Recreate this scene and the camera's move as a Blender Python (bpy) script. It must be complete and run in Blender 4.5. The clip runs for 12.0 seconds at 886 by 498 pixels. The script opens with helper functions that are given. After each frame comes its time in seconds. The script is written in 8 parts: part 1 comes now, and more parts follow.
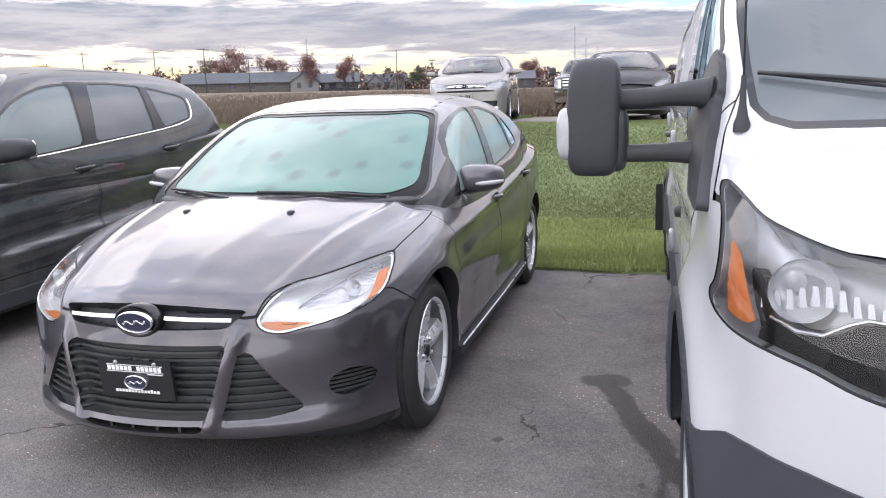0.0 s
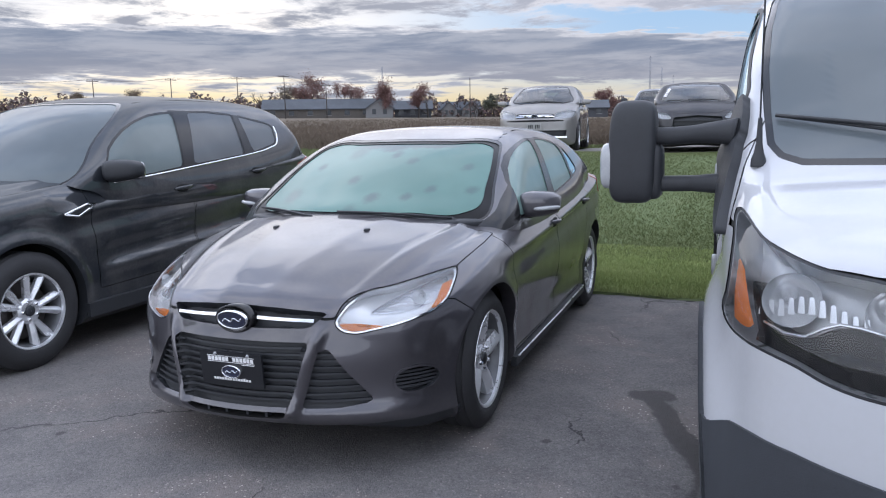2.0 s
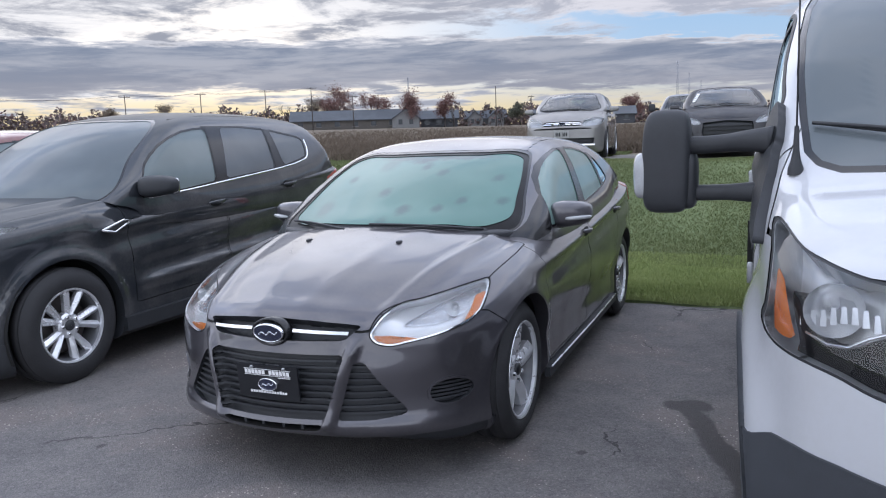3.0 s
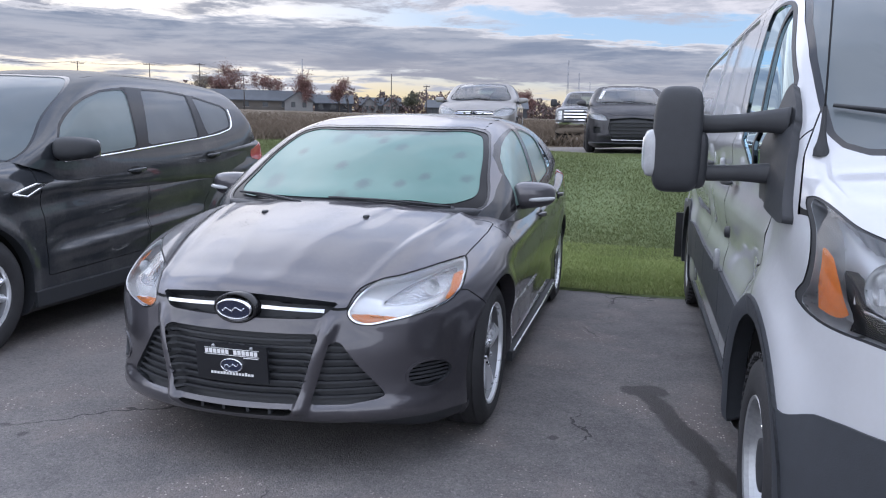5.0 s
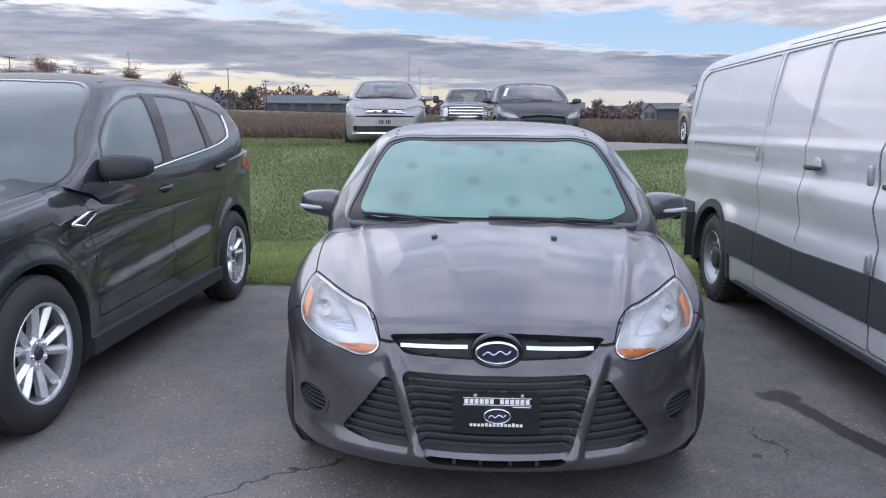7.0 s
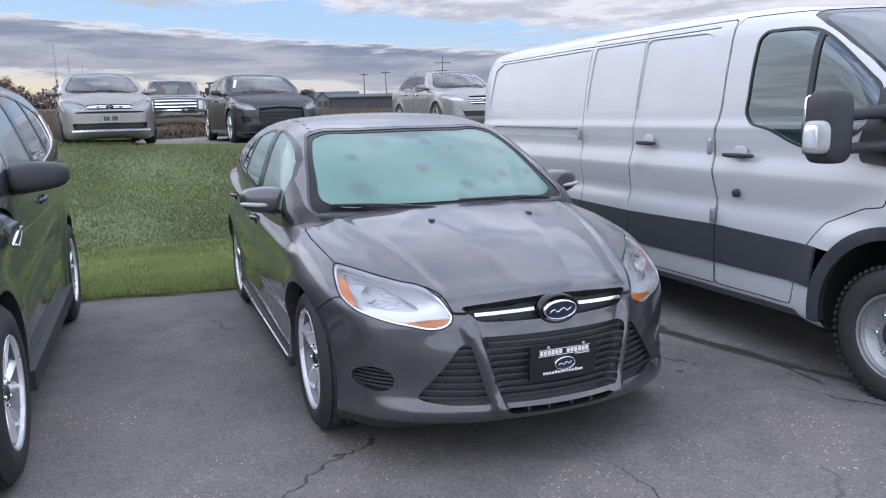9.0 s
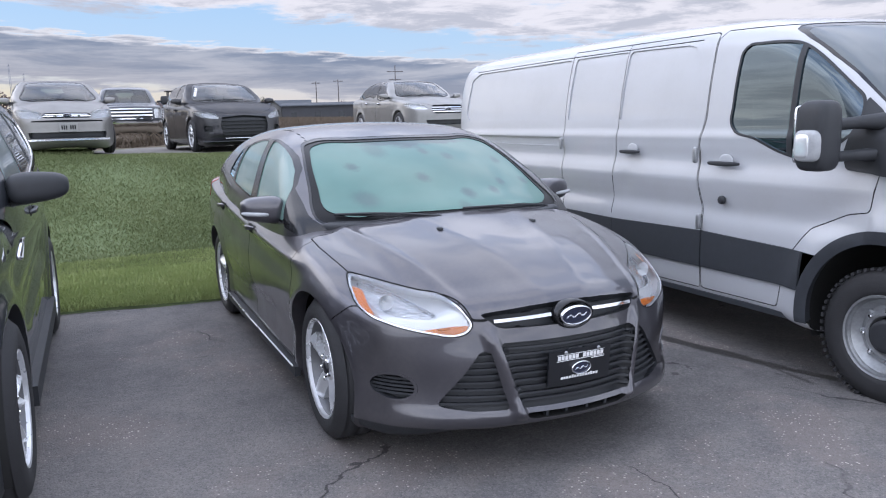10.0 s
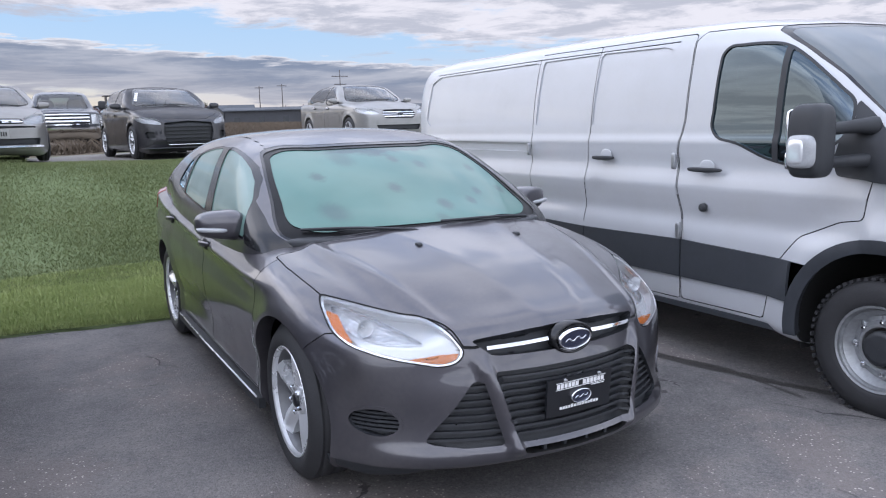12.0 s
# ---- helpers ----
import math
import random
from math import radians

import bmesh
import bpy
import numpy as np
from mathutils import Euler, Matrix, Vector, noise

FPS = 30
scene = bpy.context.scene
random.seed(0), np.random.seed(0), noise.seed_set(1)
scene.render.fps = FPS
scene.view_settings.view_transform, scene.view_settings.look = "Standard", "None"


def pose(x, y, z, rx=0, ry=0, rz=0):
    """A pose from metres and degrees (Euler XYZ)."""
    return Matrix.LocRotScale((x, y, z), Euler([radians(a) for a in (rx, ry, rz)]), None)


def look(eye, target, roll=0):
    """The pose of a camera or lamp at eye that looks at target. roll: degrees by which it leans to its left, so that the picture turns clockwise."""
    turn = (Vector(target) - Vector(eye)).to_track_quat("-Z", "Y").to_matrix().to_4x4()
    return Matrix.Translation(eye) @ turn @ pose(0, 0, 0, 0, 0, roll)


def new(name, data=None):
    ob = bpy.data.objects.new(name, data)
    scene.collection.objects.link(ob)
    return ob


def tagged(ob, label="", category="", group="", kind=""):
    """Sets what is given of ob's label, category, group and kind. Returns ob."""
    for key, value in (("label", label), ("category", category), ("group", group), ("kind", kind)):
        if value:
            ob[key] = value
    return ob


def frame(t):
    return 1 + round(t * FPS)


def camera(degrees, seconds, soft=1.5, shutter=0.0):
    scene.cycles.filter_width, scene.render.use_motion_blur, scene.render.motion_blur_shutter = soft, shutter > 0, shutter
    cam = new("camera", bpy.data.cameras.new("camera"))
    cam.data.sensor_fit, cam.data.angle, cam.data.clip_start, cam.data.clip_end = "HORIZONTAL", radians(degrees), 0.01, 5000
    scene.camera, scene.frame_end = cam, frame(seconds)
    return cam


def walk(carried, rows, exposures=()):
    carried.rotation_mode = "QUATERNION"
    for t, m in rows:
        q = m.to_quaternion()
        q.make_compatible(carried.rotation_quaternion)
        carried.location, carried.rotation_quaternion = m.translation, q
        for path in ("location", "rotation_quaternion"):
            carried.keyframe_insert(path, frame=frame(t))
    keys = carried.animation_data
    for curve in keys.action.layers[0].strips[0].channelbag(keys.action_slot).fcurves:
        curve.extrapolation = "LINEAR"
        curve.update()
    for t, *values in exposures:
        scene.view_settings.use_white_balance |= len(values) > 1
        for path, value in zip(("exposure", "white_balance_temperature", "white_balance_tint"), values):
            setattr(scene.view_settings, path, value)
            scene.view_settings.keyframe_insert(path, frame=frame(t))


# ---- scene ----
cam = camera(60.4, 12.0, 1.15)
PATH = [
    (0, (1.72, -2.173, 1.343), (1.19, -0.281, 0.97), -1.8),
    (0.5, (1.807, -2.404, 1.345), (1.171, -0.533, 1.037), -1.3),
    (1, (1.849, -2.476, 1.357), (1.144, -0.631, 1.047), -0.5),
    (1.5, (1.878, -2.487, 1.363), (1.191, -0.632, 1.066), -0.6),
    (2, (1.861, -2.506, 1.363), (1.158, -0.657, 1.063), -1.0),
    (2.5, (1.847, -2.509, 1.368), (1.1, -0.676, 1.078), -1.2),
    (3, (1.845, -2.521, 1.377), (1.074, -0.696, 1.102), -2.0),
    (3.5, (1.854, -2.527, 1.379), (1.094, -0.697, 1.107), -2.4),
    (3.7, (1.868, -2.528, 1.373), (1.128, -0.69, 1.098), -2.4),
    (5.3, (1.259, -2.488, 1.3), (0.807, -0.564, 0.992), 1.1),
    (5.5, (1.128, -2.494, 1.353), (0.698, -0.566, 1.045), 0.8),
    (6, (0.749, -2.475, 1.337), (0.417, -0.529, 1.016), 0.7),
    (6.5, (0.364, -2.463, 1.329), (0.159, -0.5, 1.007), 1.4),
    (7, (-0.071, -2.451, 1.373), (-0.16, -0.478, 1.057), 0.3),
    (7.5, (-0.389, -2.524, 1.362), (-0.263, -0.56, 1.002), -0.7),
    (7.7, (-0.508, -2.55, 1.382), (-0.285, -0.599, 1.006), -0.8),
    (9.3, (-1.594, -2.514, 1.41), (-0.816, -0.703, 1.065), -1.5),
    (9.5, (-1.642, -2.504, 1.427), (-0.836, -0.706, 1.084), -1.4),
    (10, (-1.708, -2.458, 1.41), (-0.879, -0.668, 1.078), -1.5),
    (10.5, (-1.749, -2.387, 1.403), (-0.909, -0.602, 1.073), -1.5),
    (11, (-1.726, -2.245, 1.393), (-0.857, -0.474, 1.066), -1.6),
    (11.5, (-1.694, -2.103, 1.416), (-0.785, -0.351, 1.092), -1.7),
    (12, (-1.704, -2.129, 1.419), (-0.751, -0.401, 1.095), -1.7),
]
EXPOSURES = [(0.0, 0.96, 6680, 16), (0.3, 0.80, 6450, 15), (0.6, 0.52, 6100, 14), (1.0, 0.32, 5980, 13), (2.5, 0.30, 5980, 13), (3.7, 0.22, 5980, 13), (5.3, 0.42, 5960, 14), (12.0, 0.46, 6010, 14)]
walk(cam, [(t, look(eye, target, roll)) for t, eye, target, roll in PATH], EXPOSURES)

# ---- light and sky ----
SUN_AZ, SUN_EL = -38.0, 9.0     # degrees from +y towards +x, and above the horizon


def link(nt, a, b):
    nt.links.new(a, b)


def math_node(nt, op, a, b=None, c=None, clamp=False):
    n = nt.nodes.new("ShaderNodeMath")
    n.operation, n.use_clamp = op, clamp
    for i, v in enumerate((a, b, c)):
        if v is None:
            continue
        if isinstance(v, (int, float)):
            n.inputs[i].default_value = v
        else:
            nt.links.new(v, n.inputs[i])
    return n.outputs[0]


def mix_col(nt, fac, a, b, blend="MIX"):
    n = nt.nodes.new("ShaderNodeMix")
    n.data_type, n.blend_type = "RGBA", blend
    for socket, v in ((n.inputs[0], fac), (n.inputs[6], a), (n.inputs[7], b)):
        if isinstance(v, (int, float)):
            socket.default_value = v
        elif isinstance(v, tuple):
            socket.default_value = (*v, 1) if len(v) == 3 else v
        else:
            nt.links.new(v, socket)
    return n.outputs[2]


def ramp(nt, fac, stops):
    n = nt.nodes.new("ShaderNodeValToRGB")
    els = n.color_ramp.elements
    while len(els) < len(stops):
        els.new(0.5)
    for e, (p, c) in zip(els, stops):
        e.position = p
        e.color = (c, c, c, 1) if isinstance(c, (int, float)) else (*c, 1)
    nt.links.new(fac, n.inputs[0])
    return n.outputs[0]


def noise_tex(nt, vec, scale, detail=4.0, rough=0.55, distort=0.0):
    n = nt.nodes.new("ShaderNodeTexNoise")
    n.inputs["Scale"].default_value, n.inputs["Detail"].default_value = scale, detail
    n.inputs["Roughness"].default_value, n.inputs["Distortion"].default_value = rough, distort
    if vec is not None:
        nt.links.new(vec, n.inputs["Vector"])
    return n.outputs[0]


def smooth_step(nt, v, lo, hi):
    n = nt.nodes.new("ShaderNodeMapRange")
    n.interpolation_type = "SMOOTHSTEP"
    n.inputs[1].default_value, n.inputs[2].default_value = lo, hi
    nt.links.new(v, n.inputs[0])
    return n.outputs[0]


def build_world():
    world = bpy.data.worlds.new("sky")
    scene.world = world
    world.use_nodes = True
    nt = world.node_tree
    nt.nodes.clear()
    out = nt.nodes.new("ShaderNodeOutputWorld")
    bg = nt.nodes.new("ShaderNodeBackground")
    sky = nt.nodes.new("ShaderNodeTexSky")
    sky.sky_type, sky.sun_disc = "NISHITA", False
    sky.sun_elevation, sky.sun_rotation = radians(SUN_EL), radians(SUN_AZ)
    sky.air_density, sky.dust_density, sky.ozone_density = 1.0, 1.2, 2.0
    co = nt.nodes.new("ShaderNodeTexCoord").outputs["Generated"]
    sep = nt.nodes.new("ShaderNodeSeparateXYZ")
    link(nt, co, sep.inputs[0])
    x, y, z = sep.outputs
    elev = math_node(nt, "MULTIPLY", math_node(nt, "ARCSINE", z), 57.2958)
    azim = math_node(nt, "MULTIPLY", math_node(nt, "ARCTAN2", x, y), 57.2958)
    # the cloud layer lies on a plane overhead
    up = math_node(nt, "MAXIMUM", math_node(nt, "ADD", z, 0.055), 0.03)
    comb = nt.nodes.new("ShaderNodeCombineXYZ")
    link(nt, math_node(nt, "DIVIDE", x, up), comb.inputs[0])
    link(nt, math_node(nt, "DIVIDE", y, up), comb.inputs[1])
    plane = comb.outputs[0]
    # angular coordinates for streaks near the horizon
    comb2 = nt.nodes.new("ShaderNodeCombineXYZ")
    link(nt, math_node(nt, "MULTIPLY", azim, 0.055), comb2.inputs[0])
    link(nt, math_node(nt, "MULTIPLY", elev, 0.42), comb2.inputs[1])
    ang = comb2.outputs[0]
    n_big = noise_tex(nt, plane, 0.42, 6.0, 0.6, 0.4)
    n_fine = noise_tex(nt, plane, 1.5, 8.0, 0.65, 0.3)
    n_streak = noise_tex(nt, ang, 1.6, 7.0, 0.62, 0.3)
    n_edge = noise_tex(nt, ang, 4.5, 6.0, 0.6, 0.2)
    # clear sky colour, lifted to daylight strength
    clear = mix_col(nt, 1.0, sky.outputs[0], (0.62, 0.62, 0.62), "MULTIPLY")
    glow_az = smooth_step(nt, math_node(nt, "ABSOLUTE", math_node(nt, "ADD", azim, 42.0)), 75.0, 5.0)
    blue = mix_col(nt, smooth_step(nt, elev, 1.0, 14.0), (0.60, 0.76, 0.90), (0.38, 0.63, 0.92))
    right = smooth_step(nt, azim, -34.0, -6.0)
    blue = mix_col(nt, right, mix_col(nt, smooth_step(nt, elev, 10.0, 17.0), (1.12, 1.08, 1.02), (0.78, 0.90, 1.08)), blue)
    base = mix_col(nt, 0.985, clear, blue)
    horizon_warm = mix_col(nt, glow_az, (0.76, 0.74, 0.75), (1.10, 0.86, 0.40))
    base = mix_col(nt, smooth_step(nt, elev, 5.5, 1.5), base, horizon_warm)
    # the long dark bank: its top sinks towards the right
    top = math_node(nt, "ADD", 7.3, math_node(nt, "MULTIPLY", math_node(nt, "MAXIMUM", math_node(nt, "ADD", azim, 12.0), -40.0), -0.075))
    top = math_node(nt, "MINIMUM", top, 7.6)
    top = math_node(nt, "ADD", top, math_node(nt, "MULTIPLY", math_node(nt, "SUBTRACT", n_edge, 0.5), 2.2))
    d_top = math_node(nt, "SUBTRACT", top, elev)
    # high broken layer, lit from behind: darker flakes over the glow, pale and clear of the bank away from it
    high = math_node(nt, "ADD", math_node(nt, "MULTIPLY", n_big, 0.65), math_node(nt, "MULTIPLY", n_fine, 0.45))
    high = math_node(nt, "ADD", high, math_node(nt, "MULTIPLY", smooth_step(nt, elev, 6.0, 13.0), 0.14))
    high = math_node(nt, "ADD", high, math_node(nt, "MULTIPLY", right, 0.11))
    gap = math_node(nt, "MULTIPLY", math_node(nt, "MULTIPLY", smooth_step(nt, d_top, -3.2, -1.2), right), 0.19)
    high_mask = smooth_step(nt, math_node(nt, "SUBTRACT", high, gap), 0.50, 0.60)
    flake = mix_col(nt, right, (0.45, 0.46, 0.50), (0.60, 0.61, 0.66))
    high_col = mix_col(nt, smooth_step(nt, n_fine, 0.42, 0.60), mix_col(nt, right, (1.16, 1.12, 1.06), (0.93, 0.90, 0.91)), flake)
    high_col = mix_col(nt, smooth_step(nt, elev, 12.0, 17.0), high_col, mix_col(nt, 1.0, high_col, (0.84, 0.87, 0.93), "MULTIPLY"))
    base = mix_col(nt, high_mask, base, high_col)
    # the bank's foot frays into streaks
    bank_up = smooth_step(nt, d_top, -0.05, 0.18)
    depth = smooth_step(nt, d_top, 0.0, 4.4)
    fray = smooth_step(nt, math_node(nt, "SUBTRACT", n_streak, math_node(nt, "MULTIPLY", smooth_step(nt, d_top, 2.0, 4.6), 0.42)), 0.18, 0.32)
    bank_mask = math_node(nt, "MULTIPLY", bank_up, fray)
    bank_col = mix_col(nt, smooth_step(nt, n_streak, 0.38, 0.62), (0.53, 0.55, 0.60), (0.27, 0.32, 0.41))
    bank_col = mix_col(nt, math_node(nt, "MULTIPLY", depth, 0.40), bank_col, (0.66, 0.59, 0.55))
    rim = smooth_step(nt, d_top, 0.50, 0.02)
    bank_col = mix_col(nt, math_node(nt, "MULTIPLY", rim, 0.75), bank_col, (1.08, 1.04, 1.01))
    final = mix_col(nt, bank_mask, base, bank_col)
    # overhead, out of view, broken cloud brightened and bluer to light the ground
    n_over = noise_tex(nt, plane, 2.6, 4.0, 0.55, 0.4)
    over = mix_col(nt, smooth_step(nt, n_over, 0.34, 0.66), (2.7, 2.72, 2.86), (1.15, 1.36, 1.78))
    final = mix_col(nt, smooth_step(nt, elev, 13.0, 34.0), final, over)
    # unseen sky beside the sun's side, brightened to light the van's flank
    final = mix_col(nt, math_node(nt, "MULTIPLY", smooth_step(nt, azim, -56.0, -80.0), smooth_step(nt, elev, 45.0, 25.0)), final, mix_col(nt, 1.0, final, (1.5, 1.52, 1.6), "MULTIPLY"))
    # unseen half of the sky away from the low sun, brightened to light fronts
    away = mix_col(nt, smooth_step(nt, n_big, 0.40, 0.62), (2.3, 2.34, 2.42), (1.25, 1.36, 1.56))
    final = mix_col(nt, math_node(nt, "MULTIPLY", smooth_step(nt, y, 0.05, -0.45), smooth_step(nt, elev, 60.0, 35.0)), final, away)
    # under the horizon the world is dull ground
    final = mix_col(nt, smooth_step(nt, elev, -1.0, -4.0), final, (0.10, 0.10, 0.09))
    link(nt, final, bg.inputs[0])
    bg.inputs[1].default_value = 0.68
    link(nt, bg.outputs[0], out.inputs[0])


build_world()
sun_data = bpy.data.lights.new("sun", "SUN")
sun_data.energy, sun_data.angle, sun_data.color = 0.35, radians(45), (1.0, 0.93, 0.84)
sun = new("sun", sun_data)
sun.matrix_world = look((0, 0, 30), (-math.sin(radians(SUN_AZ)) * 50, -math.cos(radians(SUN_AZ)) * 50, 30 - 50 * math.tan(radians(SUN_EL + 14))))

# ---- materials ----


def material(name):
    m = bpy.data.materials.new(name)
    m.use_nodes = True
    nt = m.node_tree
    return m, nt, nt.nodes["Principled BSDF"]


def obj_co(nt):
    return nt.nodes.new("ShaderNodeTexCoord").outputs["Object"]


def bump(nt, height, strength, distance, target):
    b = nt.nodes.new("ShaderNodeBump")
    b.inputs["Strength"].default_value, b.inputs["Distance"].default_value = strength, distance
    link(nt, height, b.inputs["Height"])
    link(nt, b.outputs[0], target)


def paint(name, colour, metal=0.55, rough=0.38, drops=0.0, dirt=(0.16, 0.15, 0.14), coat=1.0, dew=0.0, spec=0.5, ior=1.5, up_col=None):
    """Car paint under clear coat, with a film of road dirt and, where wanted, dew."""
    m, nt, p = material(name)
    co = obj_co(nt)
    big = noise_tex(nt, co, 2.3, 6.0, 0.6)
    fine = noise_tex(nt, co, 60.0, 3.0, 0.5)
    film = smooth_step(nt, math_node(nt, "ADD", big, math_node(nt, "MULTIPLY", fine, 0.25)), 0.52, 0.82)
    base = mix_col(nt, math_node(nt, "MULTIPLY", film, 0.22), colour, dirt)
    link(nt, base, p.inputs["Base Color"])
    p.inputs["Metallic"].default_value = metal
    r = math_node(nt, "ADD", math_node(nt, "MULTIPLY", film, 0.12), rough)
    link(nt, r, p.inputs["Roughness"])
    p.inputs["Coat Weight"].default_value, p.inputs["Coat IOR"].default_value = coat, ior
    p.inputs["Specular IOR Level"].default_value = spec * coat
    link(nt, math_node(nt, "ADD", math_node(nt, "MULTIPLY", film, 0.045), 0.012), p.inputs["Coat Roughness"])
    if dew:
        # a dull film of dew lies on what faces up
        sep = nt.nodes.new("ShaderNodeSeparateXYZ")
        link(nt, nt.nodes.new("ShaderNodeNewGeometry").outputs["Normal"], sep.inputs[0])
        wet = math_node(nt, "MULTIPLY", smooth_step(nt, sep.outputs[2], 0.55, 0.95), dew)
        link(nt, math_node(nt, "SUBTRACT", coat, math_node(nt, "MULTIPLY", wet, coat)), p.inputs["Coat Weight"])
        # upward faces also get a paler base colour, mixed in by their normal
        if up_col:
            up_mix = math_node(nt, "MULTIPLY", wet, math_node(nt, "ADD", 0.35, math_node(nt, "MULTIPLY", big, 0.6)))
            link(nt, mix_col(nt, up_mix, base, up_col), p.inputs["Base Color"])
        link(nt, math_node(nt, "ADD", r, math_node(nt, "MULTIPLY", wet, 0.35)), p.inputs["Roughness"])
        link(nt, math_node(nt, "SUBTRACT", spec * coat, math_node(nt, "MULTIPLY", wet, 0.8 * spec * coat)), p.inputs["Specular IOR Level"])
    flake = noise_tex(nt, co, 900.0, 1.0, 0.5)
    bump(nt, flake, 0.06, 0.001, p.inputs["Normal"])
    if drops:
        v = nt.nodes.new("ShaderNodeTexVoronoi")
        v.inputs["Scale"].default_value = 85.0
        link(nt, co, v.inputs["Vector"])
        few = smooth_step(nt, noise_tex(nt, co, 9.0, 3.0, 0.6), 0.46, 0.62)
        bead = math_node(nt, "MULTIPLY", smooth_step(nt, v.outputs["Distance"], 0.30, 0.0), few)
        wave = math_node(nt, "MULTIPLY", noise_tex(nt, co, 5.0, 2.0, 0.5), 0.25)
        bump(nt, math_node(nt, "ADD", bead, wave), drops, 0.003, p.inputs["Coat Normal"])
    return m


def plain(name, colour, rough=0.5, metal=0.0, scale=30.0, vary=0.25, relief=0.0, coat=0.0, spec=0.5):
    """A surface of one stuff with blotches and grain."""
    m, nt, p = material(name)
    co = obj_co(nt)
    a, b = noise_tex(nt, co, scale * 0.12, 5.0, 0.6), noise_tex(nt, co, scale, 4.0, 0.6)
    f = math_node(nt, "ADD", math_node(nt, "MULTIPLY", a, 0.6), math_node(nt, "MULTIPLY", b, 0.4))
    lo, hi = tuple(c * (1 - vary) for c in colour), tuple(min(1, c * (1 + vary)) for c in colour)
    link(nt, ramp(nt, f, ((0.3, lo), (0.7, hi))), p.inputs["Base Color"])
    link(nt, math_node(nt, "ADD", math_node(nt, "MULTIPLY", math_node(nt, "SUBTRACT", f, 0.5), 0.3), rough), p.inputs["Roughness"])
    p.inputs["Metallic"].default_value, p.inputs["Coat Weight"].default_value = metal, coat
    p.inputs["Specular IOR Level"].default_value = spec
    if relief:
        bump(nt, b, relief, 0.01, p.inputs["Normal"])
    return m


def glass(name, tint=(0.55, 0.62, 0.62), rough=0.0, sheen=1.5, mirror=(1, 1, 1)):
    """Thin pane: tinted see-through with a mirror sheen."""
    m, nt, p = material(name)
    nt.nodes.remove(p)
    out = nt.nodes["Material Output"]
    t, g, mx = nt.nodes.new("ShaderNodeBsdfTransparent"), nt.nodes.new("ShaderNodeBsdfGlossy"), nt.nodes.new("ShaderNodeMixShader")
    t.inputs[0].default_value = (*tint, 1)
    g.inputs["Roughness"].default_value = rough
    g.inputs[0].default_value = (*mirror, 1)
    fr = nt.nodes.new("ShaderNodeFresnel")
    fr.inputs[0].default_value = 1.62
    link(nt, math_node(nt, "MULTIPLY", fr.outputs[0], sheen, clamp=True), mx.inputs[0])
    link(nt, t.outputs[0], mx.inputs[1])
    link(nt, g.outputs[0], mx.inputs[2])
    link(nt, mx.outputs[0], out.inputs[0])
    return m


def fogged_glass(name, low, high, spots=True, coat=1.0):
    """Glass fogged from inside: pale green film with darker wiped spots under a glossy face."""
    m, nt, p = material(name)
    co = obj_co(nt)
    soft = noise_tex(nt, co, 2.0, 3.0, 0.5)
    base = mix_col(nt, smooth_step(nt, soft, 0.3, 0.7), low, high)
    if spots:
        sep = nt.nodes.new("ShaderNodeSeparateXYZ")
        link(nt, co, sep.inputs[0])
        wob = math_node(nt, "MULTIPLY", math_node(nt, "SUBTRACT", noise_tex(nt, co, 30.0, 4.0, 0.65), 0.5), 0.035)
        for sx, sz, r, deep in ((-0.23, 1.256, 0.065, 0.55), (-0.41, 1.177, 0.026, 0.8), (-0.09, 1.117, 0.030, 0.85), (0.04, 1.245, 0.022, 0.8), (0.165, 1.213, 0.026, 0.7), (-0.44, 1.03, 0.065, 0.65),
                                (0.095, 1.037, 0.034, 0.85), (0.27, 1.04, 0.022, 0.8), (0.37, 1.073, 0.022, 0.8), (0.49, 1.175, 0.024, 0.7), (0.57, 1.063, 0.026, 0.7), (0.02, 0.985, 0.030, 0.5)):
            dx = math_node(nt, "SUBTRACT", sep.outputs[0], sx)
            dz = math_node(nt, "MULTIPLY", math_node(nt, "SUBTRACT", sep.outputs[2], sz), 1.7)
            d = math_node(nt, "SQRT", math_node(nt, "ADD", math_node(nt, "MULTIPLY", dx, dx), math_node(nt, "MULTIPLY", dz, dz)))
            spot = smooth_step(nt, math_node(nt, "ADD", d, wob), r + 0.024, r * 0.35)
            base = mix_col(nt, math_node(nt, "MULTIPLY", spot, deep), base, (0.040, 0.078, 0.078))
        rim = smooth_step(nt, math_node(nt, "ADD", sep.outputs[2], math_node(nt, "MULTIPLY", noise_tex(nt, co, 5.0, 4.0, 0.6), 0.10)), 1.312, 1.334)
        rim = math_node(nt, "MULTIPLY", rim, smooth_step(nt, math_node(nt, "ABSOLUTE", math_node(nt, "SUBTRACT", sep.outputs[0], 0.05)), 0.42, 0.22))
        base = mix_col(nt, math_node(nt, "MULTIPLY", rim, 0.75), base, (0.04, 0.055, 0.06))
    link(nt, base, p.inputs["Base Color"])
    p.inputs["Roughness"].default_value = 0.55
    p.inputs["Coat Weight"].default_value, p.inputs["Coat Roughness"].default_value = coat, 0.02
    return m


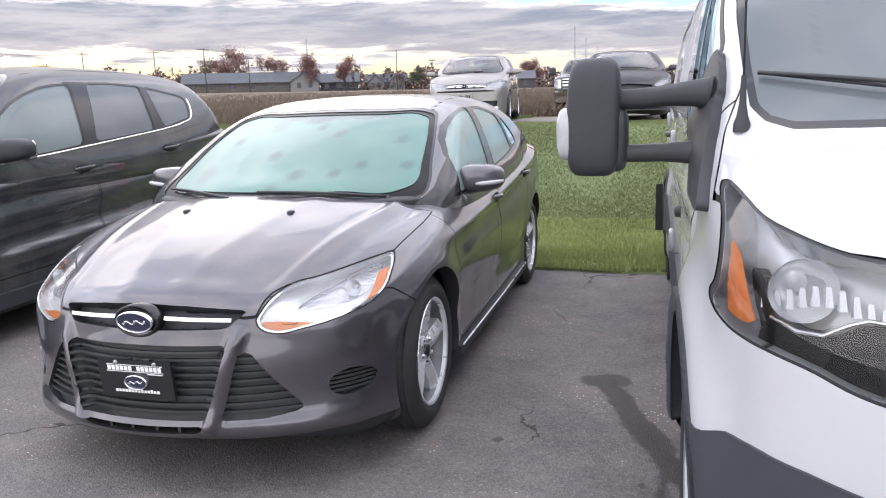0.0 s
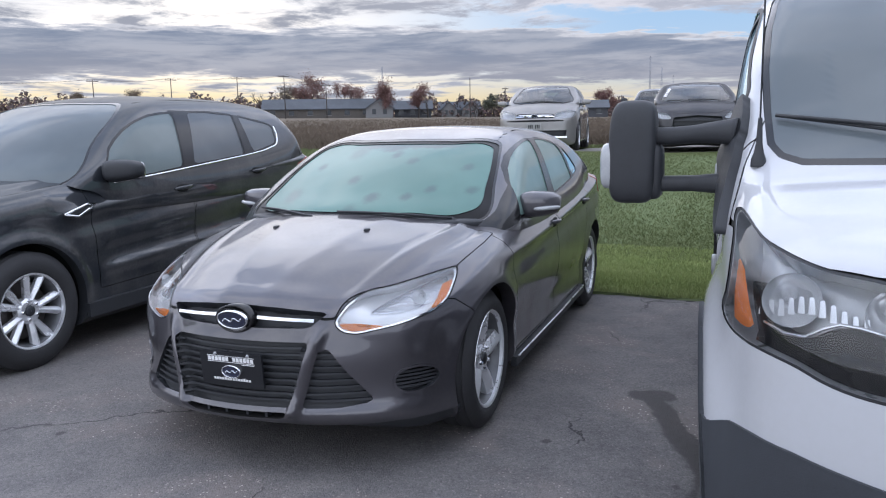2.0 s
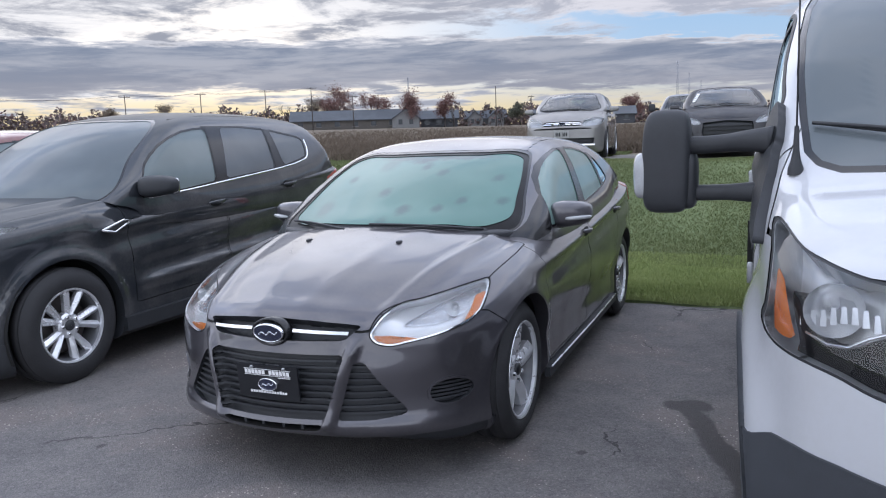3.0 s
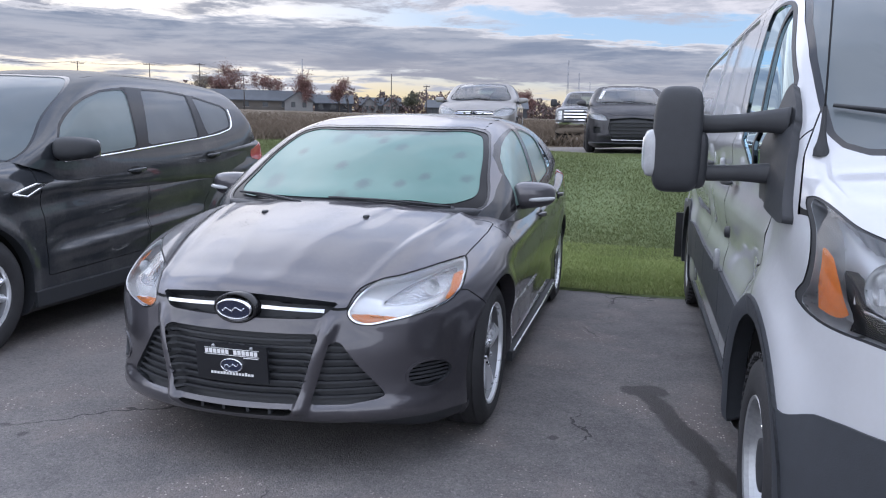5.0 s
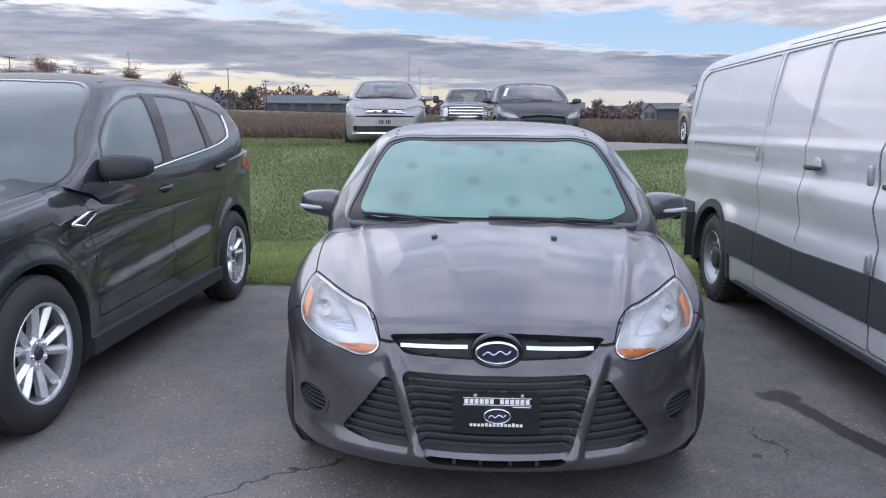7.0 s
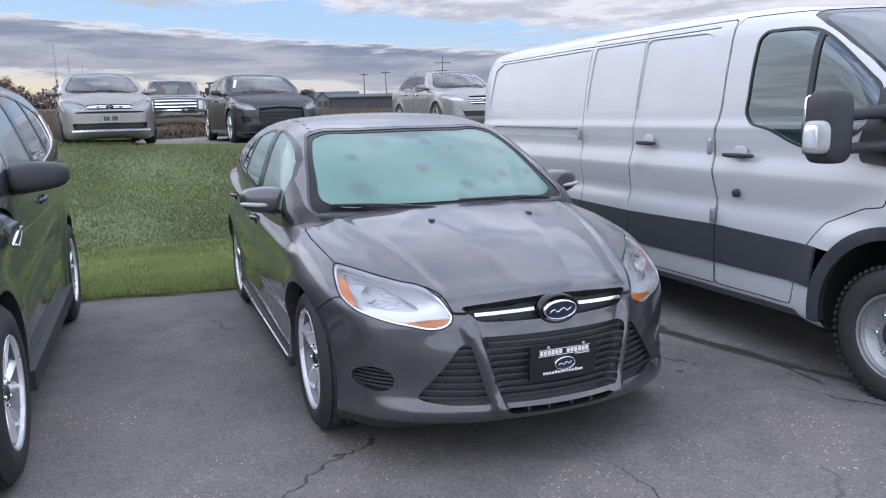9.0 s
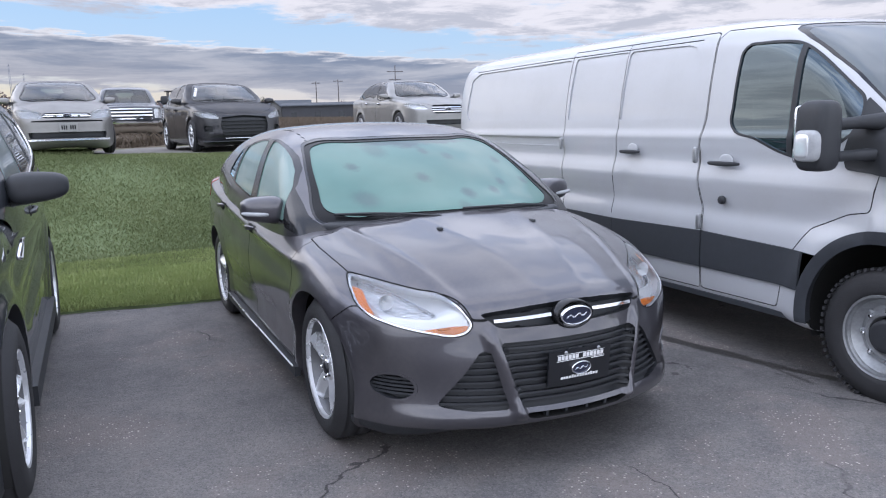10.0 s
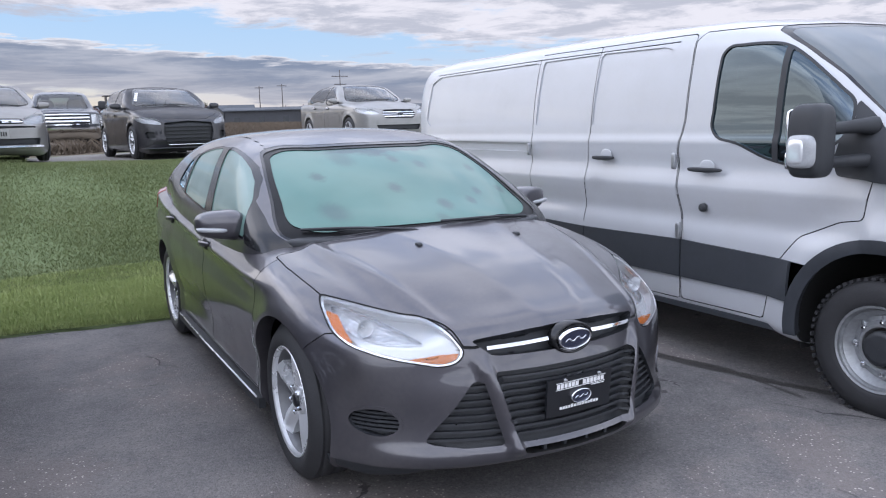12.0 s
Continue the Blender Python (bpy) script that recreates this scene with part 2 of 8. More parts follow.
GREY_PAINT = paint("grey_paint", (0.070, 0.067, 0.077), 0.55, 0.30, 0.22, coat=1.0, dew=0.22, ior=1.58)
BLACK_PAINT = paint("black_paint", (0.021, 0.024, 0.029), 0.0, 0.40, coat=1.0, dew=0.75, spec=0.15, ior=1.72, up_col=(0.075, 0.084, 0.094))
WHITE_PAINT = paint("white_paint", (0.465, 0.475, 0.495), 0.0, 0.4, dirt=(0.40, 0.39, 0.38), coat=0.95)
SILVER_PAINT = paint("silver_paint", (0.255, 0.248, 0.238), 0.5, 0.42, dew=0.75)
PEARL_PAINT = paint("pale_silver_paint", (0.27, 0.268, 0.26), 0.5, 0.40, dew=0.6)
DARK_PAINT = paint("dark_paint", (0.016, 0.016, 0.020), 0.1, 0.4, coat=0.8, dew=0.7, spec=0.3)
NAVY_PAINT = paint("navy_paint", (0.02, 0.024, 0.032), 0.2, 0.35)
RED_PAINT = paint("red_paint", (0.12, 0.012, 0.010), 0.2, 0.4)
BLACK_PLASTIC = plain("black_plastic", (0.025, 0.027, 0.031), 0.55, 0, 250, 0.2, 0.08)
GLOSS_BLACK = plain("gloss_black", (0.010, 0.010, 0.011), 0.16, 0, 5, 0.1)
FRIT = plain("glass_border", (0.010, 0.010, 0.011), 0.3, 0, 6, 0.1, spec=0.15)
SEAM = plain("dark_gap", (0.008, 0.008, 0.008), 0.8, 0, 20, 0.2)
RUBBER = plain("tyre_rubber", (0.023, 0.023, 0.025), 0.72, 0, 120, 0.3, 0.2)
CLADDING = plain("grey_cladding", (0.033, 0.037, 0.044), 0.6, 0, 220, 0.2, 0.1)
ALLOY = plain("alloy", (0.74, 0.75, 0.77), 0.28, 0.60, 14, 0.06)
# rim barrel: alloy darkened in colour for the shade behind the spokes
SHADED_ALLOY = plain("brake_dusted_barrel", (0.15, 0.153, 0.16), 0.45, 0.6, 30, 0.2)
STEEL = plain("steel_wheel", (0.36, 0.37, 0.38), 0.42, 0.7, 60, 0.25, 0.05)
CHROME = plain("chrome", (0.80, 0.81, 0.83), 0.08, 1.0, 40, 0.06)
REFLECTOR = plain("lamp_reflector", (0.86, 0.87, 0.88), 0.20, 0.55, 50, 0.08)
LAMP_WHITE = plain("lamp_housing", (0.68, 0.685, 0.69), 0.22, 0.45, 40, 0.08)
LAMP_GREY = plain("lamp_housing_grey", (0.42, 0.43, 0.44), 0.3, 0.3, 40, 0.15)
AMBER = plain("amber_plastic", (0.66, 0.20, 0.040), 0.2, 0, 80, 0.2, 0.05, 0.6)
RED_LENS = plain("red_lens", (0.42, 0.08, 0.07), 0.15, 0, 60, 0.2, 0, 0.8)
FACET = plain("faceted_reflector", (0.78, 0.79, 0.81), 0.10, 0.95, 55, 0.10, 0.9)
CLEAR_LENS = glass("clear_lens", (0.96, 0.97, 0.98), 0.0, 0.75)
FROSTED_LENS = plain("frosted_lens", (0.36, 0.37, 0.38), 0.15, 0, 150, 0.15, 0.1, 0.6)
CAR_GLASS = glass("car_glass", (0.40, 0.46, 0.45), 0.0, 1.1)
DARK_GLASS = glass("tinted_glass", (0.035, 0.044, 0.050), 0.0, 2.1, (0.76, 0.92, 1.0))
FOG_SCREEN = fogged_glass("fogged_windscreen", (0.054, 0.142, 0.118), (0.080, 0.182, 0.154), True, 0.42)
FOG_DARK = fogged_glass("dewy_dark_windscreen", (0.040, 0.056, 0.064), (0.074, 0.096, 0.104), False, 0.42)
# van windscreen isn't fogged: its sky reflection is put into the opaque base colour
VAN_SCREEN = fogged_glass("dewy_van_windscreen", (0.060, 0.076, 0.084), (0.088, 0.106, 0.114), False, 0.5)
FOG_TINT = fogged_glass("dewy_tinted_glass", (0.042, 0.050, 0.056), (0.066, 0.076, 0.083), False, 0.9)
FOG_SIDE = fogged_glass("fogged_side_glass", (0.100, 0.175, 0.155), (0.150, 0.235, 0.212), False, 0.6)
FOG_DOOR = fogged_glass("misted_door_glass", (0.088, 0.120, 0.122), (0.130, 0.165, 0.165), False, 0.7)
BLUE_BADGE = plain("blue_badge", (0.010, 0.016, 0.045), 0.2, 0, 40, 0.1, 0, 1.0)
WHITE_MARK = plain("white_mark", (0.80, 0.80, 0.80), 0.4, 0, 40, 0.05)
PLATE_PALE = plain("dull_number_plate", (0.30, 0.30, 0.29), 0.5, 0, 60, 0.15)
PLATE_BLACK = plain("plate_black", (0.012, 0.013, 0.016), 0.35, 0, 60, 0.2)
SEAT_CLOTH = plain("seat_cloth", (0.06, 0.062, 0.066), 0.9, 0, 200, 0.25, 0.1)
TRIM_GREY = plain("interior_grey", (0.07, 0.072, 0.078), 0.85, 0, 9, 0.12)
# disc colour lowered too, for the same shade between the spokes
DISC = plain("brake_disc", (0.11, 0.10, 0.095), 0.5, 0.7, 80, 0.35)


# ---- shape tools ----


def ob_of(name, verts, faces, mat, parent=None, label="", smooth=True):
    """One mesh object from numpy vertices and faces, linked under parent."""
    me = bpy.data.meshes.new(name)
    me.from_pydata([tuple(v) for v in verts], [], [tuple(f) for f in faces])
    if smooth:
        me.polygons.foreach_set("use_smooth", [True] * len(me.polygons))
    me.materials.append(mat)
    me.update()
    ob = new(name, me)
    if parent is not None:
        ob.parent = parent
    if label:
        tagged(ob, label)
    return ob


def part(name, bm, mat, parent=None, label="", smooth=False):
    me = bpy.data.meshes.new(name)
    bm.normal_update()
    bm.to_mesh(me)
    bm.free()
    if smooth:
        me.polygons.foreach_set("use_smooth", [True] * len(me.polygons))
    me.materials.append(mat)
    ob = new(name, me)
    if parent is not None:
        ob.parent = parent
    if label:
        tagged(ob, label)
    return ob


def thing(name, label, category, m=None, group=""):
    ob = new(name)
    ob.empty_display_size = 0.2
    tagged(ob, label, category, group)
    if m is not None:
        ob.matrix_world = m
    return ob


def curve_through(pts, n=6, closed=True):
    """Smooth line through points, with chord-length tangents."""
    p = np.array(pts, float)
    k = len(p)
    idx = np.arange(k)
    prv, nxt = p[(idx - 1) % k], p[(idx + 1) % k]
    if not closed:
        prv[0], nxt[-1] = 2 * p[0] - p[1], 2 * p[-1] - p[-2]
    d0 = np.linalg.norm(p - prv, axis=1)[:, None] + 1e-9
    d1 = np.linalg.norm(nxt - p, axis=1)[:, None] + 1e-9
    m = ((p - prv) / d0 * d1 + (nxt - p) / d1 * d0) / (d0 + d1)
    out = []
    for i in range(k if closed else k - 1):
        j = (i + 1) % k
        d = d1[i]
        for s in np.arange(n) / n:
            h1, h2 = 2 * s**3 - 3 * s**2 + 1, s**3 - 2 * s**2 + s
            h3, h4 = -2 * s**3 + 3 * s**2, s**3 - s**2
            out.append(h1 * p[i] + h2 * d * m[i] + h3 * p[j] + h4 * d * m[j])
    if not closed:
        out.append(p[-1])
    return np.array(out)


def loop_distance(a, b, loop):
    """Signed distance of the points (a, b) to a closed loop; inside is negative."""
    best = np.full(a.shape, 1e9)
    odd = np.zeros(a.shape, bool)
    for (x0, y0), (x1, y1) in zip(loop, np.roll(loop, -1, axis=0)):
        dx, dy = x1 - x0, y1 - y0
        s = np.clip(((a - x0) * dx + (b - y0) * dy) / (dx * dx + dy * dy + 1e-12), 0, 1)
        best = np.minimum(best, (a - x0 - s * dx) ** 2 + (b - y0 - s * dy) ** 2)
        if y0 != y1:
            odd ^= ((y0 > b) != (y1 > b)) & (a < x0 + (b - y0) * dx / dy)
    return np.where(odd, -1.0, 1.0) * np.sqrt(best)


class Field:
    """Signed distance to a smooth loop, looked up on a grid."""

    def __init__(self, pts, mirrored=False, cell=0.02):
        pts = [tuple(q) for q in pts]
        if mirrored:
            pts = pts + [(-x, z) for x, z in reversed(pts) if x > 1e-6]
        loop = curve_through(pts)
        self.lo, self.cell = loop.min(0) - 0.6, cell
        size = np.ceil((loop.max(0) + 0.6 - self.lo) / cell).astype(int) + 1
        aa, bb = np.meshgrid(self.lo[0] + cell * np.arange(size[0]), self.lo[1] + cell * np.arange(size[1]), indexing="ij")
        self.grid = loop_distance(aa, bb, loop)

    def __call__(self, a, b):
        u, v = (a - self.lo[0]) / self.cell, (b - self.lo[1]) / self.cell
        u = np.clip(u, 0, self.grid.shape[0] - 1.001)
        v = np.clip(v, 0, self.grid.shape[1] - 1.001)
        i, j = u.astype(int), v.astype(int)
        fu, fv = u - i, v - j
        g = self.grid
        return (g[i, j] * (1 - fu) + g[i + 1, j] * fu) * (1 - fv) + (g[i, j + 1] * (1 - fu) + g[i + 1, j + 1] * fu) * fv


def smax(a, b, k):
    h = np.maximum(k - np.abs(a - b), 0) / k
    return np.maximum(a, b) + h * h * k * 0.25


class Skin:
    """A mesh of one half (x >= 0) that can be cut along lines into pieces."""

    def __init__(self, v, f):
        self.v, self.f = v, f

    def centres(self):
        return np.array([self.v[list(f)].mean(0) for f in self.f]) if self.f else np.zeros((0, 3))

    def normals(self):
        n = np.zeros_like(self.v)
        for f in self.f:
            p = self.v[list(f)]
            c = np.cross(p[1] - p[0], p[2] - p[0]) if len(f) == 3 else np.cross(p[2] - p[0], p[3 % len(f)] - p[1])
            for i in f:
                n[i] += c
        return n / (np.linalg.norm(n, axis=1)[:, None] + 1e-12)

    def cut(self, value, where=None):
        """Two pieces: where value (of the vertices) is negative, and the rest."""
        val = value(self.v) if callable(value) else value
        val = np.where(np.abs(val) < 1e-6, 1e-6, val)
        take = np.ones(len(self.f), bool) if where is None else where(self.centres())
        extra, cache, inside, outside = [], {}, [], []
        n0 = len(self.v)

        def cross(i, j):
            key = (min(i, j), max(i, j))
            if key not in cache:
                s = val[i] / (val[i] - val[j])
                extra.append(self.v[i] + s * (self.v[j] - self.v[i]))
                cache[key] = n0 + len(extra) - 1
            return cache[key]

        for f, ok in zip(self.f, take):
            if not ok:
                outside.append(f)
                continue
            neg = [val[i] < 0 for i in f]
            if all(neg):
                inside.append(f)
            elif not any(neg):
                outside.append(f)
            else:
                a, b = [], []
                for k, i in enumerate(f):
                    j = f[(k + 1) % len(f)]
                    (a if neg[k] else b).append(i)
                    if neg[k] != neg[(k + 1) % len(f)]:
                        c = cross(i, j)
                        a.append(c)
                        b.append(c)
                if len(a) > 2:
                    inside.append(tuple(a))
                if len(b) > 2:
                    outside.append(tuple(b))
        v = np.vstack([self.v, extra]) if extra else self.v
        return Skin(v, inside), Skin(v, outside)

    def region(self, pts, axes, where=None, grow=0.0, sharp=True):
        """Cut along an outline drawn on two axes ('yz' from the side, 'xz' from the front, 'xy' from above)."""
        loop = np.array(pts, float) if sharp else curve_through(pts)
        i, j = "xyz".index(axes[0]), "xyz".index(axes[1])
        return self.cut(lambda v: loop_distance(v[:, i], v[:, j], loop) - grow, where)

    def moved(self, depth=0.0, shift=(0, 0, 0)):
        return Skin(self.v - depth * self.normals() + np.array(shift), self.f)

    def rim(self):
        """Border edges, apart from those on the middle plane."""
        count = {}
        for f in self.f:
            for k, i in enumerate(f):
                j = f[(k + 1) % len(f)]
                count[(i, j)] = count.get((i, j), 0) + 1
        return [(i, j) for (i, j) in count if (j, i) not in count and not (self.v[i][0] < 1e-4 and self.v[j][0] < 1e-4)]

    def with_wall(self, outer):
        """This piece plus a wall from its border out to the same border of outer (same indices)."""
        n = len(self.v)
        edges = self.rim()
        ids = sorted({i for e in edges for i in e})
        at = {i: n + 2 * k for k, i in enumerate(ids)}
        extra = [p for i in ids for p in (self.v[i], outer.v[i])]
        walls = [(at[j], at[i], at[i] + 1, at[j] + 1) for i, j in edges]
        return Skin(np.vstack([self.v, extra]) if extra else self.v, self.f + walls)

    def packed(self, side=0):
        """Used vertices and faces only. side 0: both halves as one; 1 or -1: one half."""
        used = sorted({i for f in self.f for i in f})
        at = {i: k for k, i in enumerate(used)}
        v = self.v[used] if used else np.zeros((0, 3))
        f = [tuple(at[i] for i in q) for q in self.f]
        if side == 1:
            return v, f
        mv = v * np.array([-1, 1, 1])
        if side == -1:
            return mv, [tuple(reversed(q)) for q in f]
        n, back, keep = len(v), {}, []
        for i in range(n):
            if v[i][0] < 1e-4:
                back[i] = i
            else:
                back[i] = n + len(keep)
                keep.append(mv[i])
        return (np.vstack([v, keep]) if keep else v), f + [tuple(back[i] for i in reversed(q)) for q in f]


def join(*skins):
    v, f, n = [], [], 0
    for s in skins:
        v.append(s.v)
        f += [tuple(i + n for i in q) for q in s.f]
        n += len(s.v)
    return Skin(np.vstack(v), f)


def put(name, skin, mat, parent, label="", side=0, smooth=True):
    v, f = skin.packed(side)
    return ob_of(name, v, f, mat, parent, label, smooth) if f else None


def put_pair(name, skin, mat, parent, label=""):
    """The same piece on both sides, as two parts."""
    if isinstance(parent, tuple):
        return tuple(put(name, skin, mat, q, label, s) for q, s in zip(parent, (1, -1)))
    return tuple(put(name, skin, mat, parent, label, s) for s in (1, -1))


def thin_line(S, value, half, where):
    """The narrow strip of a skin along value = 0, and the skin without it."""
    near, rest = S.cut(lambda v: value(v) - half, where)
    below, strip = near.cut(lambda v: value(v) + half)
    return strip, join(below, rest)


def shell(inside, centre, inner, outer, n):
    """Half skin where the function inside turns positive, found along rays from an inner to an outer box."""
    nx, ny, nz = n
    ids, pts, faces = {}, [], []

    def vid(i, j, k):
        if (i, j, k) not in ids:
            ids[(i, j, k)] = len(pts)
            pts.append((i / nx, 2 * j / ny - 1, 2 * k / nz - 1))
        return ids[(i, j, k)]

    for j in range(ny):
        for k in range(nz):
            faces.append((vid(nx, j, k), vid(nx, j + 1, k), vid(nx, j + 1, k + 1), vid(nx, j, k + 1)))
        for i in range(nx):
            faces.append((vid(i, j, nz), vid(i + 1, j, nz), vid(i + 1, j + 1, nz), vid(i, j + 1, nz)))
            faces.append((vid(i, j, 0), vid(i, j + 1, 0), vid(i + 1, j + 1, 0), vid(i + 1, j, 0)))
    for i in range(nx):
        for k in range(nz):
            faces.append((vid(i, 0, k), vid(i + 1, 0, k), vid(i + 1, 0, k + 1), vid(i, 0, k + 1)))
            faces.append((vid(i, ny, k), vid(i, ny, k + 1), vid(i + 1, ny, k + 1), vid(i + 1, ny, k)))
    p = np.array(pts)
    a, b = np.array(centre) + p * np.array(inner), np.array(centre) + p * np.array(outer)
    lo, hi = np.zeros(len(p)), np.ones(len(p))
    for _ in range(24):
        mid = (lo + hi) / 2
        q = a + mid[:, None] * (b - a)
        neg = inside(q) < 0
        lo, hi = np.where(neg, mid, lo), np.where(neg, hi, mid)
    v = a + lo[:, None] * (b - a)
    v[np.abs(p[:, 0]) < 1e-9, 0] = 0
    return Skin(v, faces)


def pillow(centre, half, power=4.0, n=6, turn=None, taper=None):
    """Rounded box (vertices, faces): a cube's lattice drawn onto a superquadric."""
    ids, pts, faces = {}, [], []

    def vid(*t):
        if t not in ids:
            ids[t] = len(pts)
            pts.append([2 * q / n - 1 for q in t])
        return ids[t]

    for a in range(n):
        for b in range(n):
            for s in (0, n):
                for ax in range(3):
                    def lat(u, w):
                        t = [0, 0, 0]
                        t[ax], t[(ax + 1) % 3], t[(ax + 2) % 3] = s, u, w
                        return vid(*t)
                    q = (lat(a, b), lat(a + 1, b), lat(a + 1, b + 1), lat(a, b + 1))
                    faces.append(q if s else q[::-1])
    p = np.array(pts)
    p = np.sin(p * math.pi / 4) / math.sin(math.pi / 4)
    p = p / ((np.abs(p) ** power).sum(1) ** (1 / power))[:, None]
    if taper:
        p = taper(p)
    v = p * np.array(half)
    if turn is not None:
        v = v @ np.array(turn.to_3x3()).T
    return v + np.array(centre), faces


def lathe(profile, n=48, axis="x"):
    """Turn a profile of (along, radius) round the x axis."""
    pr = np.array(profile, float)
    ang = np.arange(n) * 2 * math.pi / n
    v = np.array([(a, r * math.sin(t), r * math.cos(t)) for a, r in pr for t in ang])
    k = len(pr)
    f = [(i * n + j, i * n + (j + 1) % n, (i + 1) * n + (j + 1) % n, (i + 1) * n + j) for i in range(k - 1) for j in range(n)]
    if axis == "y":
        v = v[:, [1, 0, 2]]
        f = [q[::-1] for q in f]
    elif axis == "z":
        v = v[:, [2, 1, 0]]
        f = [q[::-1] for q in f]
    return v, f


def merged(*meshes):
    v, f, n = [], [], 0
    for a, b in meshes:
        v.append(np.asarray(a, float))
        f += [tuple(i + n for i in q) for q in b]
        n += len(a)
    return np.vstack(v), f


def bar(a, b, w, h, up=(0, 0, 1), w2=None, h2=None):
    """A tapered bar from a to b, w wide and h thick."""
    a, b = np.array(a, float), np.array(b, float)
    d = (b - a) / np.linalg.norm(b - a)
    s = np.cross(d, up)
    s = s / (np.linalg.norm(s) + 1e-9)
    t = np.cross(s, d)
    v = []
    for p, ww, hh in ((a, w, h), (b, w2 or w, h2 or h)):
        for i, j in ((-1, -1), (1, -1), (1, 1), (-1, 1)):
            v.append(p + s * ww / 2 * i + t * hh / 2 * j)
    f = [(3, 2, 1, 0), (4, 5, 6, 7)] + [(i, (i + 1) % 4, 4 + (i + 1) % 4, 4 + i) for i in range(4)]
    return np.array(v), f


def tube(pts, r, n=8, r2=None):
    """A round rod along points."""
    p = np.array(pts, float)
    v, f = [], []
    for i, q in enumerate(p):
        d = p[min(i + 1, len(p) - 1)] - p[max(i - 1, 0)]
        d = d / (np.linalg.norm(d) + 1e-9)
        s = np.cross(d, (0, 0, 1) if abs(d[2]) < 0.9 else (1, 0, 0))
        s /= np.linalg.norm(s)
        t = np.cross(s, d)
        rr = r if r2 is None else r + (r2 - r) * i / (len(p) - 1)
        for k in range(n):
            a = 2 * math.pi * k / n
            v.append(q + rr * (math.cos(a) * s + math.sin(a) * t))
    for i in range(len(p) - 1):
        for k in range(n):
            f.append((i * n + k, i * n + (k + 1) % n, (i + 1) * n + (k + 1) % n, (i + 1) * n + k))
    f.append(tuple(range(n))[::-1])
    f.append(tuple((len(p) - 1) * n + k for k in range(n)))
    return np.array(v), f


# ---- vehicles ----


def spoke(ang, r0, r1, w0, w1, x0, x1, thick, lean=0.0):
    """A wheel spoke in the y-z plane with bevelled front edges; the axle is x, outside is +x."""
    v = []
    for r, w, x in ((r0, w0, x0), ((r0 + r1) / 2, (w0 + w1) / 2, (x0 + x1) / 2 + 0.004), (r1, w1, x1)):
        off = lean * (r - r0)
        for s, dx in ((-0.5, -thick), (0.5, -thick), (0.5, -0.020), (0.07, 0.0), (-0.07, 0.0), (-0.5, -0.020)):
            a, b = off + s * w, r
            v.append((x + dx, a * math.cos(ang) + b * math.sin(ang), -a * math.sin(ang) + b * math.cos(ang)))
    f = [(i * 6 + k, i * 6 + (k + 1) % 6, (i + 1) * 6 + (k + 1) % 6, (i + 1) * 6 + k) for i in range(2) for k in range(6)]
    return np.array(v), f


WHEELS = {}


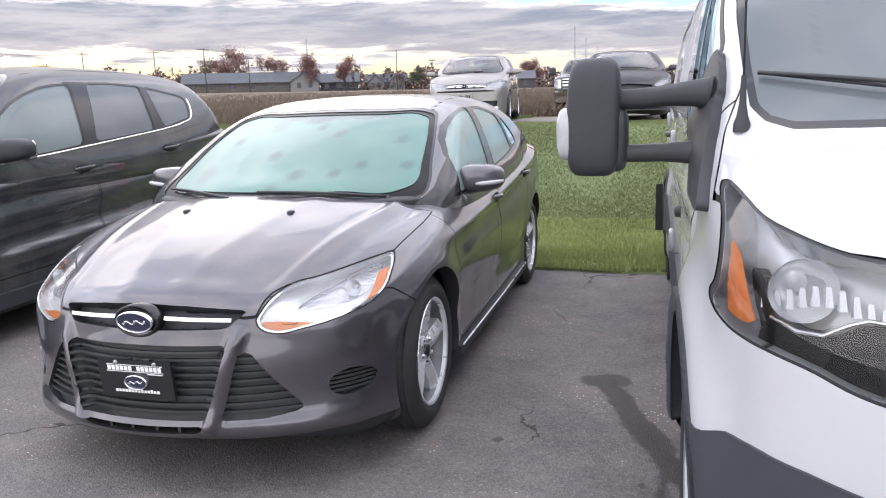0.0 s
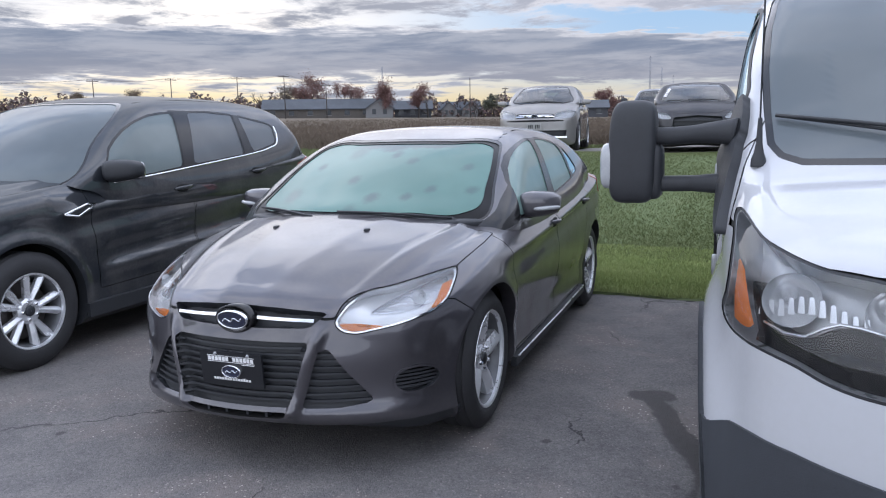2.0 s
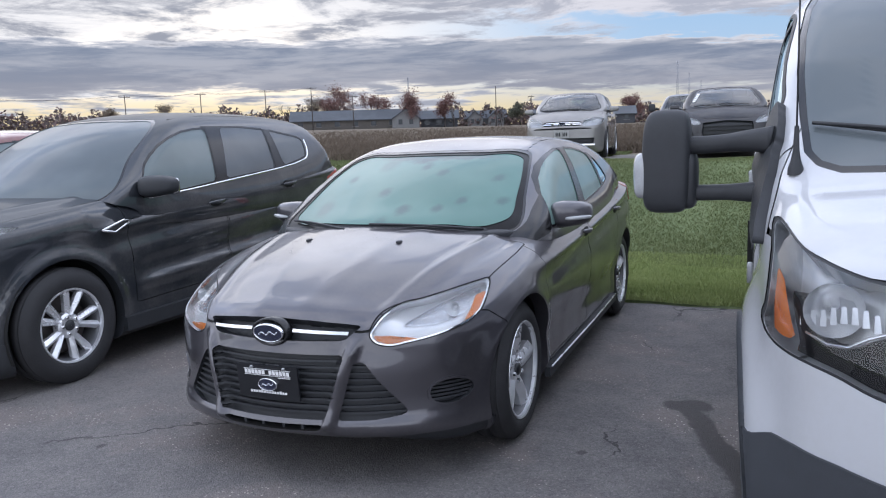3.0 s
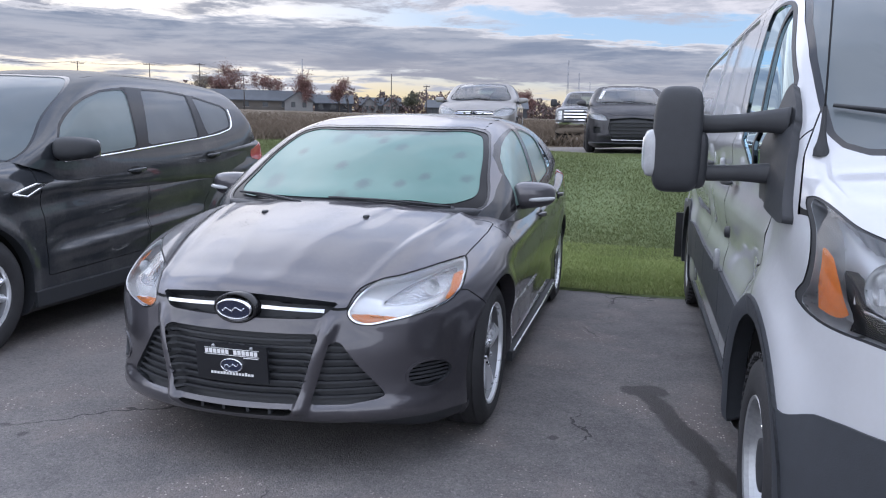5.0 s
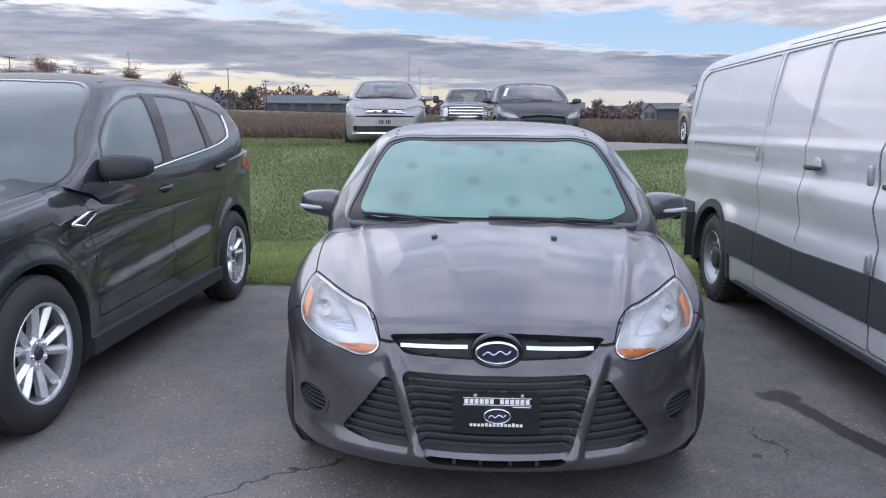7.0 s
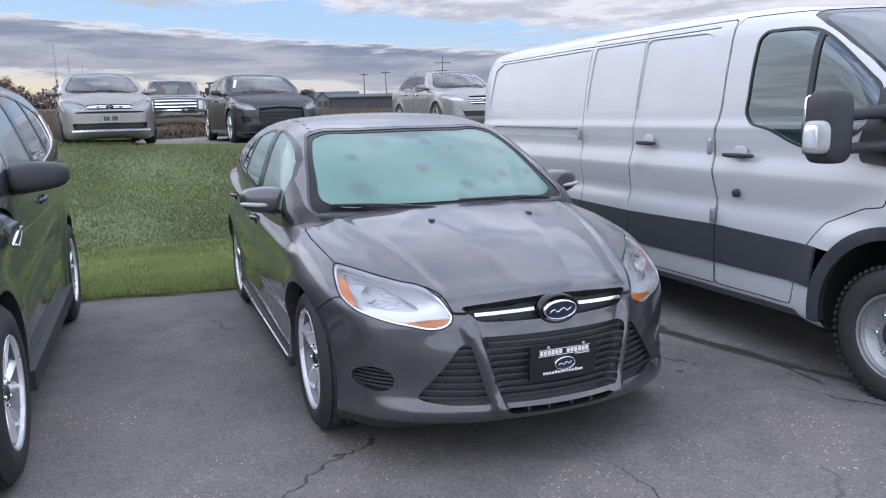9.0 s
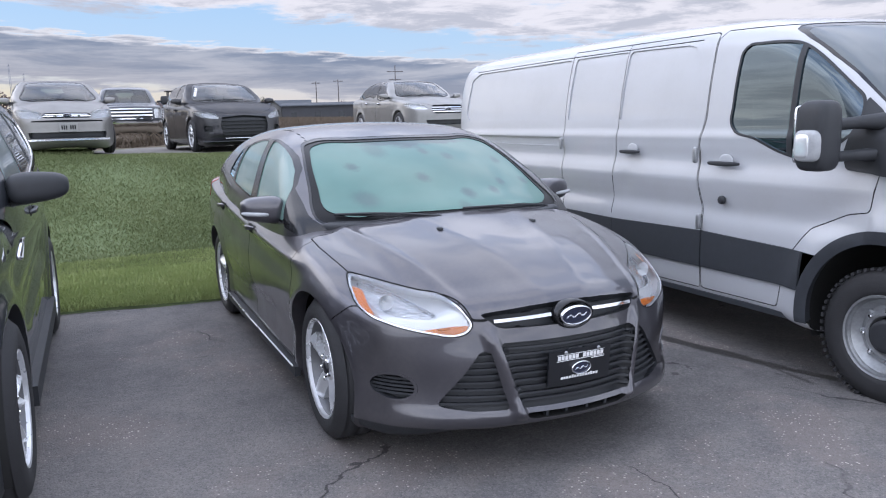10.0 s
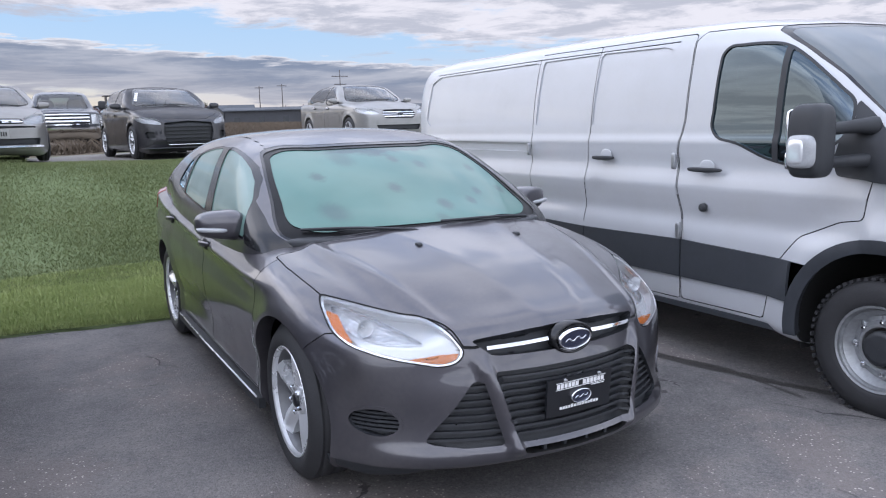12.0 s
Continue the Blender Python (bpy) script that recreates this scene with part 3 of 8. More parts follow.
def wheel_meshes(key, R, width, rim, style):
    """Mesh data of a wheel, shared by all that look alike: rim with spokes, tyre, cap, brake disc."""
    if key in WHEELS:
        return WHEELS[key]
    h = width / 2
    tyre = [(-h + 0.03, rim - 0.008), (-h + 0.006, rim + 0.01), (-h, rim + (R - rim) * 0.45), (-h + 0.012, R - 0.03), (-h + 0.035, R - 0.006)]
    for g in (-0.5, 0.0, 0.5):
        c = g * (width - 0.09)
        tyre += [(c - 0.006, R), (c - 0.005, R - 0.008), (c + 0.005, R - 0.008), (c + 0.006, R)]
    tyre += [(h - 0.035, R - 0.006), (h - 0.012, R - 0.03), (h, rim + (R - rim) * 0.45), (h - 0.004, rim + 0.022), (h - 0.010, rim + 0.004), (h - 0.03, rim - 0.008)]
    t = lathe(tyre, 64)
    barrel = lathe([(-h + 0.03, rim - 0.015), (-0.02, rim - 0.03), (h - 0.05, rim - 0.024), (h - 0.028, rim - 0.012)], 64)
    flange = lathe([(h - 0.028, rim - 0.012), (h - 0.012, rim - 0.010), (h - 0.008, rim), (h - 0.016, rim + 0.004)], 64)
    face = h - 0.03
    pieces, arms = [flange], []
    if style == "five":
        for i in range(5):
            a = 2 * math.pi * i / 5
            arms.append(spoke(a, 0.05, rim - 0.012, 0.075, 0.105, face - 0.012, face + 0.006, 0.05))
        cap_r, disc_col = 0.032, DISC
        hub = lathe([(face - 0.06, 0.075), (face - 0.02, 0.072), (face - 0.012, 0.06), (face - 0.014, 0.035)], 32)
    elif style == "twin":
        for i in range(5):
            a = 2 * math.pi * i / 5
            for s in (-1, 1):
                arms.append(spoke(a + s * 0.13, 0.05, rim - 0.01, 0.034, 0.052, face - 0.014, face + 0.006, 0.045, s * 0.16))
        hub = lathe([(face - 0.06, 0.08), (face - 0.02, 0.078), (face - 0.010, 0.064), (face - 0.012, 0.034)], 32)
        cap_r = 0.034
    elif style == "ten":
        for i in range(10):
            arms.append(spoke(2 * math.pi * i / 10, 0.05, rim - 0.01, 0.03, 0.034, face - 0.014, face + 0.004, 0.04))
        hub = lathe([(face - 0.06, 0.08), (face - 0.02, 0.078), (face - 0.010, 0.06), (face - 0.012, 0.034)], 32)
        cap_r = 0.034
    else:
        hub = lathe([(face - 0.012, rim - 0.022), (face - 0.030, rim - 0.035), (face - 0.055, rim - 0.055), (face - 0.050, rim - 0.075),
                     (face - 0.028, rim - 0.095), (face - 0.030, 0.105), (face - 0.06, 0.095)], 48)
        cap_r = 0.088
    pieces.append(hub)
    if style == "steel":
        for i in range(8):
            a = 2 * math.pi * (i + 0.5) / 8
            r = rim - 0.066
            hv, hf = pillow((face - 0.05, r * math.sin(a), r * math.cos(a)), (0.012, 0.016, 0.016), 2.5, 4)
            pieces.append((hv, hf))
    spoke_mes = []
    for v, f in arms:
        me = bpy.data.meshes.new("spoke")
        me.from_pydata([tuple(q) for q in v], [], f)
        me.materials.append(ALLOY)
        spoke_mes.append(me)
    rim_me = bpy.data.meshes.new("wheel")
    v, f = merged(*pieces)
    rim_me.from_pydata([tuple(q) for q in v], [], f)
    rim_me.materials.append(STEEL if style == "steel" else ALLOY)
    barrel_me = bpy.data.meshes.new("rim_barrel")
    barrel_me.from_pydata([tuple(q) for q in barrel[0]], [], barrel[1])
    barrel_me.polygons.foreach_set("use_smooth", [True] * len(barrel_me.polygons))
    barrel_me.materials.append(STEEL if style == "steel" else SHADED_ALLOY)
    tyre_me = bpy.data.meshes.new("tyre")
    blocks, lugs = [t], []
    if style == "steel":
        for i in range(56):
            a = 2 * math.pi * i / 56
            for s in (-1, 1):
                c = np.array((s * (h - 0.028), (R - 0.004) * math.sin(a), (R - 0.004) * math.cos(a)))
                lugs.append(bar(c - np.array((0.018, 0, 0)), c + np.array((0.018, 0, 0)), 0.02, 0.014, up=(0, math.sin(a), math.cos(a))))
    v, f = merged(*blocks)
    tyre_me.from_pydata([tuple(q) for q in v], [], f)
    tyre_me.polygons.foreach_set("use_smooth", [True] * len(tyre_me.polygons))
    tyre_me.materials.append(RUBBER)
    cap_me = bpy.data.meshes.new("hub_cap")
    v, f = lathe([(face - 0.03, cap_r), (face - (0.002 if style == "steel" else 0.006), cap_r * 0.95), (face + 0.0, cap_r * 0.7), (face + 0.002, 0.002)], 24)
    cap_me.from_pydata([tuple(q) for q in v], [], f)
    cap_me.polygons.foreach_set("use_smooth", [True] * len(cap_me.polygons))
    cap_me.materials.append(BLACK_PLASTIC if style in ("steel", "twin", "ten") else PLATE_BLACK)
    disc_me = bpy.data.meshes.new("brake_disc")
    v, f = lathe([(-0.02, rim - 0.05), (0.0, rim - 0.05), (0.0, 0.07), (0.02, 0.07), (0.02, 0.002)], 40)
    disc_me.from_pydata([tuple(q) for q in v], [], f)
    disc_me.materials.append(DISC)
    nut_me = bpy.data.meshes.new("lug_nut")
    v, f = lathe([(-0.008, 0.0105), (0.012, 0.0105), (0.016, 0.007), (0.016, 0.001)], 6)
    nut_me.from_pydata([tuple(q) for q in v], [], f)
    nut_me.materials.append(CHROME)
    lug_me = None
    if lugs:
        lug_me = bpy.data.meshes.new("tread")
        v, f = merged(*lugs)
        lug_me.from_pydata([tuple(q) for q in v], [], f)
        lug_me.materials.append(RUBBER)
    WHEELS[key] = rim_me, tyre_me, cap_me, disc_me, nut_me, face, (8 if style == "steel" else 5), lug_me, spoke_mes, barrel_me
    return WHEELS[key]


def add_wheel(root, key, x, y, R, width, rim, style, spin=0.0, nuts=True):
    rim_me, tyre_me, cap_me, disc_me, nut_me, face, count, lug_me, spoke_mes, barrel_me = wheel_meshes(key, R, width, rim, style)
    w = new("wheel", rim_me)
    w.parent = root
    side = 1 if x > 0 else -1
    w.matrix_basis = Matrix.Translation((x - side * width / 2, y, R)) @ (Matrix() if side > 0 else Matrix.Rotation(math.pi, 4, "Z")) @ Matrix.Rotation(spin, 4, "X")
    for nm, me in [("tyre", tyre_me), ("hub_cap", cap_me), ("brake_disc", disc_me), ("rim_barrel", barrel_me)] + [("spoke", q) for q in spoke_mes]:
        o = new(nm, me)
        o.parent = w
    if lug_me:
        o = tagged(new("tread", lug_me), kind="stuff")
        o.parent = w
    if nuts:
        r = 0.13 if style == "steel" else 0.053
        for i in range(count):
            a = 2 * math.pi * (i + 0.5) / count
            o = new("lug_nut", nut_me)
            o.parent = w
            o.location = (face - (0.028 if style == "steel" else 0.014), r * math.sin(a), r * math.cos(a))
    return w


def warp_fn(sp):
    side, plan, sect = Field(sp["side"]), Field(sp["plan"], True), Field(sp["sect"], True)
    L, bf, br, crown, shear = sp["length"], sp.get("bow", 0.1), sp.get("bow_rear", 0.1), sp.get("crown", 0.08), sp.get("shear", 0.0)
    high = sp.get("bow_high")
    k1, k2, start = sp.get("k1", 0.12), sp.get("k2", 0.12), sp.get("start", 0.0)

    def inside(q):
        x, y, z = q[:, 0], q[:, 1], q[:, 2]
        t = np.clip((y - start) / L, 0, 1)
        bow = bf if high is None else bf + (high - bf) * np.clip((z - 1.25) / 0.35, 0, 1)
        s = side(y - bow * x * x * (1 - t) ** 1.5 + br * x * x * t ** 1.5, z + crown * x * x)
        c = sect(x, z - shear * (y - start - L / 2))
        return smax(smax(s, c, k1), plan(x, y), k2)

    return inside


def oval(cx, cz, rx, rz, n=28):
    return [(cx + rx * math.cos(2 * math.pi * i / n), cz + rz * math.sin(2 * math.pi * i / n)) for i in range(n)]


def lamp(root, piece, name, glow, depth=0.05, amber=(), label="", parts_pair=True, bowls=()):
    """A headlight: silver housing sunk behind a clear lens, amber corners, round reflectors."""
    back = piece.moved(depth)
    cut = back
    ambers = []
    for pts, axes in amber:
        a, cut = cut.region(pts, axes)
        ambers.append(a.moved(0.014 - depth))
    housing = cut.with_wall(piece) if not amber else join(cut, Skin(*wall_only(back, piece)))
    units = put_pair(name, housing, glow, root, label)
    for a in ambers:
        put_pair("amber_reflector", a, AMBER, units)
    put_pair("lens", piece.moved(0.002), CLEAR_LENS, units)
    for (bx, by, bz), r in bowls:
        for s, u in zip((1, -1), units):
            v, f = lathe([(0.0, r), (0.004, r * 0.97), (0.05, r * 0.55), (0.06, r * 0.2), (0.045, r * 0.18), (0.04, 0.002)], 28, "y")
            ob_of("reflector_bowl", v + np.array((s * bx, by, bz)), f, REFLECTOR, u)
    return units


def wall_only(inner, outer):
    w = inner.with_wall(outer)
    return w.v, w.f[len(inner.f):]


def grille(root, piece, name, mat, depth=0.05, slats=(), thick=0.012, label="", pair=False, slat_mat=None, push=None):
    """A sunk opening with horizontal slats, each a part."""
    back = piece.moved(depth) if push is None else piece.moved(0.0, push)
    made = put_pair(name, back.with_wall(piece), mat, root, label) if pair else put(name, back.with_wall(piece), mat, root, label)
    for z in slats:
        s, _ = piece.cut(lambda v, z=z: v[:, 2] - z - thick / 2)
        s, _ = s.cut(lambda v, z=z: z - thick / 2 - v[:, 2])
        if not s.f:
            continue
        s = s.moved(0.012)
        s = s.with_wall(s.moved(0.03))
        if pair:
            put_pair("slat", s, slat_mat or mat, made)
        else:
            put("slat", s, slat_mat or mat, made)
    return made


def panel(skin, pts, axes, where=None, gap=0.005, sharp=True):
    """Split off a panel with a shut line round it: (panel, seam, rest)."""
    whole, rest = skin.region(pts, axes, where, gap / 2, sharp)
    inner, seam = whole.region(pts, axes, None, -gap / 2, sharp)
    return inner, seam.moved(0.007), rest


def mirror_unit(root, x, y, z, half, mat, stalk=0.06, lens=None, parent_label="", tilt=0.0):
    """Door mirrors on both sides, each with glass, foot and, where it has one, an indicator."""
    def shape(p):
        q = p.copy()
        out = (q[:, 0] + 1) / 2
        q[:, 2] *= 1 - 0.28 * out
        q[:, 2] += 0.12 * out
        q[:, 1] *= 1 - 0.25 * out
        q[:, 1] += 0.35 * out ** 2
        return q
    for s in (1, -1):
        v, f = pillow((0, 0, 0), half, 3.2, 10, None, shape)
        v = v * np.array((s, 1, 1)) + np.array((s * x, y, z))
        m = ob_of("side_mirror", v, f if s > 0 else [q[::-1] for q in f], mat, root, parent_label)
        gv, gf = pillow((s * x, y + half[1] * 0.80, z), (half[0] * 0.82, half[1] * 0.35, half[2] * 0.74), 5, 6)
        ob_of("mirror_glass", gv, gf, CHROME, m)
        fv, ff = bar((s * (x - half[0] - stalk), y + 0.03, z - half[2] * 0.75), (s * (x - half[0] * 0.3), y + 0.01, z - half[2] * 0.55), 0.07, 0.05)
        ob_of("mirror_foot", fv, ff, BLACK_PLASTIC, m, smooth=False)
        if lens:
            lv, lf = pillow((s * (x + half[0] * 0.42), y - half[1] * 0.62, z - half[2] * 0.20), (half[0] * 0.62, half[1] * 0.36, half[2] * 0.15), 3, 6)
            lv[:, 1] += 0.30 * half[1] * ((lv[:, 0] * s - x) / half[0]) ** 2 * 1.4
            lv[:, 2] += 0.07 * (lv[:, 0] * s - x)
            ob_of("indicator", lv, lf, lens, m)


def handle_pair(root_pair, x, y, z, length, mat, slope=0.0, cup=True):
    for s, p in zip((1, -1), root_pair):
        v, f = pillow((s * (x + 0.022), y, z), (0.012, length / 2, 0.014), 3, 8)
        v[:, 0] -= s * 0.022 * ((v[:, 1] - y) / (length / 2)) ** 2
        v[:, 2] += slope * (v[:, 1] - y)
        ob_of("handle", v, f, mat, p)
        if cup:
            v, f = pillow((s * (x - 0.004), y - length * 0.05, z - 0.004), (0.007, length * 0.33, 0.030), 2.4, 8)
            ob_of("handle_cup", v, f, SEAM, p)


def seats(root, xs, y, z, rows=1, label="", pale=None):
    for r in range(rows):
        for x in xs:
            back = pillow((x, y + r * 0.85 + 0.10, z + 0.42), (0.23, 0.075, 0.31), 3.5, 6, Matrix.Rotation(radians(-14), 3, "X"))
            head = pillow((x, y + r * 0.85 + 0.20, z + 0.80), (0.13, 0.05, 0.09), 3, 6)
            base = pillow((x, y + r * 0.85 - 0.18, z + 0.08), (0.24, 0.26, 0.09), 3.5, 6)
            v, f = merged(back, head, base)
            ob_of("seat", v, f, pale or SEAT_CLOTH, root, label)


def front_y(inside, x, z, lo=0.0, hi=2.4):
    """Where the front of a shape lies at (x, z)."""
    for _ in range(30):
        mid = (lo + hi) / 2
        if inside(np.array([[x, mid, z]]))[0] < 0:
            hi = mid
        else:
            lo = mid
    return lo


def wipers(root, pairs, mat=None, on=(), inside=None):
    """Wiper arms with blades; pairs are end points, on are ends (x, z) that follow the glass."""
    lines = [[np.array(a) + (np.array(b) - np.array(a)) * t for t in np.linspace(0, 1, 9)] for a, b in pairs]
    for (x0, z0), (x1, z1) in on:
        line = []
        for t in np.linspace(0, 1, 11):
            x, z = x0 + (x1 - x0) * t, z0 + (z1 - z0) * t
            line.append(np.array((x, front_y(inside, x, z) - 0.007, z + 0.006)))
        lines.append(line)
    for pts in lines:
        up = [p + np.array((0, -0.006, 0.012 * math.sin(k / (len(pts) - 1) * math.pi))) for k, p in enumerate(pts)]
        v, f = merged(tube(up, 0.0065, 6), tube(pts, 0.005, 5), tube([up[0], up[0] + np.array((0, -0.02, -0.04))], 0.012, 8))
        ob_of("wiper", v, f, mat or BLACK_PLASTIC, root)


def badge(root, x, y, z, rx, rz, tilt=0.0, blue=True):
    """Oval badge: chrome rim, dark face, a plain light stroke."""
    turn = np.array(Matrix.Rotation(radians(tilt), 3, "X"))
    def place(v):
        return v @ turn.T + np.array((x, y, z))
    v, f = lathe([(0.012, 1.0), (-0.006, 1.0), (-0.012, 0.95), (-0.010, 0.90), (-0.006, 0.89)], 40, "y")
    v = v * np.array((rx, 1, rz))
    b = ob_of("badge", place(v), f, CHROME, root)
    v, f = lathe([(-0.006, 0.89), (-0.0075, 0.5), (-0.008, 0.01)], 40, "y")
    ob_of("badge_face", place(v * np.array((rx, 1, rz))), f, BLUE_BADGE, b)
    pts = [np.array((rx * 0.62 * t, -0.0088, rz * (0.10 * t + 0.16 * math.sin(7.0 * t)))) for t in np.linspace(-1, 1, 21)]
    v, f = tube(pts, rz * 0.07, 5)
    v[:, 1] = np.clip(v[:, 1], -0.0105, -0.0075)
    ob_of("badge_stroke", place(v), f, CHROME, b)
    return b


def car(name, label, category, m, sp, group=""):
    """A car from its outlines: side, plan and section of body and cabin, then cut into panels, glass and lamps."""
    root = thing(name, label, category, m, group)
    paint_mat = sp["paint"]
    body_in, cab_in = warp_fn(sp["body"]), warp_fn(sp["cab"])
    b = sp["body"]
    S = shell(body_in, b["centre"], b["inner"], b["outer"], b["n"])
    R, Ra, wx = sp["R"], sp["arch"], sp["wheel_x"]
    for wy in sp["axles"]:
        r = np.hypot(S.v[:, 1] - wy, S.v[:, 2] - R)
        on = (S.v[:, 0] > wx * 0.6) & (S.v[:, 2] > 0.1)
        S.v[:, 0] += np.where(on, sp.get("flare", 0.014) * np.exp(-((r - Ra - 0.012) / 0.045) ** 2), 0)
    S = sp["sculpt"](S) if "sculpt" in sp else S
    for wy in sp["axles"]:
        _, S = S.cut(lambda v: np.hypot(v[:, 1] - wy, v[:, 2] - R) - Ra, lambda c: c[:, 0] > 0.45 * wx)
        # a folded lip round the opening
        lips = [e for e in S.rim() if all(abs(math.hypot(S.v[i][1] - wy, S.v[i][2] - R) - Ra) < 2e-3 for i in e)]
        ids = sorted({i for e in lips for i in e})
        at = {i: 2 * k for k, i in enumerate(ids)}
        lv = [p for i in ids for p in (S.v[i], S.v[i] - np.array((0.07, 0, 0)))]
        if lv:
            put_pair("arch_lip", Skin(np.array(lv), [(at[j], at[i], at[i] + 1, at[j] + 1) for i, j in lips]), sp.get("lip", paint_mat), root)
        prof = [(wx * 0.45, 0.02), (wx * 0.45, Ra + 0.02), (sp.get("well", wx - 0.03), Ra + 0.02)]
        v, f = lathe(prof, 36)
        keep = [q for q in f if np.mean([v[i][2] for i in q]) > -0.12]
        put_pair("wheel_well", Skin(v + np.array((0, wy, R)), [q[::-1] for q in keep]), SEAM, root)
    # the body's top is open where the cabin stands on it
    _, S = S.cut(lambda v: np.maximum(cab_in(v) + 0.03, b.get("open_z", 0.6) - v[:, 2]))
    pieces = {"hulls": (body_in, cab_in)}
    if "front" in sp:
        S = sp["front"](root, S, pieces)
    for nm, pts, axes, where in sp.get("panels", ()):
        inner, seam, S = panel(S, pts, axes, where)
        pieces[nm] = inner
        if axes == "yz":
            pieces[nm + "_objects"] = put_pair(nm.rstrip("0123456789_"), inner, paint_mat, root)
        else:
            pieces[nm + "_objects"] = put(nm, inner, paint_mat, root)
        put_pair("shut_line", seam, SEAM, root)
    for mat, pts, axes, where, nm, pair in sp.get("bands", ()):
        inner, S = S.region(pts, axes, where)
        if pair:
            put_pair(nm, inner.moved(-0.004).with_wall(inner), mat, root)
        else:
            put(nm, inner.moved(-0.004).with_wall(inner), mat, root)
    put("body_shell", S, paint_mat, root)
    c = sp["cab"]
    C = shell(cab_in, c["centre"], c["inner"], c["outer"], c["n"])
    _, C = C.cut(lambda v: body_in(v) + 0.012)
    trim = sp.get("trim", GLOSS_BLACK)
    for nm, pts, axes, where, mat, pair in sp["windows"]:
        sharp = pair and sp.get("sharp_windows", False)
        band, C = C.region(pts, axes, where, sp.get("seal", 0.022), sharp)
        pane, band = band.region(pts, axes, None, 0.0, sharp)
        if nm == "windscreen" and "frit" in sp:
            inner, edge = pane.region(sp["frit"], axes, None, 0.0, False)
            u = put(nm, inner.moved(0.004), mat, root)
            put("window_border", edge.moved(0.004).with_wall(edge), FRIT, u)
            put("window_seal", band.moved(0.001), trim, u)
            continue
        pane_in = pane.moved(0.004)
        if pair:
            us = put_pair(nm, pane_in.with_wall(pane), mat, root)
            put_pair("window_seal", band.moved(0.001), trim, us)
        else:
            u = put(nm, pane_in.with_wall(pane), mat, root)
            put("window_seal", band.moved(0.001), trim, u)
    for pts in sp.get("pillars", ()):
        trim_piece, C = C.region(pts, "yz", lambda c: c[:, 0] > 0.45)
        put_pair("pillar_trim", trim_piece.moved(-0.001), trim, root)
    if "ditch" in sp:
        at, y0, y1 = sp["ditch"]
        line, C = C.cut(lambda v: np.maximum(np.abs(v[:, 0] - at(v[:, 1])) - 0.006, np.maximum(y0 - v[:, 1], v[:, 1] - y1)), lambda c: c[:, 2] > c[:, 2].max() - 0.22)
        put_pair("roof_ditch", line.moved(0.006), SEAM, root)
    put("roof", C, paint_mat, root)
    spin = sp.get("spin", 0.3)
    for wy in sp["axles"]:
        for s in (1, -1):
            add_wheel(root, sp["wheel_key"], s * wx, wy, R, sp["tyre_w"], sp["rim"], sp["style"], spin + wy, sp.get("nuts", True))
    # floor pan and axles close the underside
    L = b["length"]
    fv, ff = pillow((0, sp["axles"][0] * 0.5 + sp["axles"][1] * 0.5, sp.get("pan", 0.27)), (wx * 0.80, (sp["axles"][1] - sp["axles"][0]) * 0.5 + 0.35, 0.05), 6, 6)
    ob_of("floor_pan", fv, ff, SEAM, root)
    if "extras" in sp:
        sp["extras"](root, pieces)
    return root


# ---- grey saloon in the middle ----


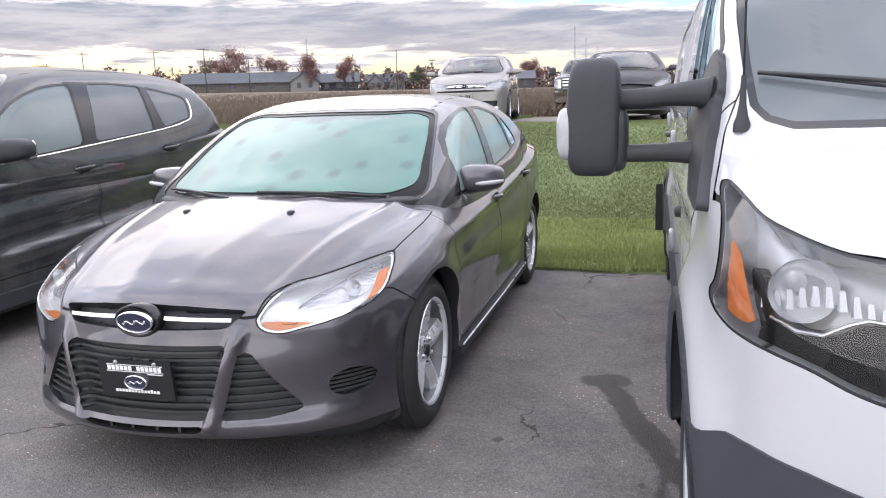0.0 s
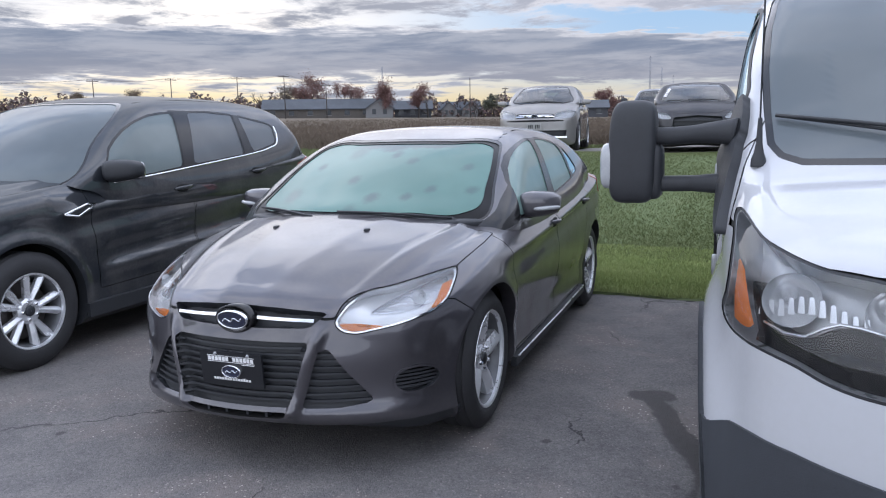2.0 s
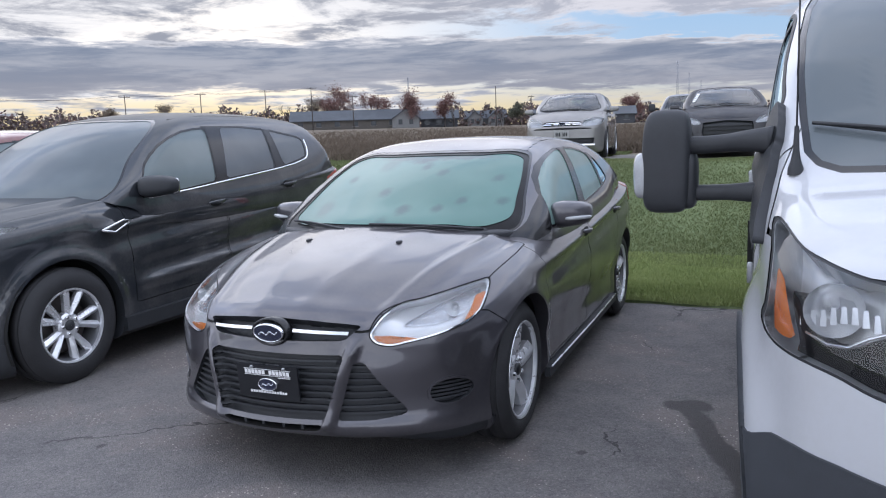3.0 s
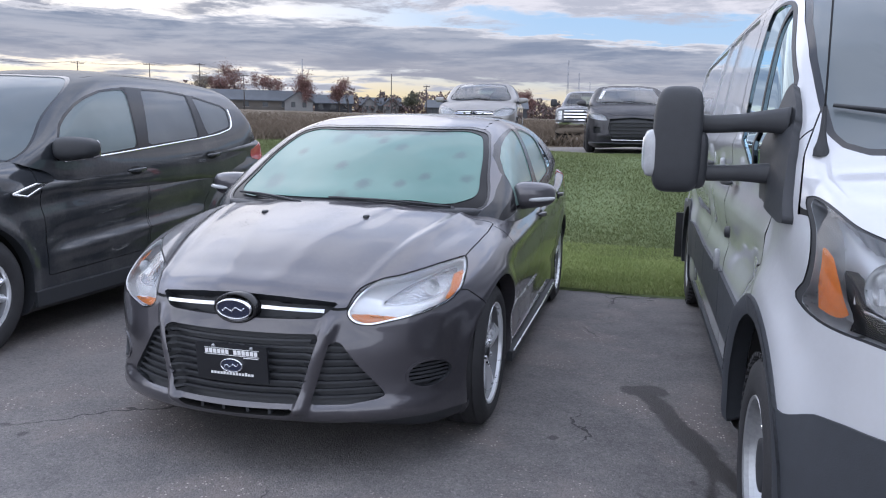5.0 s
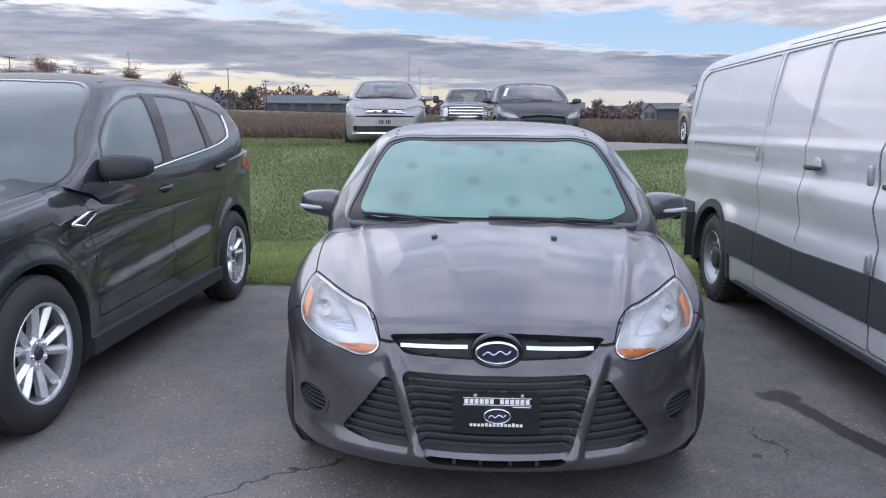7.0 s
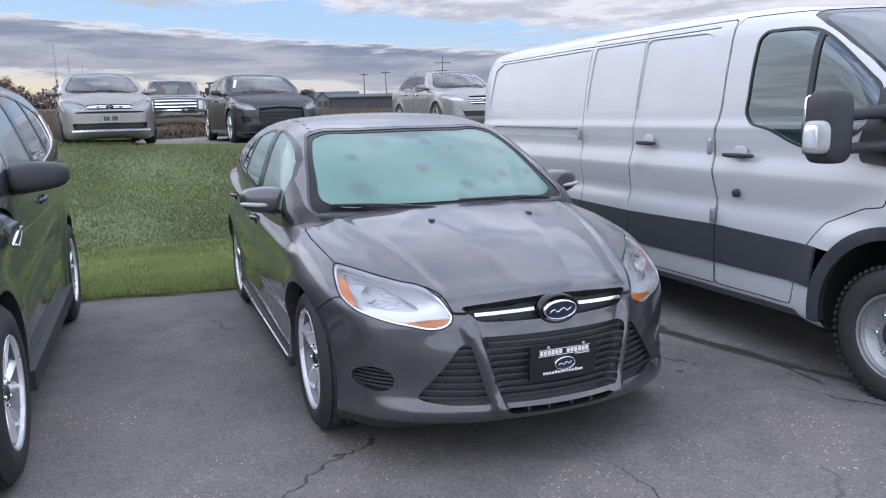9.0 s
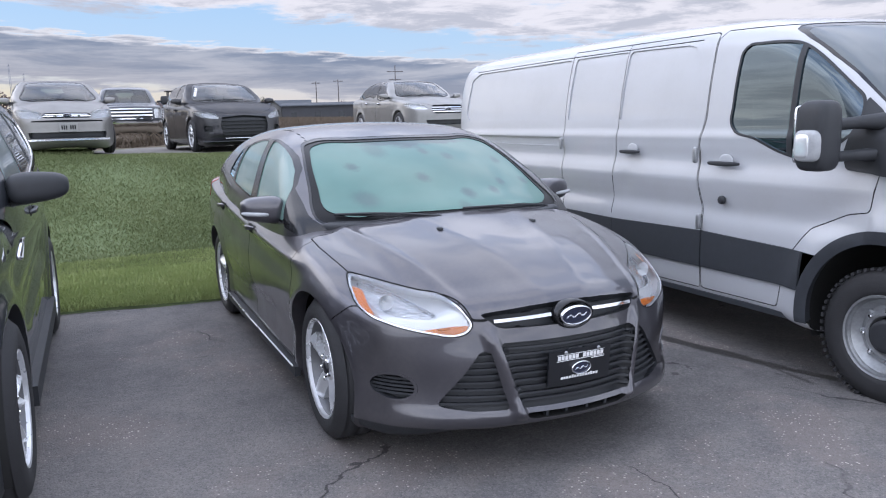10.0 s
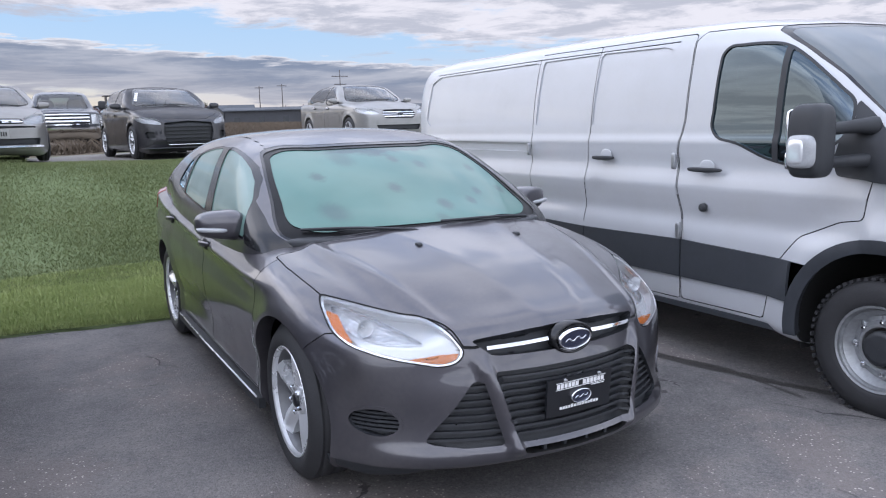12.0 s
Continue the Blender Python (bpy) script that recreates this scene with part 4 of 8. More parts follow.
def saloon_front(root, S, pieces):
    nose = lambda c: c[:, 1] < 1.0
    head = [(0.409, 0.622), (0.422, 0.664), (0.443, 0.700), (0.468, 0.722), (0.534, 0.733), (0.600, 0.749), (0.660, 0.765), (0.703, 0.775), (0.733, 0.779), (0.750, 0.758), (0.760, 0.722), (0.760, 0.684),
            (0.738, 0.651), (0.690, 0.627), (0.620, 0.606), (0.550, 0.592), (0.475, 0.582), (0.428, 0.597)]
    rim, S = S.region(head, "xz", nose, 0.0045, False)
    piece, rim = rim.region(head, "xz", None, 0, False)
    put_pair("headlight_seal", rim.moved(0.004), SEAM, root)
    _, edge = piece.region(head, "xz", None, -0.006, False)
    put_pair("lamp_rim", edge.moved(0.006), CHROME, root)
    amber_in = [(0.420, 0.622), (0.475, 0.622), (0.530, 0.614), (0.585, 0.604), (0.520, 0.590), (0.470, 0.588), (0.434, 0.602)]
    amber_out = [(0.748, 0.748), (0.720, 0.735), (0.728, 0.690), (0.722, 0.652), (0.738, 0.652), (0.758, 0.684), (0.758, 0.722)]
    bowl = [(0.500, 0.640), (0.560, 0.634), (0.640, 0.640), (0.690, 0.656), (0.712, 0.690), (0.710, 0.735), (0.692, 0.744), (0.630, 0.722), (0.560, 0.690)]
    back = piece.moved(0.042)
    ambers = [piece.region(pts, "xz")[0].moved(0.012) for pts in (amber_in, amber_out)]
    well, cut = back.region(bowl, "xz", None, 0, False)
    units = put_pair("headlight", join(cut, Skin(*wall_only(back, piece))), LAMP_WHITE, root, "clear headlight with silver housing and amber corners")
    for a in ambers:
        put_pair("amber_reflector", a, AMBER, units)
    deep = well.moved(0.016)
    put_pair("reflector", deep.with_wall(well), FACET, units, "mirror-bright faceted reflector")
    _, lip = well.region(bowl, "xz", None, -0.0035, False)
    put_pair("reflector_edge", lip.moved(-0.002), LAMP_GREY, units)
    put_pair("lens", piece.moved(0.002), CLEAR_LENS, units)
    pieces["lamps"] = units
    top = [(-0.1, 0.604), (0.290, 0.606), (0.318, 0.612), (0.374, 0.662), (0.300, 0.671), (0.160, 0.684), (0.0, 0.692), (-0.1, 0.692)]
    piece, S = S.region(top, "xz", nose)
    grille(root, piece, "upper_grille", BLACK_PLASTIC, 0.05, (), 0.008)
    pieces["upper"] = piece
    main = [(-0.1, 0.291), (0.225, 0.290), (0.247, 0.297), (0.259, 0.320), (0.319, 0.532), (0.315, 0.545), (0.302, 0.551), (-0.1, 0.556)]
    piece, S = S.region(main, "xz", nose)
    grille(root, piece, "lower_grille", BLACK_PLASTIC, 0.034, [0.316 + 0.0265 * i for i in range(9)], 0.009)
    pieces["main"] = piece
    tri = [(0.300, 0.288), (0.430, 0.287), (0.525, 0.300), (0.544, 0.309), (0.543, 0.321), (0.455, 0.430), (0.396, 0.513), (0.380, 0.524), (0.356, 0.519), (0.298, 0.302)]
    piece, S = S.region(tri, "xz", nose)
    grille(root, piece, "side_grille", BLACK_PLASTIC, 0.030, [0.312 + 0.0270 * i for i in range(8)], 0.009, "", True)
    fog = oval(0.681, 0.372, 0.066, 0.050)
    ringed, S = S.region(fog, "xz", nose, 0.010)
    hole, ringed = ringed.region(fog, "xz")
    put_pair("fog_lamp_ring", ringed.moved(-0.004).with_wall(ringed), GREY_PAINT, root)
    grille(root, hole, "fog_lamp_blank", BLACK_PLASTIC, 0.035, [0.342 + 0.015 * i for i in range(5)], 0.009, "", True)
    slit = [(-0.1, 0.244), (0.205, 0.246), (0.228, 0.254), (0.238, 0.273), (-0.1, 0.272)]
    piece, S = S.region(slit, "xz", nose)
    grille(root, piece, "bottom_grille", SEAM, 0.05, (), 0.01, push=(0, 0.06, 0))
    for x in (-0.14, -0.05, 0.05, 0.14):
        v, f = bar((x, 0.066, 0.240), (x, 0.066, 0.276), 0.012, 0.03, up=(0, 1, 0))
        ob_of("grille_rib", v, f, BLACK_PLASTIC, root, smooth=False)
    lip, S = S.region([(-0.2, 0.02), (1.2, 0.02), (1.2, 0.19), (0.80, 0.203), (0.62, 0.214), (0.42, 0.212), (0.30, 0.208), (0.24, 0.219), (-0.2, 0.225)], "xz", lambda c: c[:, 1] < 0.62)
    inner = Skin(lip.v + np.array((0, 0.05, 0)), lip.f)
    put("bumper_valance", inner.with_wall(lip), BLACK_PLASTIC, root)
    return S


def saloon_sculpt(S):
    x, y, z = S.v.T.copy()
    # raised strakes beside the lower grille, and the crisp bumper lip
    f = np.clip((0.75 - y) / 0.4, 0, 1)
    strake = np.exp(-((x - 0.308 - 0.28 * (z - 0.44)) / 0.026) ** 4) * np.clip((z - 0.24) / 0.05, 0, 1) * np.clip((0.62 - z) / 0.06, 0, 1)
    S.v[:, 1] -= (0.030 + 0.026 * np.clip((0.34 - z) / 0.09, 0, 1)) * f * strake
    lip = np.exp(-((z - 0.250) / 0.036) ** 4) * np.clip((0.76 - x) / 0.2, 0, 1)
    S.v[:, 1] -= 0.022 * f * lip
    hollow = np.exp(-((x - 0.66) / 0.13) ** 2 - ((z - 0.38) / 0.10) ** 2)
    S.v[:, 1] += 0.018 * f * hollow
    # bonnet creases
    hood = (z > 0.62) & (y > 0.1) & (y < 1.4)
    line = 0.410 + 0.21 * np.clip((y - 0.15) / 0.95, 0, 1)
    S.v[:, 2] += np.where(hood, 0.009 * np.exp(-((x - line) / 0.026) ** 2) - 0.007 * np.exp(-((x - line - 0.075) / 0.045) ** 2), 0)
    line2 = 0.10 + 0.20 * np.clip((y - 0.15) / 1.0, 0, 1)
    S.v[:, 2] += np.where(hood, 0.004 * np.exp(-((x - line2) / 0.05) ** 2), 0)
    # side crease rising to the tail lamp and a scooped sill
    side = (x > 0.6) & (y > 0.95) & (y < 4.3)
    cz = 0.772 + 0.030 * (y - 1.0) + 0.012 * (y - 1.0) ** 2
    fade = np.clip((y - 0.95) / 0.35, 0, 1)
    S.v[:, 0] += np.where(side, fade * (0.012 * np.clip(1 - np.abs(z - cz) / 0.030, 0, 1) - 0.014 * np.exp(-((z - cz + 0.075) / 0.055) ** 2) - 0.034 * np.clip((z - cz) / 0.11, 0, 1)), 0)
    S.v[:, 0] -= np.where(side, 0.022 * np.exp(-((z - 0.40) / 0.09) ** 2), 0)
    S.v[:, 0] += np.where(side, 0.010 * np.exp(-((z - 0.245) / 0.03) ** 2), 0)
    return S


def saloon_extras(root, pieces):
    skin = warp_fn(SALOON["body"])
    for x, z, r in ((0.655, 0.688, 0.032),):
        for sgn, u in zip((1, -1), pieces["lamps"]):
            v, f = lathe([(0.004, r), (0.006, r * 0.95), (0.03, r * 0.55), (0.036, r * 0.2), (0.018, r * 0.18), (0.014, 0.002)], 28, "y")
            ob_of("reflector_bowl", v + np.array((sgn * x, front_y(skin, x, z) + 0.050, z)), f, REFLECTOR, u, smooth=False)
    # two bright bars and the badge in the upper grille
    up = pieces["upper"]
    s = up
    for edge in (lambda v: v[:, 2] + 0.05 * v[:, 0] - 0.6565, lambda v: 0.6445 - v[:, 2] - 0.05 * v[:, 0], lambda v: 0.098 - v[:, 0], lambda v: v[:, 0] - 0.327):
        s, _ = s.cut(edge)
    s = s.moved(-0.004)
    put_pair("chrome_bar", s.with_wall(s.moved(0.02)), CHROME, root)
    ring = lathe([(0.03, 1.0), (-0.012, 1.0), (-0.016, 0.9), (-0.004, 0.84)], 40, "y")
    v = ring[0] * np.array((0.088, 1, 0.058)) + np.array((0, 0.078, 0.638))
    ob_of("badge_surround", v, ring[1], GLOSS_BLACK, root)
    badge(root, 0, 0.061, 0.638, 0.074, 0.040, 12)
    # number plate of the dealer: dark board, unreadable lines as bars
    def board(x0, x1, z0, z1, y, mat, name, parent, t=0.006):
        v, f = bar(((x0 + x1) / 2, y, z0), ((x0 + x1) / 2, y, z1), x1 - x0, t, up=(0, 1, 0))
        v = np.asarray(v)
        v[:, 1] += 0.10 * (0.45 - v[:, 2])
        return ob_of(name, v, f, mat, parent, smooth=False)
    py = 0.036
    p = board(-0.146, 0.146, 0.366, 0.508, py, PLATE_BLACK, "front_plate", root, 0.010)
    tagged(p, "black dealer plate with white lines and blue oval")
    for x0, x1, z0, z1 in ((-0.110, 0.115, 0.4905, 0.4925), (-0.110, 0.115, 0.4655, 0.4675), (0.052, 0.112, 0.4590, 0.4620)):
        board(x0, x1, z0, z1, py - 0.007, WHITE_MARK, "printed_line", p, 0.002)
    for i in range(13):
        if i != 6:
            board(-0.106 + i * 0.0168, -0.106 + i * 0.0168 + 0.0128, 0.4705, 0.4875, py - 0.007, WHITE_MARK, "printed_bar", p, 0.002)
    for i in range(14):
        board(-0.088 + i * 0.0128, -0.088 + i * 0.0128 + 0.0092, 0.389, 0.3985 + (0.003 if i in (4, 8, 11) else 0), py - 0.007, WHITE_MARK, "printed_bar", p, 0.002)
    badge_small = badge(root, 0.003, py - 0.004, 0.430, 0.046, 0.027, 5)
    for x in (-0.07, 0.085):
        v, f = lathe([(-0.006, 0.001), (-0.006, 0.006), (0.004, 0.007)], 10, "y")
        ob_of("plate_screw", v + np.array((x, py - 0.012, 0.500)), f, STEEL, root)
    # washer jets
    for x in (-0.25, 0.25):
        v, f = pillow((x, 0.79, 0.916), (0.013, 0.020, 0.010), 3, 6)
        ob_of("washer_jet", v, f, BLACK_PLASTIC, root)
    mirror_unit(root, 0.893, 1.60, 0.972, (0.112, 0.085, 0.080), GREY_PAINT, 0.05, FROSTED_LENS)
    on_glass = warp_fn(SALOON["cab"])
    wipers(root, [], None, [((0.56, 0.935), (-0.02, 0.972)), ((-0.16, 0.945), (-0.62, 0.962))], on_glass)
    # cowl under the windscreen
    v, f = pillow((0, 1.18, 0.905), (0.70, 0.16, 0.035), 5, 8)
    v[:, 1] += 0.42 * v[:, 0] ** 2 - 0.06
    ob_of("cowl", v, f, BLACK_PLASTIC, root)
    for nm, y, z in (("front_door", 2.10, 0.826), ("rear_door", 3.08, 0.872)):
        handle_pair(pieces[nm + "_objects"], 0.872, y, z, 0.20, GREY_PAINT, -0.05)
    # roof ditches and bright sill lines
    for s in (1, -1):
        v, f = tube([(s * 0.868, 1.25, 0.225), (s * 0.872, 2.3, 0.230), (s * 0.868, 3.08, 0.240)], 0.005, 6)
        ob_of("sill_trim", v, f, ALLOY, root)
        v, f = bar((s * 0.850, 1.22, 0.20), (s * 0.850, 3.12, 0.215), 0.03, 0.05)
        ob_of("sill", v, f, BLACK_PLASTIC, root, smooth=False)
    # steering wheel rim and mirror show dimly; tail lamps
    v, f = pillow((0, 1.84, 1.27), (0.10, 0.02, 0.03), 3, 6)
    ob_of("rear_view_mirror", v, f, BLACK_PLASTIC, root)


SALOON = dict(
    paint=GREY_PAINT, R=0.322, arch=0.358, wheel_x=0.848, axles=(0.85, 3.50), tyre_w=0.215, rim=0.226, style="five", wheel_key="five_spoke", flare=0.012, well=0.725,
    body=dict(
        length=4.48, centre=(0, 2.24, 0.56), inner=(0.45, 1.85, 0.06), outer=(1.25, 2.75, 0.85), n=(56, 190, 68), bow=0.54, bow_rear=0.12, crown=0.13, shear=0.012,
        k1=0.10, k2=0.07, open_z=0.8,
        side=[(0.17, 0.17), (0.10, 0.20), (0.050, 0.235), (0.038, 0.285), (0.045, 0.40), (0.05, 0.50), (0.068, 0.58), (0.085, 0.65), (0.118, 0.698), (0.25, 0.766), (0.45, 0.846), (0.78, 0.924), (1.05, 0.968),
              (1.4, 0.995), (2.2, 1.02), (3.4, 1.07), (3.85, 1.085), (4.25, 1.065), (4.42, 1.01), (4.47, 0.85), (4.50, 0.6), (4.46, 0.36), (4.36, 0.24), (3.4, 0.17), (1.2, 0.17), (0.4, 0.17)],
        plan=[(0, 0.0), (0.20, 0.02), (0.395, 0.08), (0.54, 0.17), (0.674, 0.305), (0.778, 0.48), (0.846, 0.67), (0.886, 0.93), (0.893, 1.4), (0.89, 2.2), (0.882, 3.0), (0.872, 3.6),
              (0.83, 4.0), (0.735, 4.28), (0.53, 4.43), (0.24, 4.49), (0, 4.50)],
        sect=[(0.000, 0.10), (0.70, 0.125), (0.79, 0.175), (0.838, 0.26), (0.868, 0.38), (0.884, 0.52), (0.890, 0.66), (0.880, 0.80), (0.855, 0.89), (0.805, 0.965), (0.735, 1.03), (0.581, 1.2), (0.000, 1.3)]),
    cab=dict(
        start=0.9, length=3.3, centre=(0, 2.45, 1.08), inner=(0.30, 0.75, 0.05), outer=(1.0, 2.2, 0.55), n=(26, 90, 30), bow=0.62, bow_rear=0.35, crown=0.065, k1=0.07, k2=0.05, shear=0.0,
        side=[(0.90, 0.86), (0.99, 0.955), (1.20, 1.06), (1.45, 1.175), (1.70, 1.272), (1.92, 1.338), (2.15, 1.388), (2.5, 1.418), (2.85, 1.412), (3.2, 1.368), (3.5, 1.295), (3.8, 1.185), (4.05, 1.08),
              (4.1, 0.95), (3.6, 0.84), (2.4, 0.80), (1.3, 0.80)],
        plan=[(0, 0.75), (0.5, 0.85), (0.72, 1.05), (0.82, 1.35), (0.865, 1.8), (0.87, 2.4), (0.85, 3.0), (0.80, 3.5), (0.72, 3.95), (0.5, 4.2), (0, 4.25)],
        sect=[(0, 0.75), (0.85, 0.78), (0.838, 0.90), (0.815, 0.985), (0.762, 1.13), (0.70, 1.26), (0.645, 1.335), (0.56, 1.395), (0.35, 1.44), (0, 1.46)]),
    front=saloon_front, sculpt=saloon_sculpt,
    panels=[
        ("bonnet", [(-0.2, 0.098), (0.16, 0.112), (0.36, 0.155), (0.405, 0.172), (0.43, 0.24), (0.467, 0.318), (0.535, 0.385), (0.60, 0.478), (0.66, 0.570), (0.733, 0.680), (0.755, 0.85), (0.768, 1.0), (0.765, 1.15), (0.66, 1.13), (0.35, 1.06), (-0.2, 1.03)], "xy",
         lambda c: (c[:, 2] > 0.55) & (c[:, 1] < 1.3)),
        ("front_door", [(1.27, 0.26), (1.24, 0.45), (1.18, 0.65), (1.14, 0.78), (1.11, 0.86), (1.08, 1.1), (2.215, 1.1), (2.21, 0.8), (2.19, 0.26)], "yz", lambda c: c[:, 0] > 0.6),
        ("rear_door", [(2.20, 0.26), (2.22, 0.8), (2.225, 1.1), (3.32, 1.1), (3.31, 0.95), (3.26, 0.82), (3.16, 0.66), (3.08, 0.50), (3.05, 0.26)], "yz", lambda c: c[:, 0] > 0.6),
        ("front_bumper", [(-0.5, 0.0), (0.62, 0.0), (0.62, 0.60), (0.53, 0.672), (0.40, 0.69), (0.22, 0.70), (0.12, 0.72), (-0.5, 0.74)], "yz", lambda c: c[:, 1] < 0.9),
    ],
    bands=[(RED_LENS, [(4.02, 0.86), (4.6, 0.80), (4.6, 1.02), (4.15, 1.02), (3.95, 0.99)], "yz", lambda c: c[:, 0] > 0.45, "tail_lamp", True)],
    windows=[
        ("windscreen", [(-0.3, 0.935), (-0.06, 0.935), (0.35, 0.93), (0.60, 0.925), (0.690, 0.945), (0.660, 1.08), (0.606, 1.23), (0.572, 1.288), (0.515, 1.308), (0.30, 1.316), (-0.06, 1.320), (-0.3, 1.320)], "xz", lambda c: c[:, 1] < 2.25, FOG_SCREEN, False),
        ("rear_screen", [(-0.3, 1.08), (-0.06, 1.08), (0.50, 1.07), (0.56, 1.10), (0.50, 1.24), (0.44, 1.29), (-0.06, 1.31), (-0.3, 1.31)], "xz", lambda c: c[:, 1] > 3.1, DARK_GLASS, False),
        ("front_window", [(1.455, 0.925), (1.505, 1.010), (1.565, 1.088), (1.68, 1.165), (1.80, 1.222), (1.90, 1.256), (2.0, 1.282), (2.14, 1.306), (2.240, 1.315), (2.256, 1.306), (2.142, 1.002), (2.128, 0.992), (1.8, 0.958)], "yz", lambda c: c[:, 0] > 0.45, FOG_SIDE, True),
        ("rear_window", [(2.315, 0.998), (2.398, 1.312), (2.412, 1.318), (2.60, 1.312), (2.78, 1.292), (2.882, 1.272), (2.915, 1.235), (2.938, 1.17), (2.938, 1.06), (2.918, 1.042), (2.6, 1.012), (2.328, 0.992)], "yz", lambda c: c[:, 0] > 0.45, FOG_SIDE, True),
        ("quarter_window", [(2.985, 1.258), (3.06, 1.228), (3.15, 1.165), (3.205, 1.105), (3.19, 1.088), (3.0, 1.055), (3.01, 1.15)], "yz", lambda c: c[:, 0] > 0.4, DARK_GLASS, True),
    ],
    extras=saloon_extras, seal=0.012, sharp_windows=True,
    frit=[(-0.3, 0.974), (-0.06, 0.974), (0.35, 0.970), (0.600, 0.966), (0.640, 0.985), (0.628, 1.08), (0.580, 1.23), (0.552, 1.274), (0.505, 1.294), (0.30, 1.302), (-0.06, 1.306), (-0.3, 1.306)],
    pillars=([(1.08, 0.848), (1.20, 0.858), (1.44, 0.900), (1.55, 1.085), (1.48, 1.048), (1.30, 0.955)], [(2.11, 0.975), (2.345, 0.985), (2.41, 1.325), (2.24, 1.325)], [(2.90, 1.03), (3.01, 1.045), (3.03, 1.2), (2.98, 1.275), (2.88, 1.285), (2.94, 1.18)]),
    ditch=(lambda y: 0.545 - 0.012 * (y - 2.7) ** 2, 1.98, 3.45))


# ---- ground ----


def edge_y(x):
    """Where the asphalt ends and the lawn begins."""
    return 3.84 - 0.035 * x + np.where(x < -0.6, 0.06 * (-0.6 - x), 0) * 1.3 + 0.03 * np.sin(1.7 * x) + 0.012 * np.sin(7.3 * x + 1)


def land(x, y):
    """Height of the lawn, the bank and the field behind it."""
    x, y = np.asarray(x, float), np.asarray(y, float)
    d = y - edge_y(np.clip(x, -12, 12))
    near = np.where(d < 0, -0.05, 0.022 + 0.01 * np.sin(3 * x) * np.sin(2.3 * y))
    dip = -0.10 * np.clip(d / 2.4, 0, 1)
    s = np.clip((d - 2.3) / 6.4, 0, 1)
    bank = 1.02 * s * s * (3 - 2 * s)

    t = np.clip((y - 20) / 120.0, 0, 1)
    rise = 0.0184 * np.clip(y - 20, 0, 400) - 0.021 * np.clip(x, -400, 400) * t
    wavy = 0.04 * np.sin(0.7 * x + 0.3 * y) * np.clip((d - 1) / 3, 0, 1)
    return near + np.where(d < 0, 0, dip + bank + wavy) + rise


def sheet(name, xs, ys, height, mat, kind="structure", label="", lift=0.0):
    xx, yy = np.meshgrid(xs, ys, indexing="ij")
    v = np.stack([xx, yy, height(xx, yy) + lift], -1).reshape(-1, 3)
    n = len(ys)
    f = [(i * n + j, (i + 1) * n + j, (i + 1) * n + j + 1, i * n + j + 1) for i in range(len(xs) - 1) for j in range(n - 1)]
    return tagged(ob_of(name, v, f, mat, None, label), kind=kind)


def steps(lo, hi, fine_lo, fine_hi, fine, grow=1.25):
    out = list(np.arange(fine_lo, fine_hi + 1e-6, fine))
    d, x = fine, out[-1]
    while x < hi:
        d *= grow
        x += d
        out.append(min(x, hi))
    d, x = fine, out[0]
    while x > lo:
        d *= grow
        x -= d
        out.insert(0, max(x, lo))
    return np.array(out)


